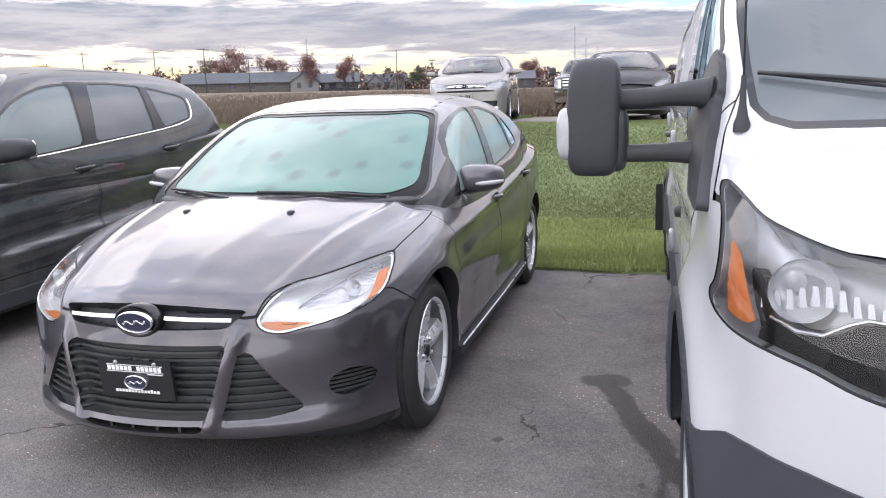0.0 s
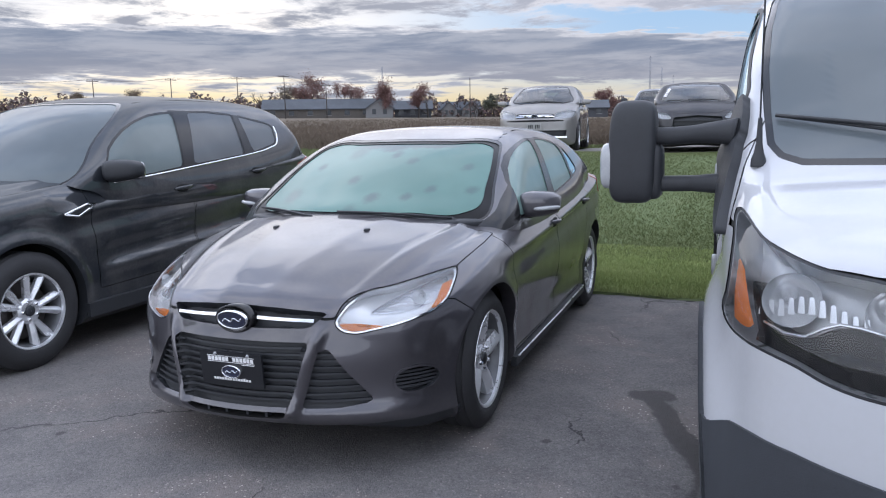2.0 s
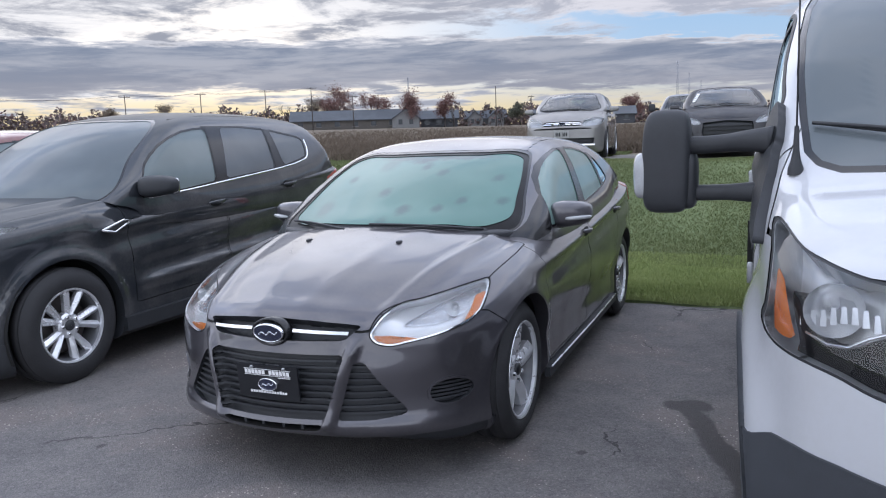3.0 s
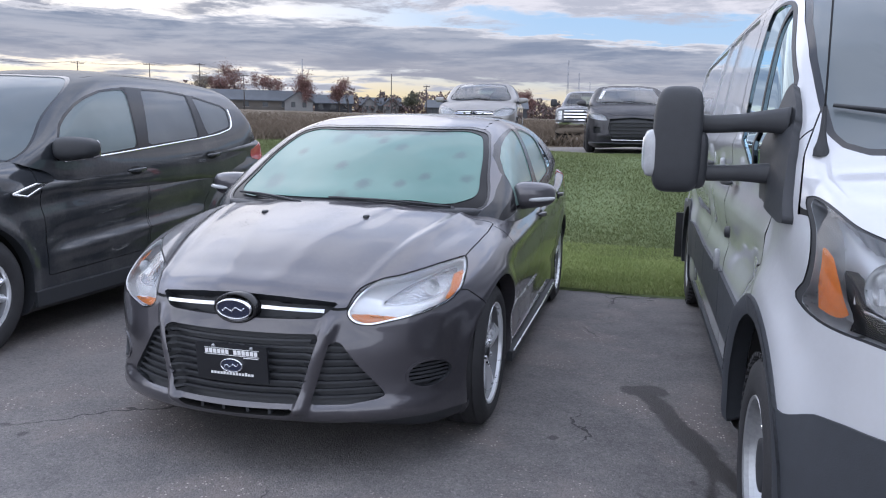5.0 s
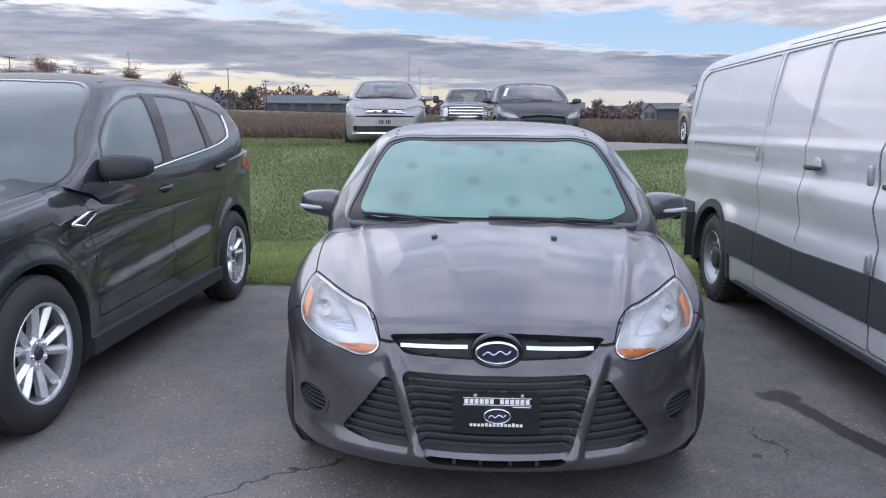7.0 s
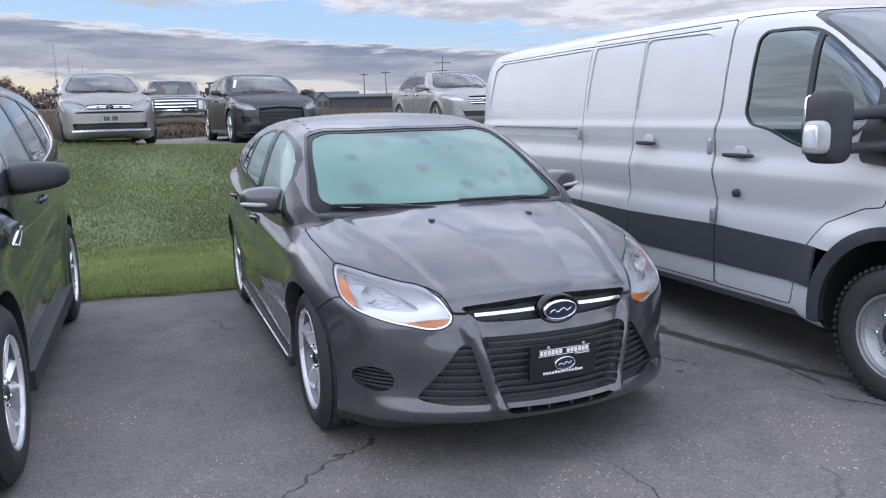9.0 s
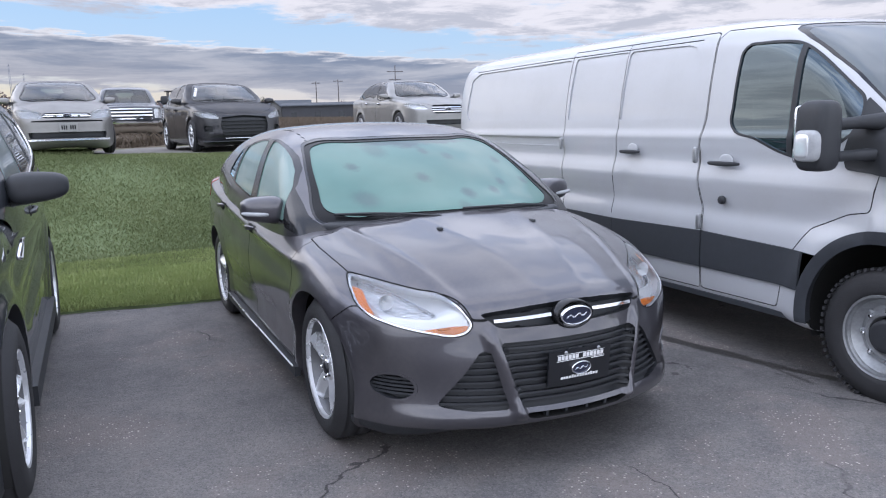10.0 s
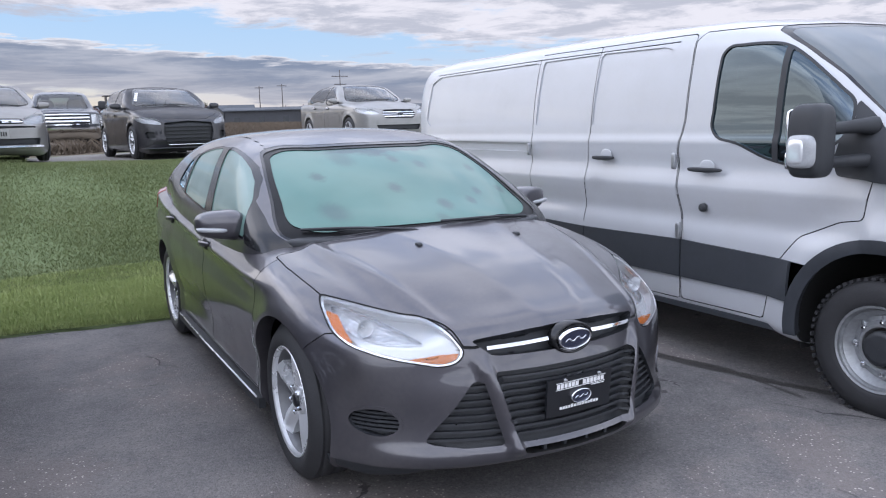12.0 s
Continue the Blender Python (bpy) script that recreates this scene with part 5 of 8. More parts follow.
def asphalt_material():
    m, nt, p = material("asphalt")
    co = obj_co(nt)
    big, mid = noise_tex(nt, co, 0.55, 6.0, 0.6), noise_tex(nt, co, 4.0, 6.0, 0.65)
    grit = noise_tex(nt, co, 110.0, 4.0, 0.75)
    vor = nt.nodes.new("ShaderNodeTexVoronoi")
    vor.inputs["Scale"].default_value = 130.0
    link(nt, co, vor.inputs["Vector"])
    stone = nt.nodes.new("ShaderNodeSeparateColor")
    link(nt, vor.outputs["Color"], stone.inputs[0])
    base = ramp(nt, math_node(nt, "ADD", math_node(nt, "MULTIPLY", big, 0.55), math_node(nt, "MULTIPLY", mid, 0.45)),
                ((0.32, (0.082, 0.078, 0.079)), (0.48, (0.144, 0.136, 0.134)), (0.66, (0.222, 0.204, 0.190))))
    # single stones, dark and pale
    base = mix_col(nt, math_node(nt, "MULTIPLY", smooth_step(nt, stone.outputs[0], 0.55, 1.0), 0.22), base, (0.30, 0.285, 0.27))
    base = mix_col(nt, math_node(nt, "MULTIPLY", smooth_step(nt, stone.outputs[1], 0.60, 1.0), 0.36), base, (0.045, 0.043, 0.045))
    base = mix_col(nt, math_node(nt, "MULTIPLY", smooth_step(nt, grit, 0.58, 0.34), 0.34), base, (0.050, 0.048, 0.050))
    grain = noise_tex(nt, co, 42.0, 7.0, 0.78)
    base = mix_col(nt, 1.0, base, ramp(nt, grain, ((0.30, 0.74), (0.50, 0.98), (0.70, 1.26))), "MULTIPLY")
    # worn, brownish patches where bare pebbles and bits of straw show
    patch = smooth_step(nt, noise_tex(nt, co, 1.3, 6.0, 0.65), 0.50, 0.64)
    base = mix_col(nt, math_node(nt, "MULTIPLY", patch, 0.40), base, (0.200, 0.165, 0.150))
    peb = nt.nodes.new("ShaderNodeTexVoronoi")
    peb.inputs["Scale"].default_value = 75.0
    link(nt, co, peb.inputs["Vector"])
    chip = nt.nodes.new("ShaderNodeSeparateColor")
    link(nt, peb.outputs["Color"], chip.inputs[0])
    bright = math_node(nt, "MULTIPLY", math_node(nt, "MULTIPLY", smooth_step(nt, chip.outputs[0], 0.80, 0.90), smooth_step(nt, peb.outputs["Distance"], 0.42, 0.25)), math_node(nt, "ADD", math_node(nt, "MULTIPLY", patch, 0.85), 0.12))
    base = mix_col(nt, bright, base, (0.52, 0.47, 0.42))
    # hairline cracks
    wv = nt.nodes.new("ShaderNodeVectorMath")
    wv.operation = "MULTIPLY_ADD"
    nz = nt.nodes.new("ShaderNodeTexNoise")
    nz.inputs["Scale"].default_value, nz.inputs["Detail"].default_value = 5.0, 5.0
    link(nt, co, nz.inputs["Vector"])
    link(nt, nz.outputs["Color"], wv.inputs[0])
    wv.inputs[1].default_value = (0.30, 0.30, 0.0)
    link(nt, co, wv.inputs[2])
    cell = nt.nodes.new("ShaderNodeTexVoronoi")
    cell.feature = "DISTANCE_TO_EDGE"
    cell.inputs["Scale"].default_value = 0.62
    link(nt, wv.outputs[0], cell.inputs["Vector"])
    crack = math_node(nt, "MULTIPLY", smooth_step(nt, cell.outputs["Distance"], 0.0042, 0.0018), smooth_step(nt, noise_tex(nt, co, 0.9, 3.0, 0.5), 0.52, 0.60))
    base = mix_col(nt, math_node(nt, "MULTIPLY", crack, 0.8), base, (0.020, 0.019, 0.019))
    # a spill: round head and a trail that ran downhill
    sep = nt.nodes.new("ShaderNodeSeparateXYZ")
    link(nt, co, sep.inputs[0])
    px, py = sep.outputs[0], sep.outputs[1]
    dist = None
    for ax, ay, bx, by, r in ((1.47, 1.42, 1.56, 1.46, 0.075), (1.52, 1.40, 1.60, 1.22, 0.060), (1.60, 1.20, 1.68, 0.98, 0.062), (1.68, 0.98, 1.755, 0.82, 0.072), (1.755, 0.82, 1.84, 0.58, 0.058), (1.84, 0.58, 1.99, 0.30, 0.044), (1.79, 0.60, 1.75, 0.30, 0.020)):
        dx, dy = bx - ax, by - ay
        l2 = dx * dx + dy * dy
        t = math_node(nt, "DIVIDE", math_node(nt, "ADD", math_node(nt, "MULTIPLY", math_node(nt, "SUBTRACT", px, ax), dx), math_node(nt, "MULTIPLY", math_node(nt, "SUBTRACT", py, ay), dy)), l2, clamp=True)
        ex = math_node(nt, "SUBTRACT", px, math_node(nt, "ADD", math_node(nt, "MULTIPLY", t, dx), ax))
        ey = math_node(nt, "SUBTRACT", py, math_node(nt, "ADD", math_node(nt, "MULTIPLY", t, dy), ay))
        d = math_node(nt, "SUBTRACT", math_node(nt, "SQRT", math_node(nt, "ADD", math_node(nt, "MULTIPLY", ex, ex), math_node(nt, "MULTIPLY", ey, ey))), r)
        dist = d if dist is None else math_node(nt, "MINIMUM", dist, d)
    dist = math_node(nt, "ADD", dist, math_node(nt, "MULTIPLY", math_node(nt, "SUBTRACT", noise_tex(nt, co, 12.0, 5.0, 0.7), 0.5), 0.075))
    spill = smooth_step(nt, dist, 0.014, -0.014)
    base = mix_col(nt, math_node(nt, "MULTIPLY", spill, 0.88), base, (0.026, 0.022, 0.020))
    # small oil spots
    v2 = nt.nodes.new("ShaderNodeTexVoronoi")
    v2.inputs["Scale"].default_value = 1.7
    link(nt, co, v2.inputs["Vector"])
    spot = smooth_step(nt, math_node(nt, "ADD", v2.outputs["Distance"], math_node(nt, "MULTIPLY", noise_tex(nt, co, 30.0, 3.0, 0.6), 0.06)), 0.085, 0.06)
    base = mix_col(nt, math_node(nt, "MULTIPLY", spot, 0.65), base, (0.02, 0.019, 0.018))
    link(nt, base, p.inputs["Base Color"])
    rough = math_node(nt, "SUBTRACT", 0.86, math_node(nt, "MULTIPLY", spill, 0.22))
    link(nt, rough, p.inputs["Roughness"])
    h = math_node(nt, "ADD", math_node(nt, "MULTIPLY", vor.outputs["Distance"], -0.8), math_node(nt, "MULTIPLY", grit, 0.8))
    bump(nt, math_node(nt, "SUBTRACT", h, math_node(nt, "MULTIPLY", crack, 2.0)), 0.6, 0.006, p.inputs["Normal"])
    return m


def grass_material(name, a, b, c, scale=1.0, beyond=None):
    """Ground-level turf or blades: three greens mixed in patches, varied blade by blade."""
    m, nt, p = material(name)
    geo = nt.nodes.new("ShaderNodeNewGeometry")
    pos = geo.outputs["Position"]
    f = math_node(nt, "ADD", math_node(nt, "MULTIPLY", noise_tex(nt, pos, 0.8 * scale, 5.0, 0.6), 0.55), math_node(nt, "MULTIPLY", noise_tex(nt, pos, 9.0 * scale, 4.0, 0.65), 0.30))
    f = math_node(nt, "ADD", f, math_node(nt, "MULTIPLY", geo.outputs["Random Per Island"], 0.09))
    col = ramp(nt, f, ((0.34, a), (0.50, b), (0.66, c)))
    if beyond:
        sep = nt.nodes.new("ShaderNodeSeparateXYZ")
        link(nt, pos, sep.inputs[0])
        dry = ramp(nt, f, ((0.36, beyond[0]), (0.62, beyond[1])))
        col = mix_col(nt, smooth_step(nt, math_node(nt, "ADD", sep.outputs[1], math_node(nt, "MULTIPLY", noise_tex(nt, pos, 0.8, 4.0, 0.6), 2.0)), 19.2, 20.6), col, dry)
    link(nt, col, p.inputs["Base Color"])
    p.inputs["Roughness"].default_value = 0.75
    p.inputs["Specular IOR Level"].default_value = 0.08
    return m


def lot_z(x, y):
    """The lot falls away a little under the van's front."""
    a, b = np.clip((np.asarray(x) - 1.25) / 0.9, 0, 1), np.clip((2.8 - np.asarray(y)) / 2.6, 0, 1)
    return -0.08 * a * a * (3 - 2 * a) * b * b * (3 - 2 * b)


ASPHALT = asphalt_material()
TURF = grass_material("turf", (0.112, 0.143, 0.066), (0.130, 0.165, 0.077), (0.157, 0.184, 0.092), 1.0, ((0.110, 0.090, 0.068), (0.150, 0.122, 0.090)))
GRAVEL = plain("gravel", (0.175, 0.162, 0.148), 0.9, 0, 60, 0.35, 0.5)


def land_under(x, y):
    z = land(x, y)
    return np.where(y < edge_y(np.clip(x, -12, 12)), -0.16, z)


sheet("ground", steps(-900, 900, -14, 12, 0.25), steps(-60, 1500, 3.2, 21, 0.12), land_under, TURF, "structure", "green lawn and bank rising to an open field")

# the lot: a slab whose far side is a ragged broken edge
xs = np.concatenate([np.arange(-40, -8, 1.0), np.arange(-8, 8, 0.04), np.arange(8, 41, 1.0)])
rag = np.array([noise.noise(Vector((x * 3.1, 0.3, 0))) * 0.035 + noise.noise(Vector((x * 13.0, 4.3, 0))) * 0.018 for x in xs])
ys_far = edge_y(np.clip(xs, -12, 12)) + rag
vv, ff = [], []
rows = np.concatenate([[-50, -20], np.arange(-6, 4, 0.25)])
for i, x in enumerate(xs):
    for t in rows:
        y = ys_far[i] if t >= rows[-1] else min(t, ys_far[i] - 0.2)
        vv.append((x, y, float(lot_z(x, y))))
    vv.append((x, ys_far[i] + 0.02, -0.10))
k = len(rows) + 1
for i in range(len(xs) - 1):
    for j in range(k - 1):
        ff.append((i * k + j, (i + 1) * k + j, (i + 1) * k + j + 1, i * k + j + 1))
tagged(ob_of("parking_lot", np.array(vv), ff, ASPHALT, None, "worn grey asphalt parking lot with oil stains", False), kind="structure")

# gravel drive along the top of the bank
gx = np.arange(-1.75, 40, 0.25)
gv, gf = [], []
gy = np.linspace(0, 1, 14)
for x in gx:
    end = 1 - math.sqrt(max(0.0, 1 - (min(x, 0.0) / 1.75) ** 2))
    a, b = 12.75 + 0.12 * math.sin(x * 0.9) + 0.02 * x + 2.6 * end, 19.0 + 0.25 * math.sin(x * 0.5) - 2.6 * end
    for t in gy:
        y = a + (b - a) * t
        gv.append((x, y, float(land(x, y)) + 0.012 - (0.03 if t in (0, 1) else 0)))
n = len(gy)
gf = [(i * n + j, (i + 1) * n + j, (i + 1) * n + j + 1, i * n + j + 1) for i in range(len(gx) - 1) for j in range(n - 1)]
tagged(ob_of("gravel_drive", np.array(gv), gf, GRAVEL, None, "pale gravel drive along the top of the bank"), kind="structure")


# ---- black crossover ----


def suv_front(root, S, pieces):
    nose = lambda c: c[:, 1] < 1.1
    head = [(0.44, 0.86), (0.60, 0.84), (0.74, 0.87), (0.82, 0.93), (0.84, 0.985), (0.76, 0.985), (0.60, 0.95), (0.46, 0.915)]
    piece, S = S.region(head, "xz", nose, 0, False)
    lamp(root, piece, "headlight", LAMP_WHITE, 0.05, [], "clear headlight with silver housing")
    piece, S = S.region([(-0.1, 0.62), (0.36, 0.62), (0.44, 0.72), (0.46, 0.86), (0.40, 0.915), (-0.1, 0.925)], "xz", nose)
    grille(root, piece, "grille", BLACK_PLASTIC, 0.06, (0.66, 0.74, 0.82, 0.89), 0.03, "", False, CHROME)
    piece, S = S.region([(-0.1, 0.36), (0.55, 0.36), (0.60, 0.44), (0.50, 0.52), (-0.1, 0.53)], "xz", nose)
    grille(root, piece, "lower_grille", BLACK_PLASTIC, 0.05, (0.40, 0.45, 0.50), 0.014)
    return S


def suv_sculpt(S):
    x, y, z = S.v.T.copy()
    side = (x > 0.6) & (y > 1.1) & (y < 4.4)
    cz = 0.917 + 0.088 * (y - 1.4)
    fade = np.clip((y - 1.05) / 0.3, 0, 1) * np.clip((4.4 - y) / 0.4, 0, 1)
    S.v[:, 0] += np.where(side, fade * (0.016 * np.clip(1 - np.abs(z - cz) / 0.030, 0, 1) - 0.018 * np.exp(-((z - cz + 0.09) / 0.06) ** 2) - 0.046 * np.clip((z - cz) / 0.14, 0, 1)), 0)
    cz = 0.512 + 0.070 * (y - 1.55)
    fade = np.clip((y - 1.4) / 0.2, 0, 1) * np.clip((3.2 - y) / 0.2, 0, 1)
    S.v[:, 0] += np.where(x > 0.6, fade * (0.020 * np.clip(1 - np.abs(z - cz) / 0.035, 0, 1) - 0.022 * np.exp(-((z - cz - 0.10) / 0.07) ** 2)), 0)
    hood = (z > 0.8) & (y > 0.1) & (y < 1.4)
    line = 0.42 + 0.22 * np.clip((y - 0.15) / 1.1, 0, 1)
    S.v[:, 2] += np.where(hood, 0.014 * np.exp(-((x - line) / 0.05) ** 2), 0)
    return S


def side_x(hulls, y, z):
    """Where the flank lies at (y, z)."""
    lo, hi = 0.2, 1.2
    for _ in range(26):
        mid = (lo + hi) / 2
        q = np.array([[mid, y, z]])
        if min(h(q)[0] for h in hulls) < 0:
            lo = mid
        else:
            hi = mid
    return lo


def suv_extras(root, pieces):
    mirror_unit(root, 0.995, 1.60, 1.155, (0.128, 0.095, 0.080), BLACK_PLASTIC, 0.05)
    for nm, y, z in (("front_door", 2.29, 0.998), ("rear_door", 3.27, 1.080)):
        handle_pair(pieces[nm + "_objects"], 0.910, y, z, 0.20, BLACK_PAINT, 0.06)
    for s in (1, -1):
        # bright line under the windows that turns up at the rear
        line = curve_through([(1.62, 1.078), (2.0, 1.106), (2.42, 1.144), (2.9, 1.188), (3.25, 1.222), (3.52, 1.262), (3.66, 1.305), (3.705, 1.375), (3.71, 1.455)], 5, False)
        pts = np.array([(side_x(pieces["hulls"], y, z) + 0.002, y, z) for y, z in line])
        v, f = tube(pts * np.array((s, 1, 1)), 0.008, 8)
        ob_of("window_brightwork", v, f, CHROME, root)
        # fender vent
        loop = [(0.925, 1.17, 0.905), (0.93, 1.34, 0.955), (0.932, 1.42, 0.955), (0.93, 1.36, 0.925), (0.93, 1.27, 0.885), (0.925, 1.17, 0.905)]
        v, f = tube([(s * (a - 0.004), b, c) for a, b, c in loop], 0.008, 6)
        vent = ob_of("fender_vent", v, f, CHROME, root)
        v, f = bar((s * 0.918, 1.20, 0.903), (s * 0.922, 1.38, 0.940), 0.012, 0.03)
        ob_of("vent_mesh", v, f, BLACK_PLASTIC, vent, smooth=False)
        v, f = bar((s * 0.90, 1.30, 0.27), (s * 0.90, 3.20, 0.29), 0.05, 0.09)
        ob_of("sill", v, f, BLACK_PLASTIC, root, smooth=False)
    seats(root, (-0.36, 0.36), 2.15, 0.62)
    seats(root, (-0.42, 0.0, 0.42), 3.05, 0.66)
    v, f = pillow((0, 1.50, 1.02), (0.80, 0.30, 0.10), 4, 8)
    ob_of("dashboard", v, f, TRIM_GREY, root)
    v, f = lathe([(0.0, 0.19), (0.016, 0.182), (0.0, 0.172), (-0.016, 0.182), (0.0, 0.19)], 32, "y")
    ob_of("steering_wheel", v @ np.array(Matrix.Rotation(radians(-20), 3, "X")).T + np.array((0.36, 1.78, 1.10)), f, BLACK_PLASTIC, root)
    wipers(root, [((0.55, 1.30, 1.120), (-0.10, 1.26, 1.155)), ((-0.10, 1.22, 1.135), (-0.65, 1.36, 1.115))])
    badge(root, 0, 0.035, 0.78, 0.10, 0.05, 4)
    v, f = tube([(0.30, 4.02, 1.56), (0.30, 4.16, 1.74)], 0.004, 6, 0.002)
    ob_of("antenna", v, f, BLACK_PLASTIC, root)


def suv_spec(paint_mat, lip=None):
    return dict(
        paint=paint_mat, R=0.355, arch=0.405, wheel_x=0.915, axles=(0.90, 3.59), tyre_w=0.235, rim=0.228, style="twin", wheel_key="twin_spoke", flare=0.022, lip=BLACK_PLASTIC, pan=0.32,
        body=dict(
            length=4.52, centre=(0, 2.25, 0.68), inner=(0.45, 1.8, 0.08), outer=(1.3, 2.8, 1.0), n=(26, 150, 40), bow=0.13, bow_rear=0.12, crown=0.07, shear=0.02, k1=0.10, k2=0.12, open_z=0.9,
            side=[(0.10, 0.24), (0.02, 0.34), (0.0, 0.55), (0.02, 0.76), (0.06, 0.90), (0.16, 0.985), (0.40, 1.035), (0.80, 1.085), (1.15, 1.125), (1.6, 1.16), (2.4, 1.20), (3.4, 1.26), (4.1, 1.26),
                  (4.38, 1.20), (4.46, 0.98), (4.52, 0.65), (4.47, 0.38), (4.32, 0.26), (3.0, 0.21), (1.0, 0.21)],
            plan=[(0, -0.02), (0.3, 0.01), (0.52, 0.08), (0.70, 0.22), (0.82, 0.42), (0.89, 0.72), (0.917, 1.1), (0.925, 1.8), (0.925, 2.8), (0.915, 3.5), (0.88, 4.0), (0.80, 4.3), (0.6, 4.46), (0.3, 4.51), (0, 4.52)],
            sect=[(0, 0.12), (0.80, 0.14), (0.88, 0.22), (0.912, 0.40), (0.922, 0.62), (0.925, 0.82), (0.918, 0.98), (0.905, 1.08), (0.875, 1.18), (0.80, 1.27), (0.6, 1.4), (0, 1.5)]),
        cab=dict(
            start=1.0, length=3.4, centre=(0, 2.7, 1.28), inner=(0.35, 1.0, 0.05), outer=(1.1, 2.3, 0.75), n=(26, 96, 34), bow=0.40, bow_rear=0.14, crown=0.075, k1=0.07, k2=0.04,
            side=[(0.95, 0.980), (1.08, 1.117), (1.35, 1.297), (1.62, 1.460), (1.85, 1.570), (2.05, 1.639), (2.4, 1.697), (2.9, 1.717), (3.5, 1.690), (3.80, 1.648), (3.93, 1.600), (4.05, 1.50), (4.20, 1.32), (4.36, 1.146),
                  (4.3, 1.000), (3.0, 0.920), (1.6, 0.920)],
            plan=[(0, 0.85), (0.55, 0.98), (0.80, 1.22), (0.88, 1.55), (0.912, 2.0), (0.912, 3.0), (0.885, 3.6), (0.84, 4.0), (0.72, 4.3), (0.4, 4.41), (0, 4.42)],
            sect=[(0, 0.850), (0.915, 0.900), (0.912, 1.020), (0.888, 1.158), (0.82, 1.355), (0.745, 1.518), (0.685, 1.610), (0.60, 1.674), (0.4, 1.726), (0, 1.750)]),
        front=suv_front, sculpt=suv_sculpt,
        panels=[
            ("bonnet", [(-0.2, 0.10), (0.40, 0.13), (0.62, 0.30), (0.76, 0.60), (0.80, 1.05), (0.78, 1.32), (0.6, 1.27), (0.3, 1.19), (-0.2, 1.16)], "xy", lambda c: (c[:, 2] > 0.8) & (c[:, 1] < 1.4)),
            ("front_door", [(1.44, 0.39), (1.43, 0.70), (1.40, 1.0), (1.36, 1.3), (2.42, 1.3), (2.42, 0.8), (2.40, 0.42)], "yz", lambda c: c[:, 0] > 0.6),
            ("rear_door", [(2.42, 0.42), (2.44, 0.8), (2.44, 1.35), (3.58, 1.35), (3.50, 1.02), (3.28, 0.86), (3.15, 0.70), (3.08, 0.50), (3.06, 0.45)], "yz", lambda c: c[:, 0] > 0.6),
        ],
        bands=[(BLACK_PLASTIC, [(-0.5, 0.0), (5.0, 0.0), (5.0, 0.40), (4.1, 0.36), (3.0, 0.315), (1.4, 0.30), (0.5, 0.34), (-0.5, 0.36)], "yz", None, "lower_cladding", False),
               (RED_LENS, [(3.98, 1.03), (4.6, 0.93), (4.6, 1.15), (4.2, 1.17), (3.98, 1.10)], "yz", lambda c: c[:, 0] > 0.4, "tail_lamp", True)],
        windows=[
            ("windscreen", [(-0.3, 1.085), (-0.06, 1.085), (0.50, 1.080), (0.74, 1.075), (0.79, 1.112), (0.72, 1.332), (0.615, 1.552), (0.56, 1.593), (0.3, 1.622), (-0.06, 1.628), (-0.3, 1.628)], "xz", lambda c: c[:, 1] < 2.3, FOG_DARK, False),
            ("rear_screen", [(-0.3, 1.216), (-0.06, 1.216), (0.55, 1.204), (0.66, 1.239), (0.60, 1.518), (0.52, 1.576), (-0.06, 1.599), (-0.3, 1.599)], "xz", lambda c: c[:, 1] > 3.7, DARK_GLASS, False),
            ("front_window", [(1.58, 1.092), (1.60, 1.20), (1.66, 1.288), (1.74, 1.352), (1.86, 1.425), (1.98, 1.476), (2.15, 1.525), (2.30, 1.545), (2.415, 1.552), (2.395, 1.47), (2.318, 1.156), (2.0, 1.122)], "yz", lambda c: c[:, 0] > 0.45, FOG_DOOR, True),
            ("rear_window", [(2.605, 1.562), (2.85, 1.566), (3.155, 1.548), (3.120, 1.222), (2.455, 1.166)], "yz", lambda c: c[:, 0] > 0.45, FOG_TINT, True),
            ("quarter_window", [(3.24, 1.540), (3.62, 1.478), (3.68, 1.450), (3.66, 1.345), (3.635, 1.310), (3.55, 1.290), (3.26, 1.237)], "yz", lambda c: c[:, 0] > 0.45, FOG_TINT, True),
        ],
        extras=suv_extras, spin=0.1, sharp_windows=True, seal=0.013, pillars=([(2.30, 1.145), (2.46, 1.155), (2.62, 1.575), (2.38, 1.575)], [(3.10, 1.215), (3.27, 1.23), (3.25, 1.545), (3.14, 1.555)]), ditch=(lambda y: 0.60 - 0.012 * (y - 3.0) ** 2, 2.1, 4.0))


# ---- white delivery van ----


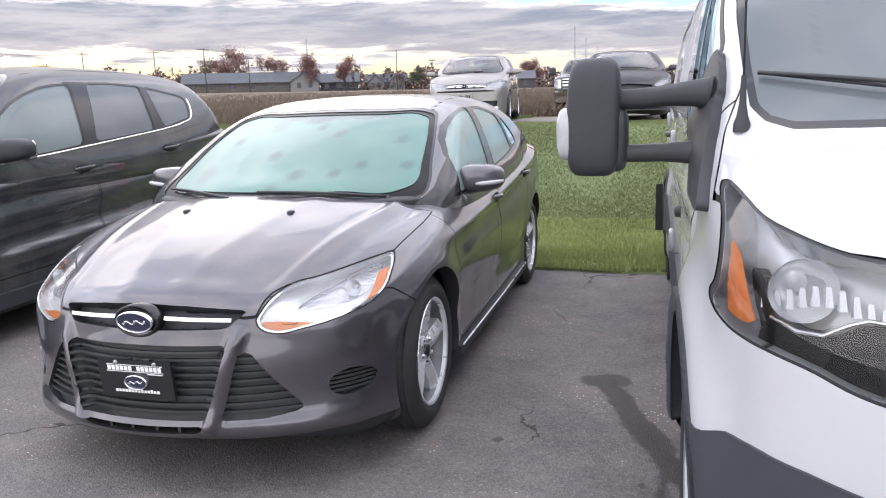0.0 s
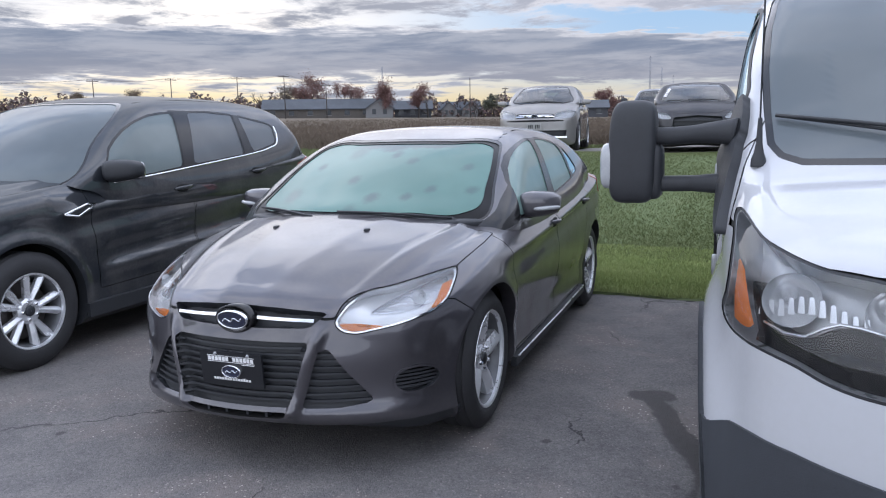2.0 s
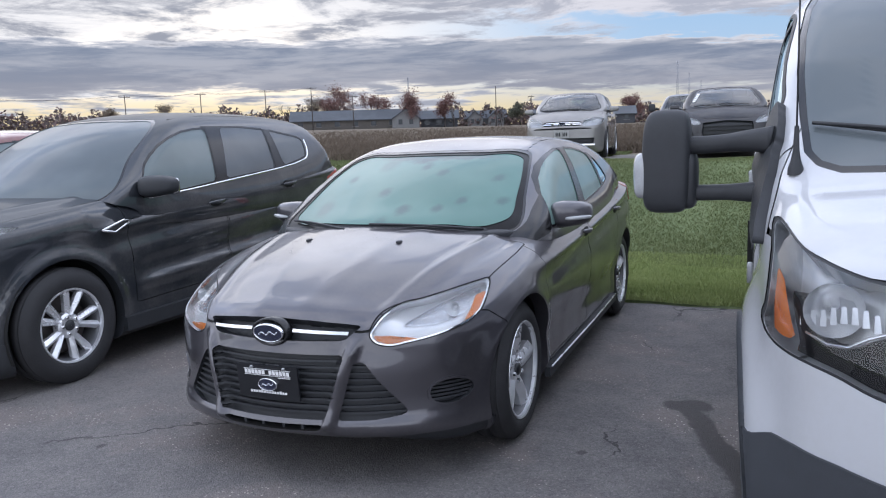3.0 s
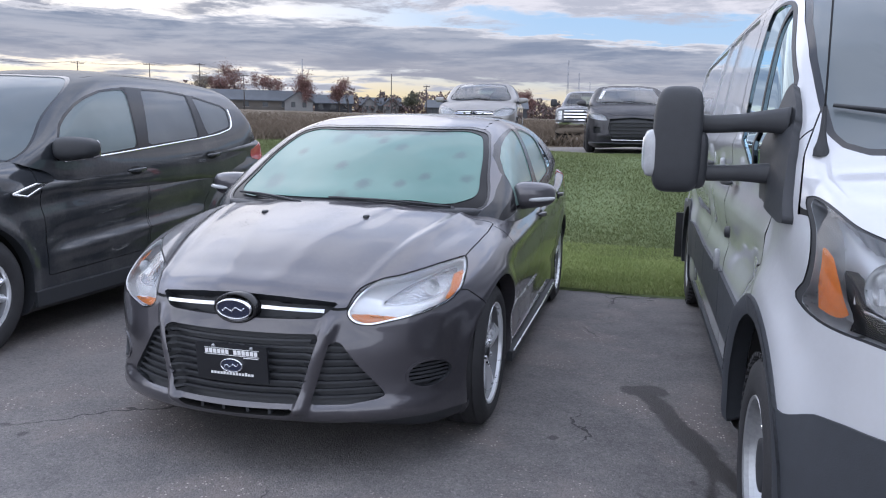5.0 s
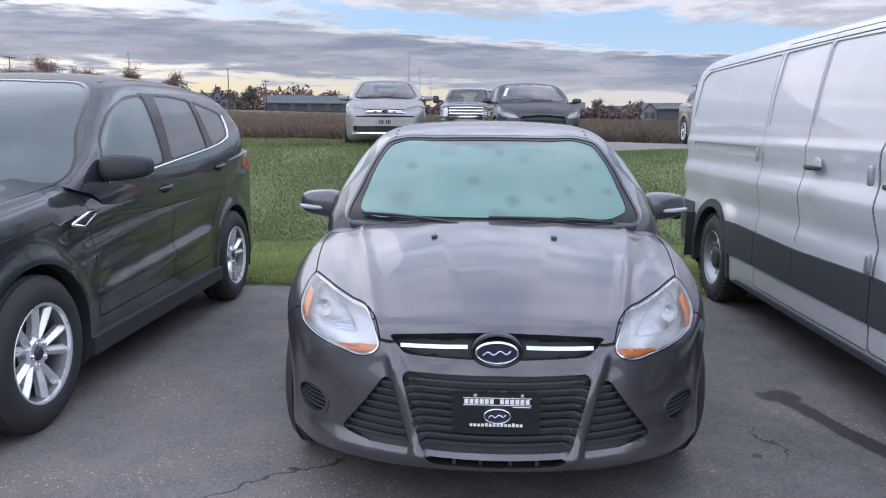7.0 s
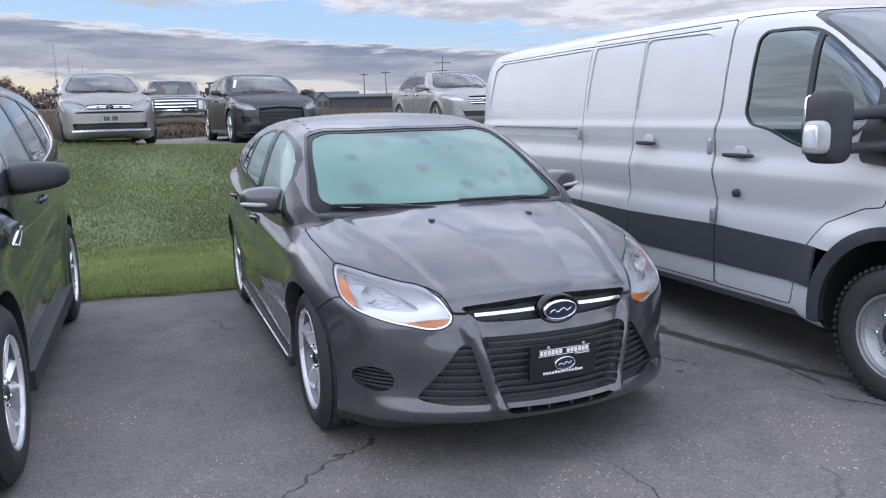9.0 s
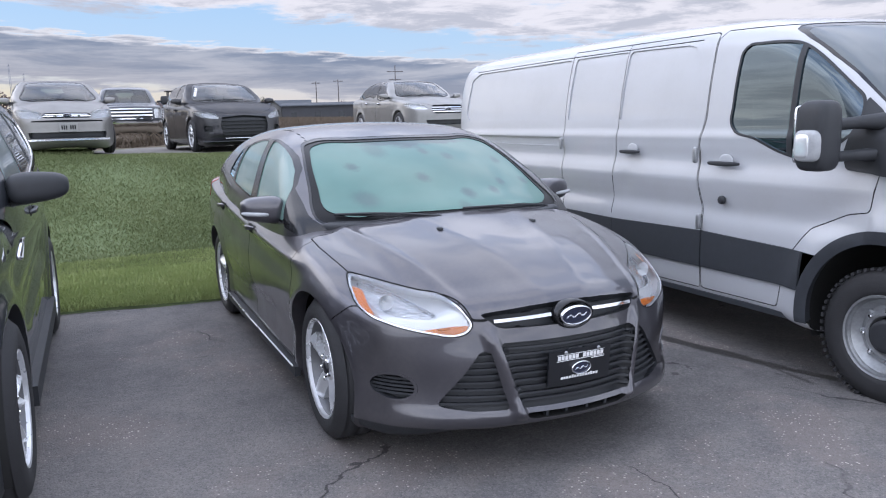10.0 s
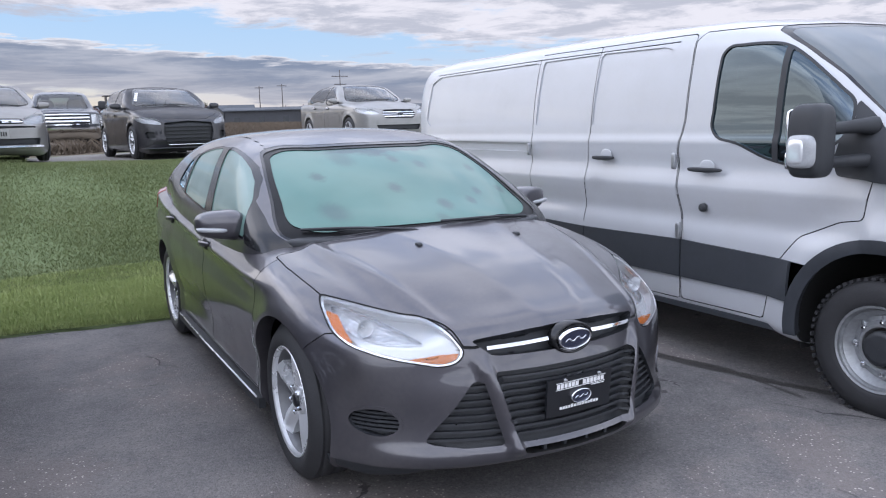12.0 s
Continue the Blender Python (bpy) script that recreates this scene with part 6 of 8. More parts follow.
def limb(pts, sizes, n=14):
    """A smooth arm along points, of rounded-oblong section with half sizes (across, upright)."""
    p = curve_through(pts, 5, False)
    t = np.linspace(0, len(sizes) - 1, len(p))
    sz = np.array(sizes, float)
    wx, wz = np.interp(t, range(len(sz)), sz[:, 0]), np.interp(t, range(len(sz)), sz[:, 1])
    ang = np.arange(n) * 2 * math.pi / n
    ca, sa = np.cos(ang), np.sin(ang)
    sq = (np.abs(ca) ** 4 + np.abs(sa) ** 4) ** 0.25
    v = []
    for i, q in enumerate(p):
        d = p[min(i + 1, len(p) - 1)] - p[max(i - 1, 0)]
        side = np.cross(d, (0, 0, 1))
        side = side / (np.linalg.norm(side) + 1e-9)
        for c, u in zip(ca / sq, sa / sq):
            v.append(q + side * wx[i] * c + np.array((0, 0, wz[i] * u)))
    f = [(i * n + k, i * n + (k + 1) % n, (i + 1) * n + (k + 1) % n, (i + 1) * n + k) for i in range(len(p) - 1) for k in range(n)]
    return np.array(v), f + [tuple(range(n))[::-1], tuple((len(p) - 1) * n + k for k in range(n))]


def build_van(m):
    root = thing("delivery_van", "white panel van with dark cladding and towing mirrors on asphalt", "van", m)
    sp = dict(
        length=5.80, start=0.0, bow=0.24, bow_high=0.10, bow_rear=0.03, crown=0.055, k1=0.14, k2=0.12,
        side=[(0.12, 0.26), (0.03, 0.36), (0.0, 0.58), (0.01, 0.80), (0.04, 0.98), (0.10, 1.09), (0.22, 1.165), (0.40, 1.225), (0.53, 1.262), (0.62, 1.31), (0.85, 1.475), (1.08, 1.66), (1.30, 1.815), (1.50, 1.915), (1.80, 1.985),
              (2.4, 2.03), (3.4, 2.06), (4.6, 2.06), (5.4, 2.045), (5.62, 2.00), (5.70, 1.88), (5.75, 1.2), (5.78, 0.6), (5.74, 0.42), (5.6, 0.33), (3.6, 0.26), (1.6, 0.26)],
        plan=[(0, -0.02), (0.35, 0.0), (0.62, 0.06), (0.80, 0.135), (0.905, 0.235), (0.962, 0.37), (0.992, 0.58), (1.01, 0.9), (1.02, 1.4), (1.025, 2.2), (1.025, 4.4), (1.02, 5.2), (0.985, 5.62), (0.90, 5.76), (0.5, 5.79), (0, 5.79)],
        sect=[(0, 0.19), (0.94, 0.20), (1.000, 0.235), (1.018, 0.36), (1.026, 0.60), (1.026, 0.85), (1.024, 1.05), (1.008, 1.25), (0.975, 1.48), (0.925, 1.72), (0.885, 1.87), (0.83, 1.965), (0.70, 2.035), (0.4, 2.07), (0, 2.08)])
    inside = warp_fn(sp)
    S = shell(inside, (0, 2.9, 1.05), (0.5, 2.35, 0.35), (1.5, 3.5, 1.4), (30, 200, 104))
    x, y, z = S.v.T.copy()
    sidef = (x > 0.7) & (y > 0.9)
    # pressed shoulder crease and swage low on the doors
    step = lambda q: q * q * (3 - 2 * q)
    S.v[:, 0] -= np.where(sidef, 0.007 * step(np.clip((z - 1.285) / 0.035, 0, 1)), 0)
    S.v[:, 0] += np.where(sidef, 0.004 * np.exp(-((z - 1.265) / 0.02) ** 2) - 0.012 * np.exp(-((z - 1.13) / 0.07) ** 2), 0)
    S.v[:, 0] += np.where(sidef, 0.012 * np.clip(1 - np.abs(z - 1.0) / 0.09, 0, 1) - 0.020 * np.exp(-((z - 0.82) / 0.07) ** 2), 0)
    # a shallow dent in the sliding door
    S.v[:, 0] -= np.where(x > 0.7, 0.012 * np.exp(-((y - 2.86) / 0.09) ** 2 - ((z - 0.93) / 0.07) ** 2), 0)
    R, Ra, wx, axles = 0.33, 0.425, 1.005, (0.83, 4.58)
    for wy in axles:
        r = np.hypot(S.v[:, 1] - wy, S.v[:, 2] - R)
        on = S.v[:, 0] > 0.7
        S.v[:, 0] += np.where(on, (0.046 if wy < 2 else 0.022) * np.exp(-((r - Ra - 0.06) / 0.11) ** 2), 0)
    for wy in axles:
        flare, S = S.cut(lambda v: np.hypot(v[:, 1] - wy, v[:, 2] - R) - Ra - 0.062, lambda c: (c[:, 0] > 0.6) & (c[:, 2] > 0.26))
        hole, flare = flare.cut(lambda v: np.hypot(v[:, 1] - wy, v[:, 2] - R) - Ra)
        out = flare.moved(-0.014)
        put_pair("wheel_arch_trim", join(out.with_wall(flare), Skin(*wall_only(out, flare.moved(0.05)))), CLADDING, root)
        _, S = S.cut(lambda v: np.hypot(v[:, 1] - wy, v[:, 2] - R) - Ra, lambda c: c[:, 0] > 0.45)
        v, f = lathe([(0.45, 0.02), (0.45, Ra + 0.02), (wx - 0.03, Ra + 0.02)], 36)
        keep = [q for q in f if np.mean([v[i][2] for i in q]) > -0.12]
        put_pair("wheel_well", Skin(v + np.array((0, wy, R)), [q[::-1] for q in keep]), SEAM, root)
    nose = lambda c: c[:, 1] < 0.95
    # headlight: long dark-edged lens with fluted bowl, dark crescent and amber side
    head = [(0.966, 0.880), (0.962, 0.94), (0.957, 0.99), (0.950, 1.07), (0.940, 1.145), (0.885, 1.092), (0.825, 1.066), (0.765, 1.050), (0.66, 1.040), (0.56, 1.015), (0.49, 0.965), (0.50, 0.880), (0.58, 0.830),
            (0.70, 0.820), (0.76, 0.830), (0.82, 0.850), (0.88, 0.860), (0.945, 0.866)]
    rim_piece, S = S.region(head, "xz", nose, 0.007, False)
    piece, rim_piece = rim_piece.region(head, "xz", None, 0, False)
    put_pair("headlight_rim", rim_piece.moved(0.003), BLACK_PLASTIC, root)
    back = piece.moved(0.075)
    units = put_pair("headlight", join(back, Skin(*wall_only(back, piece))), LAMP_GREY, root, "large clear headlight with fluted bowl and amber edge")
    amber, front = piece.region([(0.950, 1.045), (0.936, 1.02), (0.930, 0.98), (0.920, 0.93), (0.908, 0.888), (0.934, 0.882), (0.956, 0.888), (0.958, 0.95)], "xz")
    put_pair("amber_reflector", amber.moved(0.012), AMBER, units)
    low, front = front.region([(0.928, 1.015), (0.920, 0.935), (0.907, 0.888), (0.93, 0.80), (0.3, 0.80), (0.3, 0.93), (0.66, 0.938), (0.70, 0.946), (0.737, 0.946), (0.765, 0.932), (0.80, 0.906), (0.84, 0.902), (0.87, 0.912), (0.893, 0.935), (0.908, 0.975)], "xz")
    put_pair("lamp_bezel", low.moved(0.022).with_wall(low.moved(0.06)), FRIT, units)
    put_pair("lens", piece.moved(0.001), CLEAR_LENS, units)
    for s, u in zip((1, -1), units):
        for bx, bz, br in ((0.825, 0.972, 0.064), (0.640, 0.975, 0.055)):
            v, f = lathe([(0.0, br), (0.006, br * 0.96), (0.035, br * 0.72), (0.055, br * 0.34), (0.040, br * 0.25), (0.032, 0.002)], 24, "y")
            ob_of("reflector_bowl", v + np.array((s * bx, front_y(inside, bx, bz) + 0.034, bz)), f, REFLECTOR, u)
        # shallow flutes round the lower half of the bowl
        for k in range(11):
            bx = 0.885 - 0.020 * k
            lo = 0.922 + 0.026 * (0.5 - 0.5 * math.cos(2 * math.pi * k / 10))
            by = front_y(inside, bx, lo + 0.02) + 0.040
            v, f = bar((s * bx, by, lo), (s * bx, by + 0.008, lo + 0.036), 0.014, 0.012, up=(0, 1, 0), w2=0.009, h2=0.006)
            ob_of("lamp_flute", v, f, REFLECTOR, u, smooth=False)
        line = [(s * bx, front_y(inside, bx, bz) + 0.018, bz) for bx, bz in ((0.880, 0.917), (0.84, 0.903), (0.80, 0.907), (0.765, 0.933), (0.737, 0.947), (0.70, 0.947), (0.62, 0.935))]
        v, f = tube(line, 0.004, 6)
        ob_of("lamp_trim", v, f, CHROME, u)
    bump_pts = [(-0.3, 0.0), (1.4, 0.0), (1.4, 0.60), (1.0, 0.605), (0.95, 0.640), (0.90, 0.654), (0.82, 0.656), (0.70, 0.645), (0.6, 0.636), (-0.3, 0.62)]
    bumper, S = S.region(bump_pts, "xz", lambda c: (c[:, 1] < 0.62))
    put("front_bumper", bumper.moved(-0.006).with_wall(bumper), CLADDING, root)
    gr, S = S.region([(-0.3, 0.72), (0.38, 0.72), (0.43, 0.80), (0.43, 1.0), (0.38, 1.04), (-0.3, 1.05)], "xz", nose)
    grille(root, gr, "grille", BLACK_PLASTIC, 0.06, (0.78, 0.87, 0.96), 0.03, "", False, BLACK_PLASTIC)
    # windscreen with black border
    ws = [(-0.3, 1.285), (0.45, 1.268), (0.78, 1.262), (0.836, 1.280), (0.866, 1.315), (0.876, 1.42), (0.882, 1.56), (0.872, 1.70), (0.848, 1.81), (0.82, 1.865), (0.77, 1.890), (0.68, 1.903), (0.35, 1.918), (-0.3, 1.922)]
    band, S = S.region(ws, "xz", lambda c: (c[:, 1] < 2.0) & (c[:, 2] > 1.15), 0.004)
    pane, band = band.region(ws, "xz", None, -0.016)
    u = put("windscreen", pane.moved(0.004), VAN_SCREEN, root)
    put("windscreen_border", band.moved(0.003), GLOSS_BLACK, u)
    # bonnet
    inner, seam, S = panel(S, [(-0.2, 0.09), (0.44, 0.15), (0.66, 0.185), (0.86, 0.27), (0.935, 0.42), (0.965, 0.62), (0.93, 0.80), (0.85, 0.95), (0.6, 0.90), (0.3, 0.85), (-0.2, 0.85)], "xy", lambda c: (c[:, 2] > 1.0) & (c[:, 1] < 1.1) & (c[:, 2] < 1.4))
    put("bonnet", inner, WHITE_PAINT, root)
    put_pair("shut_line", seam, SEAM, root)
    out = lambda c: c[:, 0] > 0.6
    # foot of the towing mirror on the door's front corner
    foot = [(1.04, 1.470), (0.96, 1.40), (0.88, 1.315), (0.80, 1.225), (0.70, 1.130), (0.62, 1.066), (0.68, 1.062), (0.85, 1.082), (1.08, 1.105), (1.10, 1.19), (1.06, 1.30), (1.02, 1.38)]
    base, S = S.region(foot, "yz", lambda c: c[:, 0] > 0.8)
    mirror_base = put_pair("mirror_base", base.moved(-0.030).with_wall(base), BLACK_PLASTIC, root)
    # door glass first, then the doors
    win = [(1.866, 1.320), (1.885, 1.345), (1.886, 1.45), (1.884, 1.57), (1.880, 1.70), (1.872, 1.765), (1.838, 1.797), (1.75, 1.802), (1.64, 1.80), (1.49, 1.780), (1.345, 1.700), (1.24, 1.622), (1.13, 1.532), (1.06, 1.465), (1.06, 1.33), (1.18, 1.228), (1.38, 1.165), (1.50, 1.19), (1.70, 1.27)]
    band, S = S.region(win, "yz", out, 0.014, False)
    pane, band = band.region(win, "yz", None, 0.0, False)
    front_pane, rear_pane = pane.cut(lambda v: v[:, 1] - 1.435)
    bar_piece, rear_pane = rear_pane.cut(lambda v: v[:, 1] - 1.47)
    pair = put_pair("door_window", rear_pane.moved(0.006).with_wall(rear_pane), DARK_GLASS, root)
    put_pair("quarter_light", front_pane.moved(0.006).with_wall(front_pane), DARK_GLASS, root)
    put_pair("window_seal", band.moved(-0.002), BLACK_PLASTIC, root)
    put_pair("window_divider", bar_piece.moved(-0.003).with_wall(bar_piece), BLACK_PLASTIC, root)
    # cladding strip along the flank, in lengths
    strip = [(1.20, 0.436), (2.1, 0.443), (4.20, 0.452), (4.20, 0.690), (3.0, 0.664), (2.1, 0.676), (1.20, 0.646)]
    whole, S = S.region(strip, "yz", out)
    for a, b in ((1.3, 2.075), (2.085, 2.995), (3.003, 3.645), (3.655, 4.3)):
        q, whole = whole.cut(lambda v: np.maximum(a - v[:, 1], v[:, 1] - b))
        if q.f:
            o = q.moved(-0.016)
            put_pair("side_cladding", o.with_wall(q), CLADDING, root)
    rear_strip, S = S.region([(5.08, 0.375), (5.9, 0.375), (5.9, 0.74), (5.15, 0.74)], "yz", lambda c: c[:, 1] > 5.0)
    put("rear_bumper", rear_strip.moved(-0.012).with_wall(rear_strip), CLADDING, root)
    # pressed panels of the load side
    for pts in ([(2.28, 1.39), (2.25, 1.44), (2.24, 1.78), (2.28, 1.835), (2.36, 1.855), (2.955, 1.868), (2.965, 1.38)], [(2.985, 1.38), (2.975, 1.868), (3.625, 1.868), (3.635, 1.39)],
                [(3.70, 1.40), (3.69, 1.866), (5.28, 1.86), (5.42, 1.80), (5.46, 1.46), (5.38, 1.40)]):
        q, S = S.region(pts, "yz", out)
        put_pair("pressed_panel", q.moved(0.011).with_wall(q), WHITE_PAINT, root)
    rail, S = S.region([(3.69, 1.185), (5.30, 1.195), (5.30, 1.265), (3.69, 1.252)], "yz", out)
    put_pair("slide_rail", rail.moved(0.016).with_wall(rail), WHITE_PAINT, root)
    # seam down the middle of the sliding door, drip groove over the panels
    crease, S = thin_line(S, lambda v: v[:, 1] - 2.972 - 0.045 * np.clip((1.34 - v[:, 2]) / 0.62, 0, 1), 0.0035, lambda c: (c[:, 0] > 0.6) & (np.abs(c[:, 1] - 2.99) < 0.15) & (c[:, 2] > 0.70) & (c[:, 2] < 1.91))
    put_pair("door_crease", crease.moved(0.006), SEAM, root)
    groove, S = thin_line(S, lambda v: v[:, 2] - 1.886 + 0.006 * np.abs(v[:, 1] - 3.9), 0.0035, lambda c: (c[:, 0] > 0.6) & (c[:, 1] > 2.25) & (c[:, 1] < 5.35) & (c[:, 2] > 1.80))
    put_pair("drip_groove", groove.moved(0.006), SEAM, root)
    objs = {}
    for nm, pts in (("front_door", [(0.93, 0.9), (0.90, 1.15), (0.84, 1.40), (1.04, 1.66), (1.30, 1.835), (1.52, 1.90), (2.06, 1.915), (2.10, 1.87), (2.095, 1.70), (2.095, 1.40), (2.135, 1.22), (2.12, 1.0), (2.085, 0.72), (2.085, 0.30), (1.48, 0.30), (1.42, 0.60), (1.28, 0.78), (1.05, 0.88)]),
                    ("sliding_door", [(2.095, 0.30), (2.095, 0.72), (2.13, 1.0), (2.145, 1.22), (2.105, 1.40), (2.105, 1.70), (2.11, 1.895), (2.13, 1.912), (3.675, 1.922), (3.665, 1.30), (3.65, 0.30)])):
        inner, seam, S = panel(S, pts, "yz", out, 0.006)
        objs[nm] = put_pair(nm, inner, WHITE_PAINT, root)
        put_pair("shut_line", seam, SEAM, root)
    put("body_shell", S, WHITE_PAINT, root)
    handle_pair(objs["front_door"], 1.018, 1.90, 1.110, 0.26, BLACK_PLASTIC, 0.0, False)
    handle_pair(objs["sliding_door"], 1.018, 2.79, 1.160, 0.22, BLACK_PLASTIC, 0.0, False)
    for s, a, b in ((1, objs["front_door"][0], objs["sliding_door"][0]), (-1, objs["front_door"][1], objs["sliding_door"][1])):
        for hy, hz, par in ((1.89, 1.127, a), (2.77, 1.178, b)):
            v, f = pillow((s * 1.006, hy, hz), (0.004, 0.055, 0.040), 2.2, 8)
            ob_of("handle_cup", v, f, WHITE_PAINT, par)
        v, f = lathe([(0.014, 0.001), (0.014, 0.012), (0.010, 0.024), (-0.01, 0.026)], 20)
        ob_of("door_lock", v * np.array((s, 1, 1)) + np.array((s * 1.006, 1.915, 0.885)), f if s > 0 else [q[::-1] for q in f], BLACK_PLASTIC, a)
        for hz in (0.735, 1.155):
            v, f = pillow((s * 1.026, 2.085 + (hz > 1) * 0.045, hz), (0.013, 0.016, 0.050), 5, 5)
            ob_of("hinge", v, f, STEEL, a)
        v, f = pillow((s * 1.020, 3.655, 1.205), (0.012, 0.014, 0.046), 5, 5)
        ob_of("hinge", v, f, STEEL, b)
        # towing mirror: tall head, two arms, plate on the door corner
        hx, hy = 1.280, 1.030
        v, f = pillow((s * hx, hy, 1.290), (0.078, 0.085, 0.172), 5, 10, None, lambda p: np.stack([p[:, 0] - s * 0.12 * np.clip(p[:, 2], 0, 1) ** 2 * (p[:, 0] * s > 0), p[:, 1], p[:, 2]], 1))
        mir = ob_of("towing_mirror", v, f, BLACK_PLASTIC, root, "tall black towing mirror on two arms")
        for za, zb, hh in ((1.342, 1.352, 0.029), (1.184, 1.190, 0.026)):
            v, f = limb([(s * (hx - 0.03), hy, za), (s * 1.16, hy - 0.01, za), (s * 1.08, hy - 0.03, (za + zb) / 2), (s * 1.0, 0.955, zb), (s * 0.95, 0.94, zb)], [(0.034, hh), (0.034, hh), (0.036, hh), (0.044, hh * 1.25), (0.050, hh * 1.5)])
            ob_of("mirror_arm", v, f, BLACK_PLASTIC, mir)
        v, f = pillow((s * (hx - 0.045), hy + 0.01, 1.225), (0.055, 0.070, 0.095), 5, 8)
        ob_of("mirror_knuckle", v, f, BLACK_PLASTIC, mir)
        v, f = pillow((s * (hx + 0.070), hy - 0.004, 1.244), (0.036, 0.070, 0.078), 4, 8)
        lens = ob_of("indicator", v, f, FROSTED_LENS, mir, "clear side lamp")
        v, f = pillow((s * (hx + 0.096), hy + 0.008, 1.244), (0.014, 0.044, 0.058), 4, 6)
        ob_of("lens_core", v, f, REFLECTOR, lens)
        for zz, hh in ((1.345, 0.095), (1.20, 0.045)):
            v, f = pillow((s * hx, hy + 0.085, zz), (0.066, 0.008, hh), 6, 5)
            ob_of("mirror_glass", v, f, CHROME, mir)
        # step board
        v, f = bar((s * 0.950, 1.30, 0.262), (s * 0.950, 4.18, 0.262), 0.09, 0.030)
        ob_of("side_step", v, f, CLADDING, root, smooth=False)
        v, f = bar((s * 0.985, 5.06, 0.66), (s * 0.985, 5.08, 0.28), 0.20, 0.012, up=(0, 1, 0))
        ob_of("mud_flap", v, f, RUBBER, root, smooth=False)
        v, f = pillow((s * 0.99, 5.80, 0.55), (0.05, 0.06, 0.04), 3, 6)
        ob_of("bumper_end", v, f, BLACK_PLASTIC, root)
    # aerial at the foot of the pillar, on the side by the saloon
    v, f = merged(lathe([(-0.01, 0.022), (0.01, 0.021), (0.03, 0.014), (0.06, 0.009), (0.13, 0.006)], 14, "z"), tube([(0, 0, 0.12), (0.0, 0.06, 0.85)], 0.003, 6))
    ob_of("aerial", v + np.array((-0.893, 0.765, 1.262)), f, BLACK_PLASTIC, root)
    wipers(root, [], None, [((-0.12, 1.272), (-0.846, 1.394)), ((0.80, 1.285), (0.25, 1.33))], inside)
    v, f = pillow((0, 0.60, 1.235), (0.76, 0.08, 0.02), 5, 8)
    v[:, 1] += 0.26 * v[:, 0] ** 2
    ob_of("cowl", v, f, BLACK_PLASTIC, root)
    v, f = pillow((0, 1.05, 1.10), (0.85, 0.35, 0.12), 4, 8)
    ob_of("dashboard", v, f, TRIM_GREY, root)
    seats(root, (-0.55, 0.55), 1.75, 0.85)
    v, f = bar((0, 2.15, 0.4), (0, 2.15, 1.84), 1.5, 0.03, up=(0, 1, 0))
    ob_of("bulkhead", v, f, TRIM_GREY, root, smooth=False)
    v, f = pillow((0, 2.9, 0.36), (0.80, 2.3, 0.06), 6, 6)
    ob_of("floor_pan", v, f, SEAM, root)
    # the body was drawn with a short nose: stretch it ahead of the doors
    for o in root.children_recursive:
        co = np.empty(len(o.data.vertices) * 3)
        o.data.vertices.foreach_get("co", co)
        co = co.reshape(-1, 3)
        t = np.clip(co[:, 1] / 0.30, 0, 1)
        co[:, 1] += 0.19 * t
        o.data.vertices.foreach_set("co", co.ravel())
        o.data.update()
    for wy, drop in ((1.02, -0.075), (4.77, -0.008)):
        for s in (1, -1):
            w = add_wheel(root, "steel", s * wx, wy, 0.352, 0.235, 0.215, "steel", 0.2 + wy)
            w.location.z += drop
    return root


# ---- cars on the bank: simpler bodies from the same outlines ----


def far_front(sp):
    def front(root, S, pieces):
        nose = lambda c: c[:, 1] < 0.9
        piece, S = S.region(sp["head"], "xz", nose, 0, False)
        lamp(root, piece, "headlight", sp.get("lamp_mat", LAMP_WHITE), 0.04, [(sp["amber"], "xz")] if "amber" in sp else [], "clear headlight")
        for nm, pts, slats, mat in sp["openings"]:
            piece, S = S.region(pts, "xz", nose)
            grille(root, piece, nm, BLACK_PLASTIC, 0.05, slats, sp.get("slat_h", 0.018), "", nm == "corner_duct", mat)
        return S
    return front


def far_extras(sp):
    def extras(root, pieces):
        mirror_unit(root, sp["mirror"][0], sp["mirror"][1], sp["mirror"][2], (0.10, 0.07, 0.065), sp["mirror_mat"], 0.06)
        for nm, y, z in sp["handles"]:
            handle_pair(pieces[nm + "_objects"], sp["half"] - 0.012, y, z, 0.18, sp["handle_mat"], 0.0)
        seats(root, (-0.35, 0.35), sp["seat"][0], sp["seat"][1])
        seats(root, (-0.35, 0.35), sp["seat"][0] + 0.85, sp["seat"][1])
        v, f = pillow((0, sp["seat"][0] - 0.65, sp["seat"][1] + 0.32), (0.66, 0.25, 0.09), 4, 6)
        ob_of("dashboard", v, f, TRIM_GREY, root)
        wipers(root, sp["wipe"])
        for q in sp.get("more", ()):
            q(root)
    return extras


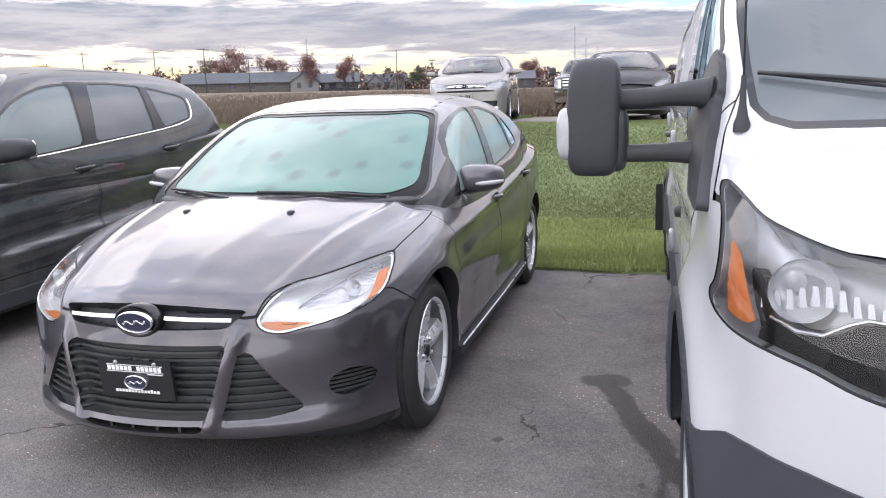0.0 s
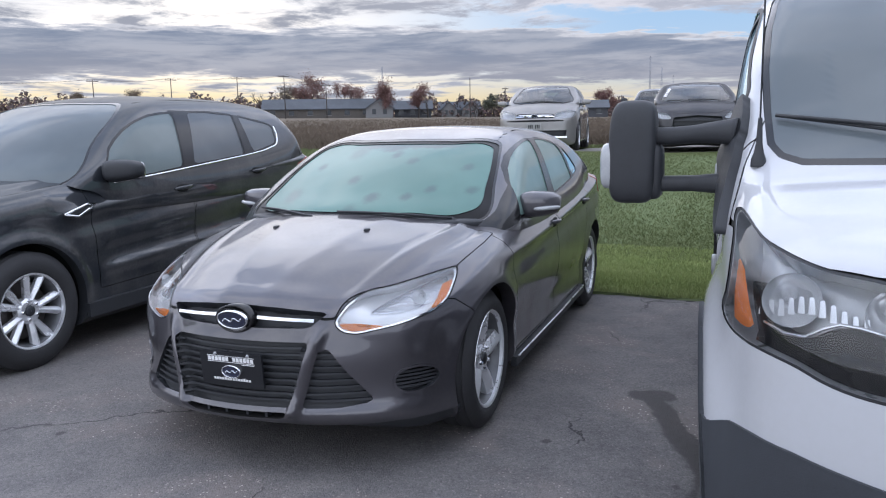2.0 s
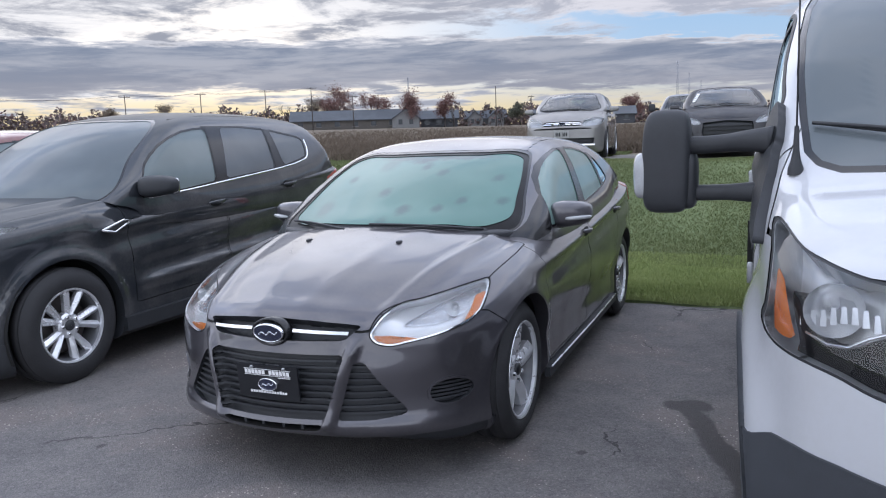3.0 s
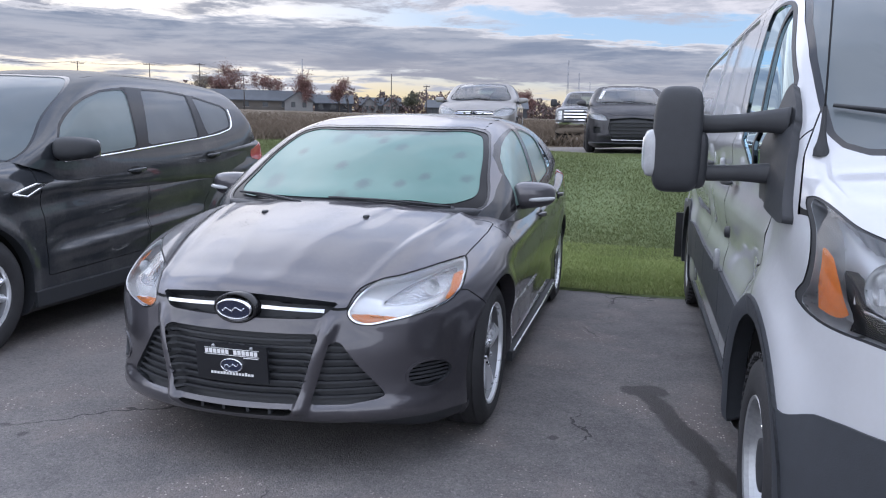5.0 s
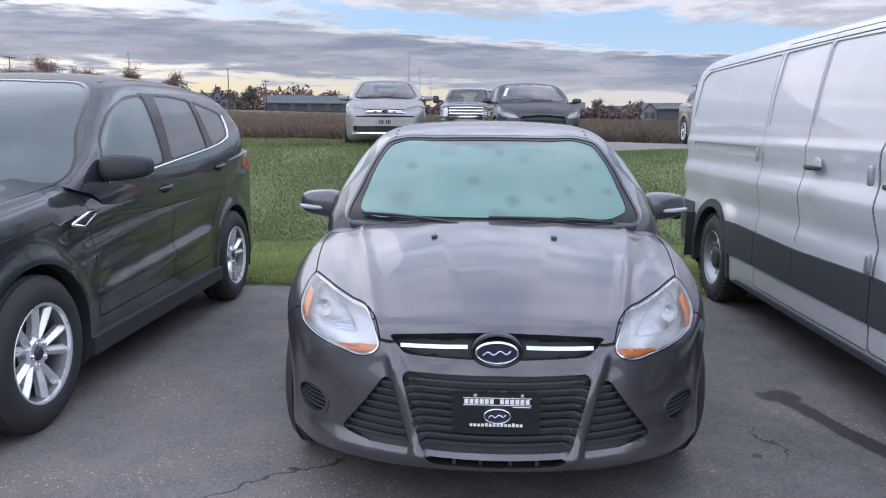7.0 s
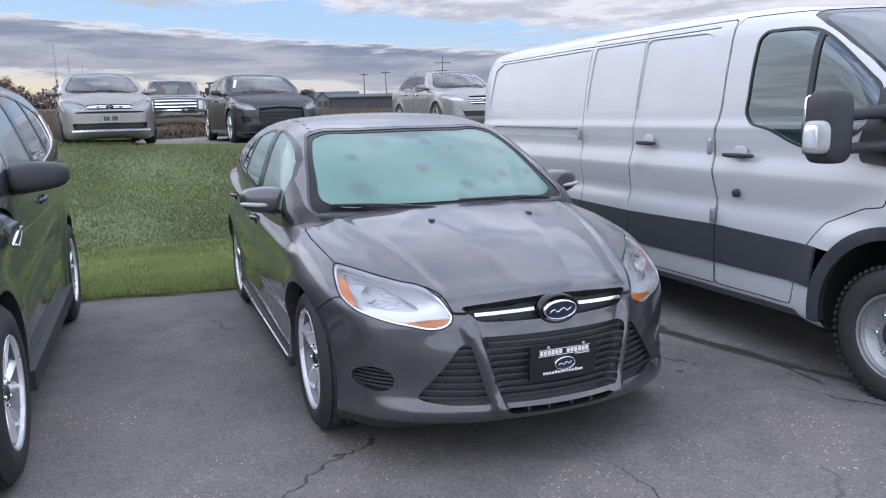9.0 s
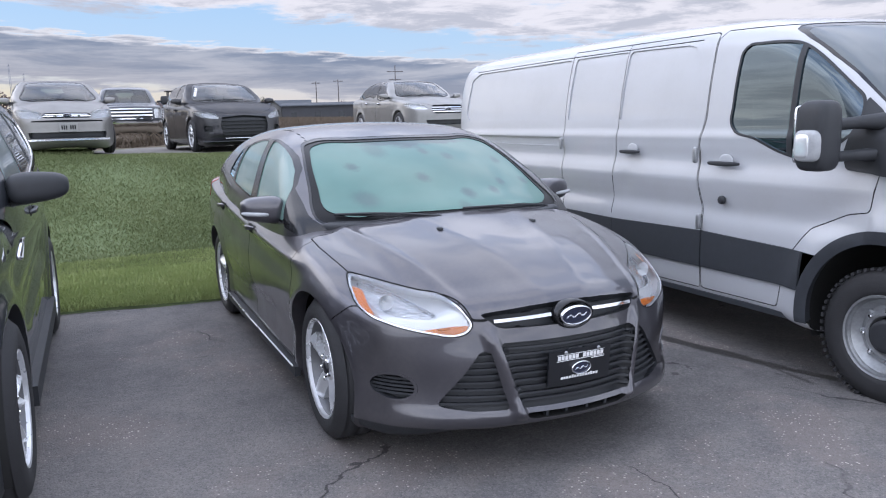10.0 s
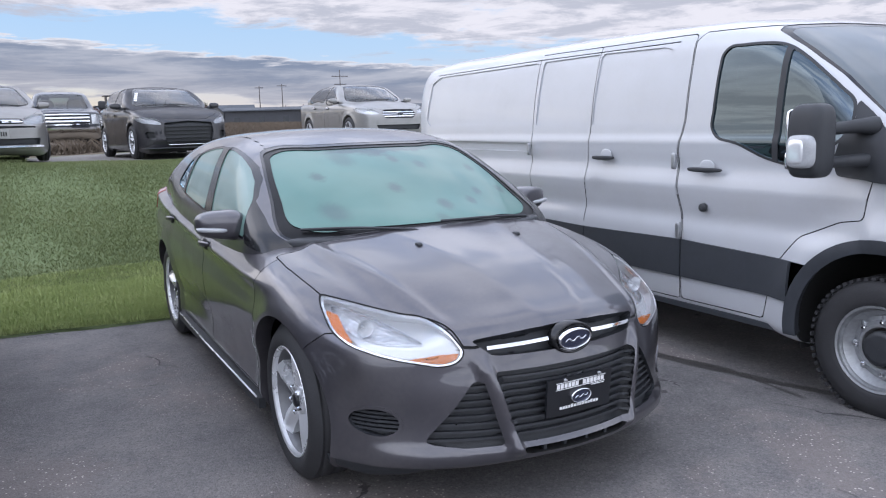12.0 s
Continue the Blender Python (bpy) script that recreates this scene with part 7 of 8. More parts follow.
def sedan_spec(paint_mat, W, H, L, axles, R, style, front, mirror_mat, nose_z, cowl, deck, glass_mat=None, wheel="far_alloy", half_scale=1.0):
    """A four-door saloon: half width W, height H, length L, bonnet height at nose and cowl, boot height deck."""
    a, b = axles
    cy, cz = cowl
    roof = H
    belt = cz + 0.02
    body = dict(
        length=L, centre=(0, L / 2, cz * 0.58), inner=(W * 0.5, L / 2 - 0.4, 0.06), outer=(W * 1.4, L / 2 + 0.5, cz), n=(20, 96, 26), bow=0.14, bow_rear=0.12, crown=0.08, k1=0.09, k2=0.12, open_z=cz * 0.8,
        side=[(0.08, 0.22), (0.0, 0.32), (0.0, 0.48), (0.03, nose_z * 0.9), (0.12, nose_z), (0.45, nose_z + (cz - nose_z) * 0.55), (cy, cz), (cy + 0.6, cz + 0.02), (L * 0.7, deck - 0.01), (L - 0.45, deck), (L - 0.12, deck - 0.04),
              (L - 0.02, deck * 0.8), (L, 0.55), (L - 0.06, 0.32), (L - 0.2, 0.22), (L * 0.6, 0.17), (L * 0.2, 0.17)],
        plan=[(0, -0.02), (W * 0.35, 0.01), (W * 0.62, 0.09), (W * 0.80, 0.24), (W * 0.92, 0.48), (W * 0.985, 0.9), (W, 1.5), (W, L - 1.5), (W * 0.97, L - 0.7), (W * 0.86, L - 0.22), (W * 0.55, L - 0.03), (0, L)],
        sect=[(0, 0.10), (W * 0.86, 0.12), (W * 0.95, 0.20), (W * 0.99, 0.40), (W, 0.60), (W * 0.99, cz - 0.14), (W * 0.95, cz), (W * 0.85, cz + 0.10), (W * 0.6, cz + 0.24), (0, cz + 0.32)])
    ry = cy + (roof - cz) * 1.85
    cab = dict(
        start=cy - 0.1, length=L - cy - 0.5, centre=(0, (cy + L) / 2 - 0.15, cz + 0.12), inner=(W * 0.3, 0.55, 0.04), outer=(W * 1.2, L * 0.45, roof - cz + 0.2), n=(18, 64, 22), bow=0.42, bow_rear=0.25, crown=0.085, k1=0.08, k2=0.05,
        side=[(cy - 0.12, cz - 0.12), (cy, cz), (cy + 0.40, cz + (roof - cz) * 0.50), (ry - 0.12, roof - 0.085), (ry + 0.15, roof - 0.03), (ry + 0.6, roof), (ry + 1.05, roof - 0.02), (ry + 1.5, roof - 0.10), (L - 0.85, deck + (roof - deck) * 0.42),
              (L - 0.48, deck + 0.02), (L - 0.6, deck - 0.12), (L * 0.6, cz - 0.16), (cy + 0.4, cz - 0.16)],
        plan=[(0, cy - 0.2), (W * 0.6, cy - 0.05), (W * 0.86, cy + 0.3), (W * 0.95, cy + 0.9), (W * 0.95, L - 1.9), (W * 0.89, L - 1.1), (W * 0.75, L - 0.55), (0, L - 0.4)],
        sect=[(0, cz - 0.2), (W * 0.965, cz - 0.16), (W * 0.96, cz - 0.02), (W * 0.915, cz + 0.08), (W * 0.83, cz + (roof - cz) * 0.5), (W * 0.74, cz + (roof - cz) * 0.80), (W * 0.66, roof - 0.035), (W * 0.4, roof + 0.015), (0, roof + 0.03)])
    zt = roof - 0.115
    g = glass_mat or CAR_GLASS
    zb = cz + 0.02
    mid = cy + 1.28
    return dict(
        paint=paint_mat, R=R, arch=R + 0.042, wheel_x=W - 0.02, axles=axles, tyre_w=0.205, rim=R * 0.68, style=style, wheel_key=wheel, nuts=False, body=body, cab=cab,
        panels=[("bonnet", [(-0.2, 0.10), (W * 0.40, 0.13), (W * 0.66, 0.34), (W * 0.86, 0.75), (W * 0.85, cy), (W * 0.6, cy + 0.02), (-0.2, cy - 0.04)], "xy", lambda c: (c[:, 2] > nose_z * 0.85) & (c[:, 1] < cy + 0.2)),
                ("front_door", [(a + 0.55, 0.27), (a + 0.52, cz + 0.3), (mid, cz + 0.3), (mid, 0.27)], "yz", lambda c: c[:, 0] > 0.55),
                ("rear_door", [(mid + 0.01, 0.27), (mid + 0.01, cz + 0.3), (b - 0.02, cz + 0.3), (b - 0.14, 0.75), (b - 0.42, 0.42), (b - 0.44, 0.27)], "yz", lambda c: c[:, 0] > 0.55)],
        windows=[
            ("windscreen", [(-0.3, cz + 0.035), (-0.06, cz + 0.035), (W * 0.62, cz + 0.02), (W * 0.74, cz + 0.05), (W * 0.66, cz + (roof - cz) * 0.45), (W * 0.56, zt + 0.005), (W * 0.35, zt + 0.03), (-0.06, zt + 0.035), (-0.3, zt + 0.035)], "xz", lambda c: c[:, 1] < ry + 0.35, g, False),
            ("rear_screen", [(-0.3, deck + 0.06), (-0.06, deck + 0.06), (W * 0.60, deck + 0.05), (W * 0.50, zt + 0.0), (-0.06, zt + 0.02), (-0.3, zt + 0.02)], "xz", lambda c: c[:, 1] > ry + 1.1, g, False),
            ("front_window", [(cy + 0.52, zb + 0.02), (cy + 0.72, zb + 0.18), (ry + 0.08, zt - 0.01), (mid - 0.10, zt + 0.02), (mid - 0.04, zb + 0.05)], "yz", lambda c: c[:, 0] > 0.42, g, True),
            ("rear_window", [(mid + 0.05, zb + 0.05), (mid + 0.02, zt + 0.02), (ry + 1.25, zt - 0.02), (ry + 1.55, zt - 0.14), (ry + 1.62, zb + 0.10), (mid + 0.5, zb + 0.06)], "yz", lambda c: c[:, 0] > 0.42, g, True)],
        half=W)


def plate(root, x, y, z, w=0.30, h=0.15):
    v, f = bar((x, y, z - h / 2), (x, y, z + h / 2), w, 0.006, up=(0, 1, 0))
    p = ob_of("number_plate", v, f, PLATE_PALE, root, "pale number plate with dark bars", smooth=False)
    for i in range(7):
        if i != 3:
            a = x - w * 0.40 + i * w * 0.117
            v, f = bar((a + 0.012, y - 0.005, z - h * 0.24), (a + 0.012, y - 0.005, z + h * 0.24), 0.022, 0.003, up=(0, 1, 0))
            ob_of("printed_bar", v, f, PLATE_BLACK, p, smooth=False)


def silver_compact():
    sp = sedan_spec(SILVER_PAINT, 0.862, 1.46, 4.42, (0.86, 3.47), 0.31, "ten", None, SILVER_PAINT, 0.74, (1.12, 1.0), 1.06, CAR_GLASS, "ten_spoke")
    extra = dict(
        head=[(0.40, 0.68), (0.60, 0.66), (0.76, 0.70), (0.80, 0.80), (0.70, 0.83), (0.52, 0.80), (0.42, 0.75)], lamp_mat=LAMP_GREY,
        openings=[("upper_grille", [(-0.1, 0.665), (0.37, 0.665), (0.40, 0.71), (0.36, 0.755), (-0.1, 0.765)], (0.71, 0.742), CHROME),
                  ("waist_grille", [(-0.1, 0.585), (0.58, 0.60), (0.62, 0.625), (-0.1, 0.635)], (), BLACK_PLASTIC),
                  ("lower_grille", [(-0.1, 0.31), (0.62, 0.31), (0.64, 0.42), (-0.1, 0.42)], (), BLACK_PLASTIC)],
        mirror=(0.93, 1.52, 1.02), mirror_mat=SILVER_PAINT, handles=(("front_door", 2.15, 0.86), ("rear_door", 3.05, 0.90)), half=0.862, handle_mat=SILVER_PAINT,
        seat=(1.95, 0.52), wipe=[((0.45, 1.16, 1.01), (-0.15, 1.14, 1.04)), ((-0.12, 1.12, 1.02), (-0.6, 1.25, 1.02))],
        more=[lambda r: badge(r, 0, 0.055, 0.712, 0.075, 0.034, 8), lambda r: plate(r, 0, -0.015, 0.50),
              lambda r: ob_of("bumper_strip", *bar((-0.66, 0.03, 0.285), (0.66, 0.03, 0.285), 0.02, 0.03), CHROME, r, smooth=False)])
    sp["front"], sp["extras"] = far_front(extra), far_extras(extra)
    return sp


def dark_sport():
    sp = sedan_spec(DARK_PAINT, 0.905, 1.47, 4.50, (0.90, 3.55), 0.33, "ten", None, DARK_PAINT, 0.76, (1.18, 1.01), 1.10, CAR_GLASS, "ten_spoke_wide")
    extra = dict(
        head=[(0.48, 0.66), (0.66, 0.66), (0.82, 0.71), (0.86, 0.80), (0.74, 0.79), (0.56, 0.745)], lamp_mat=LAMP_GREY, slat_h=0.012,
        openings=[("big_grille", [(-0.1, 0.26), (0.40, 0.26), (0.47, 0.50), (0.44, 0.68), (-0.1, 0.72)], (0.33, 0.40, 0.47, 0.54, 0.61), BLACK_PLASTIC),
                  ("corner_duct", [(0.60, 0.40), (0.74, 0.40), (0.76, 0.52), (0.62, 0.52)], (0.46,), BLACK_PLASTIC)],
        mirror=(0.99, 1.55, 1.03), mirror_mat=DARK_PAINT, handles=(("front_door", 2.2, 0.87), ("rear_door", 3.1, 0.91)), half=0.905, handle_mat=DARK_PAINT,
        seat=(2.0, 0.52), wipe=[((0.45, 1.22, 1.03), (-0.15, 1.20, 1.06)), ((-0.12, 1.18, 1.04), (-0.6, 1.30, 1.04))],
        more=[lambda r: ob_of("front_splitter", *bar((-0.84, 0.16, 0.215), (0.84, 0.16, 0.215), 0.30, 0.02), NAVY_PAINT, r, smooth=False),
              lambda r: ob_of("rear_wing", *merged(bar((-0.68, 4.32, 1.36), (0.68, 4.32, 1.36), 0.20, 0.03), bar((-0.62, 4.30, 1.08), (-0.62, 4.32, 1.36), 0.03, 0.16), bar((0.62, 4.30, 1.08), (0.62, 4.32, 1.36), 0.03, 0.16)), DARK_PAINT, r, smooth=False),
              lambda r: ob_of("grille_trim", *tube([(-0.40, 0.02, 0.27), (0.40, 0.02, 0.27)], 0.010, 6), CHROME, r),
              lambda r: [ob_of("windscreen_sticker", *bar((-0.60 + 0.02 * i, 1.52 + 0.055 * i, 1.135 + 0.037 * i), (-0.595 + 0.02 * i, 1.56 + 0.055 * i, 1.162 + 0.037 * i), 0.06, 0.003, up=(0, 1, -0.6)), WHITE_MARK, r, smooth=False) for i in range(5)]])
    sp["front"], sp["extras"] = far_front(extra), far_extras(extra)
    return sp


def pale_sedan():
    sp = sedan_spec(PEARL_PAINT, 0.92, 1.50, 4.80, (0.98, 3.73), 0.335, "five", None, PEARL_PAINT, 0.80, (1.25, 1.03), 1.10, CAR_GLASS, "five_spoke_far")
    extra = dict(
        head=[(0.48, 0.72), (0.66, 0.70), (0.84, 0.75), (0.87, 0.84), (0.74, 0.84), (0.56, 0.80)], lamp_mat=LAMP_WHITE, slat_h=0.02,
        openings=[("grille", [(-0.1, 0.60), (0.34, 0.60), (0.42, 0.70), (0.36, 0.80), (-0.1, 0.81)], (0.65, 0.70, 0.755), CHROME),
                  ("lower_grille", [(-0.1, 0.34), (0.5, 0.34), (0.56, 0.46), (-0.1, 0.46)], (), BLACK_PLASTIC)],
        mirror=(1.0, 1.62, 1.06), mirror_mat=PEARL_PAINT, handles=(("front_door", 2.28, 0.90), ("rear_door", 3.2, 0.93)), half=0.92, handle_mat=CHROME,
        seat=(2.1, 0.54), wipe=[((0.45, 1.28, 1.05), (-0.15, 1.26, 1.08)), ((-0.12, 1.24, 1.06), (-0.6, 1.36, 1.06))],
        more=[lambda r: badge(r, 0, 0.04, 0.70, 0.08, 0.042, 6)])
    sp["front"], sp["extras"] = far_front(extra), far_extras(extra)
    return sp


def build_pickup(m):
    root = thing("pickup_truck", "dark pickup truck with bright barred grille on gravel", "truck", m)
    sp = dict(
        length=5.5, start=0, bow=0.08, bow_rear=0.0, crown=0.03, k1=0.10, k2=0.10,
        side=[(0.06, 0.42), (0.0, 0.55), (0.0, 0.95), (0.05, 1.08), (0.3, 1.14), (1.2, 1.18), (1.45, 1.20), (1.9, 1.55), (2.15, 1.72), (2.5, 1.78), (3.2, 1.77), (3.45, 1.70), (3.55, 1.30), (3.7, 1.24), (5.3, 1.24), (5.45, 1.18), (5.5, 0.7), (5.4, 0.45), (3, 0.40), (1, 0.40)],
        plan=[(0, -0.02), (0.5, 0.0), (0.78, 0.08), (0.90, 0.26), (0.94, 0.6), (0.95, 1.5), (0.95, 4.5), (0.94, 5.2), (0.85, 5.46), (0, 5.5)],
        sect=[(0, 0.3), (0.86, 0.33), (0.93, 0.45), (0.95, 0.8), (0.94, 1.05), (0.90, 1.18), (0.80, 1.45), (0.70, 1.70), (0.6, 1.77), (0, 1.82)])
    S = shell(warp_fn(sp), (0, 2.6, 0.95), (0.4, 2.2, 0.2), (1.4, 3.3, 1.2), (18, 90, 34))
    R, Ra, wx = 0.40, 0.46, 0.93
    for wy in (0.98, 4.5):
        _, S = S.cut(lambda v: np.hypot(v[:, 1] - wy, v[:, 2] - R) - Ra, lambda c: c[:, 0] > 0.4)
        v, f = lathe([(0.4, 0.02), (0.4, Ra + 0.02), (wx - 0.03, Ra + 0.02)], 30)
        put_pair("wheel_well", Skin(v + np.array((0, wy, R)), [q[::-1] for q in f if np.mean([v[i][2] for i in q]) > -0.1]), SEAM, root)
        for s in (1, -1):
            add_wheel(root, "truck_wheel", s * wx, wy, R, 0.27, 0.23, "five", wy, False)
    nose = lambda c: c[:, 1] < 0.6
    g, S = S.region([(-0.1, 0.70), (0.60, 0.70), (0.62, 1.04), (-0.1, 1.06)], "xz", nose)
    grille(root, g, "grille", BLACK_PLASTIC, 0.06, (0.73, 0.83, 0.93, 1.03), 0.045, "", False, CHROME)
    h, S = S.region([(0.66, 0.74), (0.90, 0.74), (0.92, 1.03), (0.66, 1.03)], "xz", nose)
    lamp(root, h, "headlight", LAMP_WHITE, 0.04, [], "clear headlight")
    b, S = S.region([(-0.3, 0.3), (-0.06, 0.3), (1.2, 0.3), (1.2, 0.66), (-0.06, 0.66), (-0.3, 0.66)], "xz", lambda c: c[:, 1] < 0.3)
    put("front_bumper", b.moved(-0.02).with_wall(b), CHROME, root)
    w, S = S.region([(-0.3, 1.235), (-0.06, 1.235), (0.72, 1.225), (0.60, 1.66), (-0.06, 1.69), (-0.3, 1.69)], "xz", lambda c: c[:, 1] < 2.4)
    put("windscreen", w.moved(0.005), CAR_GLASS, root)
    for pts in ([(1.95, 1.24), (2.18, 1.62), (2.60, 1.66), (2.60, 1.26)], [(2.68, 1.26), (2.68, 1.66), (3.25, 1.65), (3.38, 1.28)]):
        w, S = S.region(pts, "yz", lambda c: c[:, 0] > 0.5)
        put_pair("side_window", w.moved(0.005), DARK_GLASS, root)
    w, S = S.region([(-0.3, 1.30), (-0.06, 1.30), (0.62, 1.30), (0.55, 1.62), (-0.06, 1.64), (-0.3, 1.64)], "xz", lambda c: c[:, 1] > 3.0)
    put("rear_screen", w.moved(0.005), CAR_GLASS, root)
    put("body_shell", S, NAVY_PAINT, root)
    seats(root, (-0.4, 0.4), 2.45, 0.82)
    for s in (1, -1):
        v, f = merged(pillow((s * 1.13, 1.72, 1.33), (0.11, 0.07, 0.13), 4, 6), bar((s * 0.9, 1.75, 1.28), (s * 1.08, 1.72, 1.30), 0.06, 0.05))
        ob_of("side_mirror", v, f, BLACK_PLASTIC, root)
    return root


# ---- where they are parked ----
car("sedan", "dark grey four-door sedan with fogged green windscreen, parked on asphalt", "car", pose(0, -0.07, 0), SALOON)
SUV = suv_spec(BLACK_PAINT)
car("crossover", "black crossover with silver alloy wheels, parked on asphalt", "car", pose(-2.925, -0.11, 0, 0, 0, -0.5), SUV)
build_van(pose(2.825, -1.05, 0))


def on_bank(x, y, yaw, pitch=0.0):
    return pose(x, y, float(land(x, y + 1.5)) + 0.012, pitch, 0, yaw)


car("compact_sedan", "silver compact sedan with pale number plate on the grass bank", "car", on_bank(-1.92, 12.75, 6), silver_compact(), "cars on the bank")
car("sports_sedan", "black sports sedan with rear wing and large grille on the gravel", "car", on_bank(1.22, 12.95, 5), dark_sport(), "cars on the bank")
car("family_sedan", "pale silver sedan with bright grille bars on the gravel", "car", on_bank(6.05, 13.75, 0), pale_sedan(), "cars on the bank")
build_pickup(pose(-0.40, 21.3, float(land(-0.4, 23)) + 0.0, 0, 0, 0) @ Matrix.Scale(0.95, 4))
RED_SUV = suv_spec(RED_PAINT)
car("red_crossover", "dark red crossover parked beyond the black one", "car", pose(-6.6, 1.2, 0, 0, 0, 2), RED_SUV)


# ---- the field's far side: houses, trees, poles ----
EYE_AT = (0.0, -2.4)


def spot(az, dist):
    x, y = EYE_AT[0] + dist * math.sin(radians(az)), EYE_AT[1] + dist * math.cos(radians(az))
    return x, y, float(land(x, y))


ROOF = plain("roof_shingle", (0.070, 0.078, 0.090), 0.85, 0, 3, 0.3, 0.1)
SIDING = plain("pale_siding", (0.19, 0.19, 0.19), 0.8, 0, 3, 0.15)
TAN_SIDING = plain("tan_siding", (0.090, 0.081, 0.072), 0.8, 0, 3, 0.2)
DARK_SIDING = plain("dark_siding", (0.055, 0.058, 0.066), 0.8, 0, 3, 0.25)
DARK_PANE = plain("dark_pane", (0.03, 0.035, 0.04), 0.2, 0, 10, 0.1)
BARK = plain("bark", (0.055, 0.045, 0.040), 0.9, 0, 12, 0.35, 0.3)
POLE_WOOD = plain("pole_wood", (0.07, 0.06, 0.055), 0.9, 0, 10, 0.3)
GALV = plain("galvanised", (0.25, 0.26, 0.28), 0.5, 0.6, 10, 0.2)


def leaf_material(name, a, b, c):
    m, nt, p = material(name)
    geo = nt.nodes.new("ShaderNodeNewGeometry")
    f = math_node(nt, "ADD", math_node(nt, "MULTIPLY", geo.outputs["Random Per Island"], 0.6), math_node(nt, "MULTIPLY", noise_tex(nt, geo.outputs["Position"], 0.12, 3.0, 0.6), 0.4))
    link(nt, ramp(nt, f, ((0.25, a), (0.5, b), (0.75, c))), p.inputs["Base Color"])
    p.inputs["Roughness"].default_value = 0.8
    return m


# leaf colours raised to hold the paleness of distance haze
LEAF_RED = leaf_material("red_leaves", (0.120, 0.060, 0.058), (0.160, 0.080, 0.070), (0.210, 0.115, 0.090))
LEAF_BROWN = leaf_material("brown_leaves", (0.110, 0.088, 0.066), (0.150, 0.118, 0.085), (0.200, 0.155, 0.105))
LEAF_GREEN = leaf_material("dark_leaves", (0.060, 0.066, 0.050), (0.085, 0.090, 0.062), (0.115, 0.115, 0.072))
LEAF_MIX = leaf_material("mixed_leaves", (0.085, 0.070, 0.066), (0.120, 0.090, 0.080), (0.150, 0.088, 0.082))


def house(label, az, dist, length, depth, eave, ridge, wall_mat, gables=(), turn=0.0, windows=4):
    """A low house seen across the field: walls, ridge roof, gabled wings, windows and a door."""
    x, y, z = spot(az, dist)
    root = thing("house", label, "house", pose(x, y, z - 0.3, 0, 0, -az + turn), "houses beyond the field")
    v, f = bar((-length / 2, 0, eave / 2), (length / 2, 0, eave / 2), depth, eave)
    wall = ob_of("wall", v, f, wall_mat, root, smooth=False)
    L, D = length / 2 + 0.5, depth / 2 + 0.5
    v = [(-L, -D, eave - 0.1), (L, -D, eave - 0.1), (L, 0, ridge), (-L, 0, ridge), (-L, D, eave - 0.1), (L, D, eave - 0.1), (-L, -D, eave - 0.3), (L, -D, eave - 0.3), (L, D, eave - 0.3), (-L, D, eave - 0.3)]
    ob_of("roof", np.array(v), [(0, 1, 2, 3), (3, 2, 5, 4), (6, 7, 1, 0), (8, 9, 4, 5), (7, 8, 5, 2, 1), (9, 6, 0, 3, 4)], ROOF, root, smooth=False)
    for i in range(windows):
        wx = -length / 2 + (i + 0.5) * length / windows
        v, f = bar((wx, -depth / 2 - 0.03, 1.0), (wx, -depth / 2 - 0.03, 2.2), 1.3, 0.08, up=(0, 1, 0))
        w = ob_of("window", v, f, DARK_PANE, root, smooth=False)
        v, f = bar((wx - 0.8, -depth / 2 - 0.06, 0.92), (wx + 0.8, -depth / 2 - 0.06, 0.92), 0.12, 0.1)
        ob_of("sill", v, f, SIDING, w, smooth=False)
    for gx, gw, gh in gables:
        a, b, fr = gx - gw / 2, gx + gw / 2, -depth / 2 - 1.6
        v = [(a, fr, 0), (b, fr, 0), (b, fr, eave), (gx, fr, gh), (a, fr, eave), (a, 0, 0), (b, 0, 0), (b, 0, eave), (gx, 0, gh), (a, 0, eave)]
        g = ob_of("gable", np.array(v), [(0, 1, 2, 3, 4), (1, 6, 7, 2), (5, 0, 4, 9)], SIDING, root, "pale gabled front", False)
        v = [(a - 0.5, fr - 0.4, eave - 0.35), (gx, fr - 0.4, gh + 0.15), (b + 0.5, fr - 0.4, eave - 0.35), (a - 0.5, 0, eave - 0.35), (gx, 0, gh + 0.15), (b + 0.5, 0, eave - 0.35),
             (a - 0.5, fr - 0.4, eave - 0.6), (gx, fr - 0.4, gh - 0.1), (b + 0.5, fr - 0.4, eave - 0.6)]
        ob_of("gable_roof", np.array(v), [(0, 1, 4, 3), (1, 2, 5, 4), (6, 7, 1, 0), (7, 8, 2, 1)], ROOF, g, smooth=False)
        for dx in (-gw * 0.2, gw * 0.2):
            v, f = bar((gx + dx, fr - 0.05, 1.0), (gx + dx, fr - 0.05, 2.3), 1.0, 0.08, up=(0, 1, 0))
            ob_of("window", v, f, DARK_PANE, g, smooth=False)
    return root


house("long low house with dark shingle roof and pale gable", -28.6, 205, 33, 9, 2.7, 5.3, TAN_SIDING, ((13.0, 7.0, 4.9),), 0, 7)
house("small house with two pale gables and dark roof", -19.0, 235, 12, 8, 2.6, 5.0, TAN_SIDING, ((-3.0, 4.6, 4.6), (3.2, 4.6, 4.6)), 0, 3)
house("house with dark roof beside bare trees", -22.4, 215, 10, 8, 2.6, 4.9, DARK_SIDING, (), 0, 3)
house("long dark-roofed building across the field", -11.8, 205, 26, 10, 2.6, 4.6, DARK_SIDING, (), 0, 6)
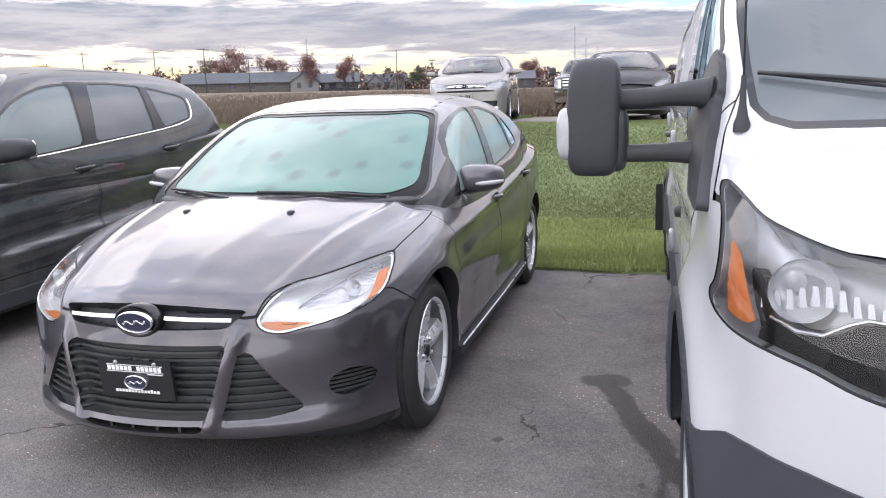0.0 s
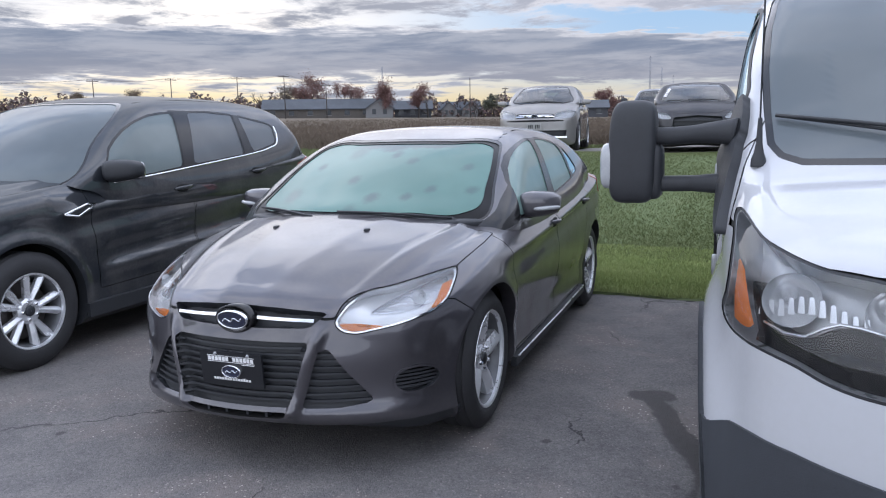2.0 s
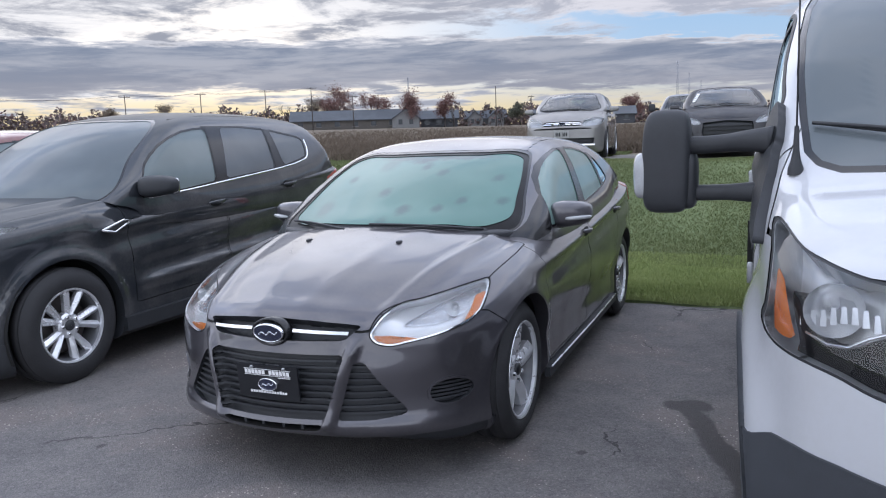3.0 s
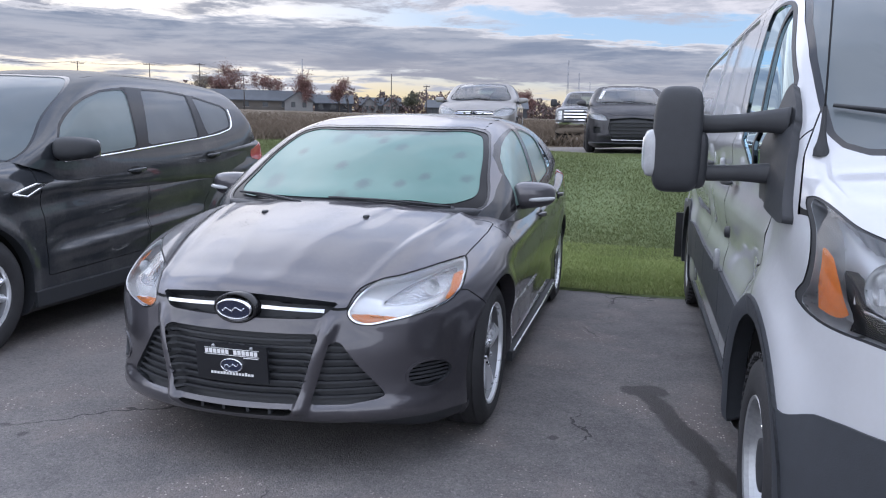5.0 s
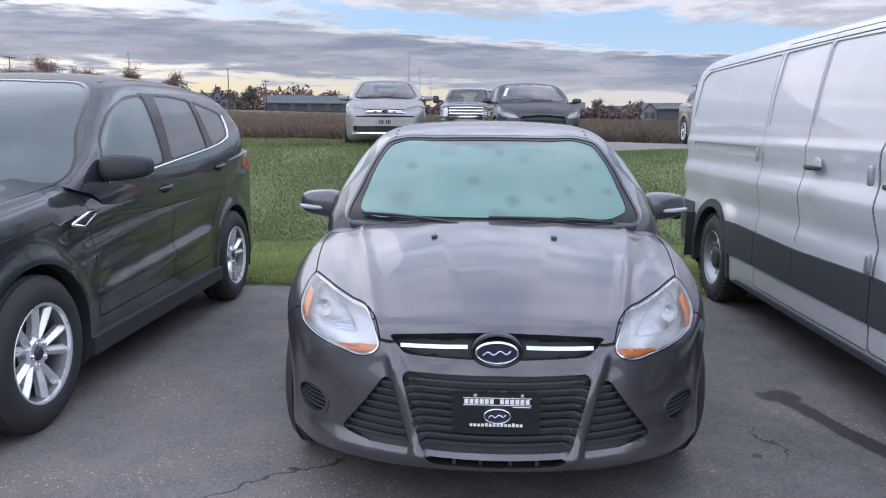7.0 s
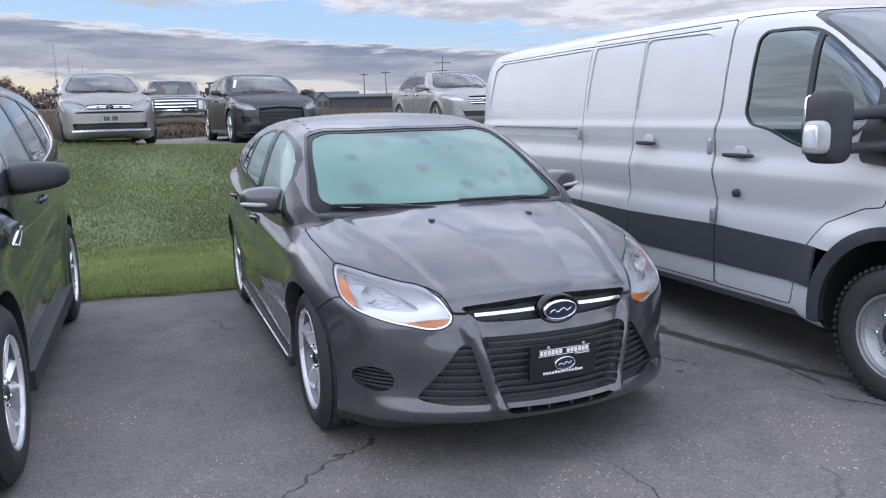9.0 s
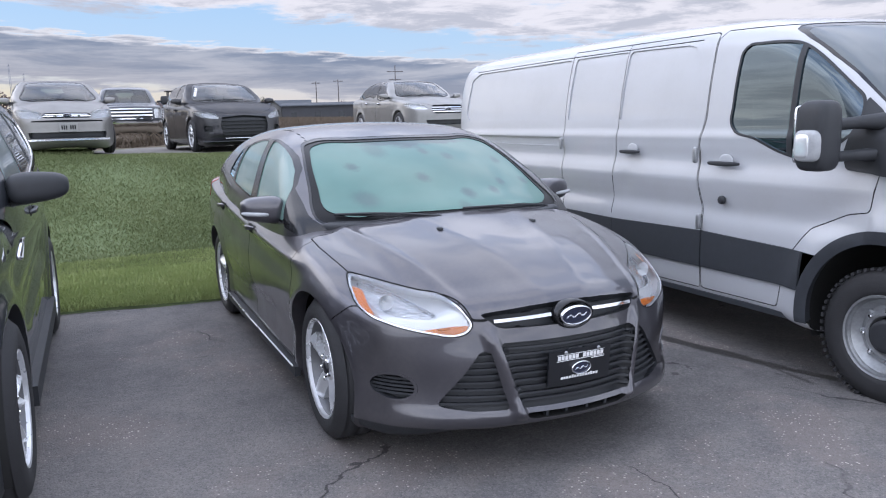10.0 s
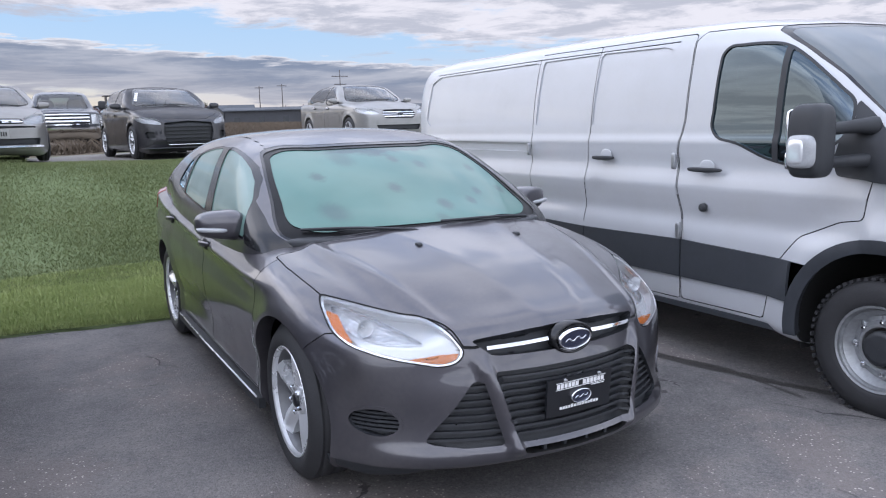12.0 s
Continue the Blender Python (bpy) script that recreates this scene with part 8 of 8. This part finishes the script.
house("dark-roofed building with a pale gable", 6.2, 240, 12, 9, 2.6, 5.0, DARK_SIDING, (), 0, 3)
house("small house with pale gables and dark roof", 10.0, 250, 9, 8, 2.5, 4.5, TAN_SIDING, ((-2.4, 3.6, 4.3), (2.2, 3.6, 4.3)), 0, 2)
house("long dark barn with a pale gable end", 13.4, 195, 10, 9, 2.7, 4.7, DARK_SIDING, ((-3.6, 3.4, 4.4),), 0, 3)
house("long dark flat-pitched warehouse", 20.6, 190, 50, 12, 3.9, 4.6, DARK_SIDING, (), 0, 9)


def grow(rng, base, direction, length, r, depth, tips, tubes, spread):
    """Limbs that fork and thin out."""
    p, d = np.array(base, float), np.array(direction, float)
    pts = [p.copy()]
    for _ in range(3):
        d = d + rng.normal(0, 0.13, 3)
        d[2] += 0.05
        d /= np.linalg.norm(d)
        p = p + d * length / 3
        pts.append(p.copy())
    tubes.append(tube(pts, r, 5 if depth > 1 else 3, r * 0.6))
    tips.append(p)
    if depth == 0:
        return
    for k in range(3 if depth > 1 else 4):
        a = rng.uniform(0, 2 * math.pi)
        n = d + spread * np.array((math.cos(a), math.sin(a), rng.uniform(-0.1, 0.5)))
        at = pts[1 + rng.integers(0, 3)] if k else p
        grow(rng, at, n / np.linalg.norm(n), length * rng.uniform(0.58, 0.78), r * 0.55, depth - 1, tips, tubes, spread)


def tree(az, dist, top, label, leaves, amount, seed, width=0.75, leaf=0.15):
    """top: height of the crown over the ground; leaves None: bare."""
    rng = np.random.default_rng(seed)
    x, y, z = spot(az, dist)
    root = thing("tree", label, "tree", pose(x, y, z - 0.2), "trees beyond the field")
    tips, tubes = [], []
    grow(rng, (0, 0, 0), (0, 0, 1), top * 0.34, top * 0.020 + 0.04, 4, tips, tubes, width)
    v, f = merged(*tubes)
    scale = top / v[:, 2].max()
    ob_of("trunk", v * scale, f, BARK, root, "dark bare branches")
    if leaves is not None:
        tips = np.array(tips[4:]) * scale
        amount = int(amount * 5.5)
        pick = tips[rng.integers(0, len(tips), amount)] + rng.normal(0, top * 0.062, (amount, 3))
        put_leaves("crown", pick, leaf, leaves, root, rng)


def put_leaves(name, at, size, mat, root, rng, label=""):
    n = len(at)
    u = rng.normal(0, 1, (n, 3))
    u /= np.linalg.norm(u, axis=1)[:, None]
    w = np.cross(u, rng.normal(0, 1, (n, 3)))
    w /= np.linalg.norm(w, axis=1)[:, None]
    s = size * rng.uniform(0.6, 1.4, n)[:, None]
    v = np.stack([at - u * s, at + w * s * 0.6, at + u * s, at - w * s * 0.6], 1).reshape(-1, 3)
    f = [(4 * i, 4 * i + 1, 4 * i + 2, 4 * i + 3) for i in range(n)]
    return ob_of(name, v, f, mat, root, label, False)


for k, (az, dist, top, kind, amount) in enumerate((
        (-45.8, 210, 6.5, "b", 500), (-42.2, 215, 7.5, "b", 350), (-39.5, 220, 5.0, "b", 300), (-33.4, 215, 7.2, "n", 0), (-32.0, 215, 9.0, "b", 260), (-29.9, 212, 11.5, "r", 900), (-30.8, 214, 8.5, "r", 500),
        (-26.9, 212, 9.2, "r", 800), (-24.3, 200, 9.6, "r", 850), (-22.0, 205, 8.6, "r", 700), (-21.3, 208, 8.0, "n", 0), (-16.4, 225, 6.4, "g", 700), (-17.8, 225, 6.0, "n", 0), (-14.2, 230, 6.6, "n", 0),
        (-12.6, 232, 6.8, "n", 0), (-8.4, 215, 7.2, "r", 800), (-10.3, 235, 6.2, "g", 600), (-6.8, 235, 6.0, "n", 0), (8.6, 230, 5.6, "b", 300), (11.0, 235, 6.2, "n", 0), (12.0, 235, 5.6, "g", 400), (9.6, 228, 5.0, "n", 0))):
    mat = {"b": LEAF_BROWN, "r": LEAF_RED, "g": LEAF_GREEN, "n": None}[kind]
    label = {"b": "thin brown autumn tree beyond the field", "r": "dark red autumn tree beyond the field", "g": "dark green tree beyond the field", "n": "bare tree beyond the field"}[kind]
    tree(az, dist, top, label, mat, amount, 100 + k, 0.85 if kind != "r" else 0.7)

# scrub that closes the horizon
rng = np.random.default_rng(5)
n = 46000
az = rng.uniform(-62, 42, n)
dist = rng.uniform(228, 252, n)
top = 3.6 + 1.6 * np.sin(az * 0.55) * np.sin(az * 0.21 + 1) + 0.9 * np.sin(az * 2.3 + 0.5) + 0.6 * np.sin(az * 5.9) + np.where(az < -4, 1.6, 0.2)
px, py = EYE_AT[0] + dist * np.sin(np.radians(az)), EYE_AT[1] + dist * np.cos(np.radians(az))
hz = land(px, py) + rng.uniform(0, 1, n) ** 1.1 * np.clip(top, 1.0, 9) * rng.uniform(0.75, 1.15, n)
tagged(put_leaves("far_scrub", np.stack([px, py, hz], 1), 0.50, LEAF_MIX, None, rng, "far brown and dull red scrub along the horizon"), category="scrub", kind="stuff")


def pole(name, label, az, dist, top, arms, mat, r=0.14):
    x, y, z = spot(az, dist)
    root = thing(name, label, "pole", pose(x, y, z - 0.3, 0, 0, -az + 12))
    v, f = tube([(0, 0, 0), (0, 0, top * 0.5), (0, 0, top)], r, 8, r * 0.65)
    ob_of("shaft", v, f, mat, root)
    for k, (h, w) in enumerate(arms):
        v, f = bar((-w / 2, 0.12, top - h), (w / 2, 0.12, top - h), 0.12, 0.14)
        arm = ob_of("crossarm", v, f, mat, root, smooth=False)
        for q in (-0.45, -0.2, 0.2, 0.45):
            v, f = lathe([(0, 0.05), (0.08, 0.07), (0.2, 0.04), (0.22, 0.005)], 8, "z")
            ob_of("insulator", v + np.array((q * w, 0.12, top - h + 0.06)), f, GALV, arm)
    return root, (x, y, z + top)


tops = {}
for az, top in ((-52.5, 9.0), (-44.5, 9.3), (-39.5, 9.6), (-35.0, 10.0), (-31.7, 10.6), (-28.7, 8.6)):
    _, tops[az] = pole("utility_pole", "wooden utility pole with a crossarm", az, 190, top, ((0.35, 2.6),), POLE_WOOD)
for az, top, arms in ((21.2, 13.0, ((1.5, 4.0), (3.4, 3.0))), (17.0, 9.6, ((0.4, 2.4),)), (15.4, 9.0, ((0.4, 2.0),)), (-18.1, 10.0, ()), (-15.5, 7.6, ((0.3, 1.6),))):
    pole("utility_pole", "tall pole standing beyond the roofs", az, 190, top, arms, POLE_WOOD)
for az, top, r in ((-24.6, 13.5, 0.10), (-5.2, 15.6, 0.12), (-4.4, 12.6, 0.10), (-3.6, 10.5, 0.06)):
    x, y, z = spot(az, 205)
    root = thing("radio_mast", "thin grey radio mast on the horizon", "mast", pose(x, y, z - 0.3))
    for k in range(3):
        a = 2 * math.pi * k / 3
        v, f = tube([(0.3 * math.cos(a), 0.3 * math.sin(a), 0), (0.12 * math.cos(a), 0.12 * math.sin(a), top)], r * 0.5, 5)
        ob_of("leg", v, f, GALV, root)
    for k in range(10):
        h = top * (k + 0.5) / 10
        v, f = bar((-0.2, -0.05, h), (0.2, 0.08, h + 0.4), 0.05, 0.05)
        ob_of("lacing", v, f, GALV, root, smooth=False)
line = sorted(tops)
for a, b in zip(line[:-1], line[1:]):
    for off in (-1.1, 1.1):
        p, q = np.array(tops[a]) + (off, 0, -0.2), np.array(tops[b]) + (off, 0, -0.2)
        pts = [p + (q - p) * t - np.array((0, 0, 1.2 * 4 * t * (1 - t) * 0.5)) for t in np.linspace(0, 1, 9)]
        v, f = tube(pts, 0.022, 4)
        tagged(ob_of("overhead_wire", v, f, BARK, None, "thin black overhead wire between the poles"), category="wire")

# ---- grass ----
BLADE_NEAR = grass_material("lawn_blades", (0.235, 0.290, 0.110), (0.300, 0.350, 0.140), (0.370, 0.405, 0.185), 1.4)
BLADE_BANK = grass_material("bank_blades", (0.122, 0.146, 0.066), (0.152, 0.178, 0.080), (0.190, 0.208, 0.104), 0.5)
WEED = grass_material("dry_weeds", (0.105, 0.084, 0.066), (0.140, 0.112, 0.086), (0.180, 0.146, 0.112), 0.3)


def blades(name, label, x, y, height, mat, rng, wide=0.006, lean=0.5):
    n = len(x)
    z = land(x, y) - 0.004
    a = rng.uniform(0, 2 * math.pi, n)
    b = rng.uniform(0, 2 * math.pi, n)
    h = height * rng.uniform(0.5, 1.3, n)
    w = wide * rng.uniform(0.6, 1.4, n)
    dx, dy = np.cos(a) * w, np.sin(a) * w
    lx, ly = np.cos(b) * h * lean * rng.uniform(0.2, 1, n), np.sin(b) * h * lean * rng.uniform(0.2, 1, n)
    v = np.stack([np.stack([x - dx, y - dy, z], 1), np.stack([x + dx, y + dy, z], 1), np.stack([x + lx * 0.45 + dx * 0.7, y + ly * 0.45 + dy * 0.7, z + h * 0.6], 1), np.stack([x + lx, y + ly, z + h], 1)], 1).reshape(-1, 3)
    i = np.arange(n) * 4
    f = np.stack([i, i + 1, i + 2, i + 3], 1).tolist()
    return tagged(ob_of(name, v, f, mat, None, label, False), category="grass", kind="stuff")


rng = np.random.default_rng(11)
n = 190000
y = 3.8 + rng.uniform(0, 1, n) ** 1.25 * 3.0
x = rng.uniform(-1, 1, n) * (3.6 + 0.25 * (y - 3.8)) - 0.9
d = y - edge_y(x)
ok = d > -0.035 + 0.05 * np.sin(11 * x) * np.sin(5 * x + 1)
blades("lawn_grass", "short bright green lawn along the asphalt edge", x[ok], y[ok], 0.042, BLADE_NEAR, rng, 0.0045, 0.8)
n = 420000
y = 6.1 + rng.uniform(0, 1, n) ** 1.1 * 6.9
x = rng.uniform(-1, 1, n) * (5.0 + 0.45 * (y - 6.1)) - 0.8
keep = np.sin(2.1 * x + 0.7 * y) * np.sin(1.3 * y - 0.6 * x) + rng.uniform(-1.4, 1, n) > -0.9
blades("bank_grass", "uneven dark green grass on the bank", x[keep], y[keep], 0.032, BLADE_BANK, rng, 0.0045, 1.2)
n = 60000
y = 12.8 + rng.uniform(0, 1, n) * 7.0
x = -1.6 - rng.uniform(0, 1, n) ** 1.2 * (2.5 + 0.55 * (y - 4))
blades("rough_grass", "long uneven grass between the bank and the weeds", x, y, 0.075, BLADE_BANK, rng, 0.009, 1.2)
n = 120000
dist = 18.5 + rng.uniform(0, 1, n) ** 1.6 * 120
azw = rng.uniform(-60, 40, n)
x, y = dist * np.sin(np.radians(azw)), dist * np.cos(np.radians(azw)) + 1.5
keep = (y > 19.6 + 0.4 * np.sin(x) - 2.6 * np.clip((-x - 1.2) / 2.0, 0, 1) * rng.uniform(0, 1, n) ** 0.6) & (rng.uniform(0, 1, n) < 0.85)
keep &= ~((np.abs(x + 0.4) < 1.6) & (y > 20.5) & (y < 27.5))
blades("field_weeds", "tall dry brown weeds over the field", x[keep], y[keep], 0.36, WEED, rng, 0.016, 1.2)
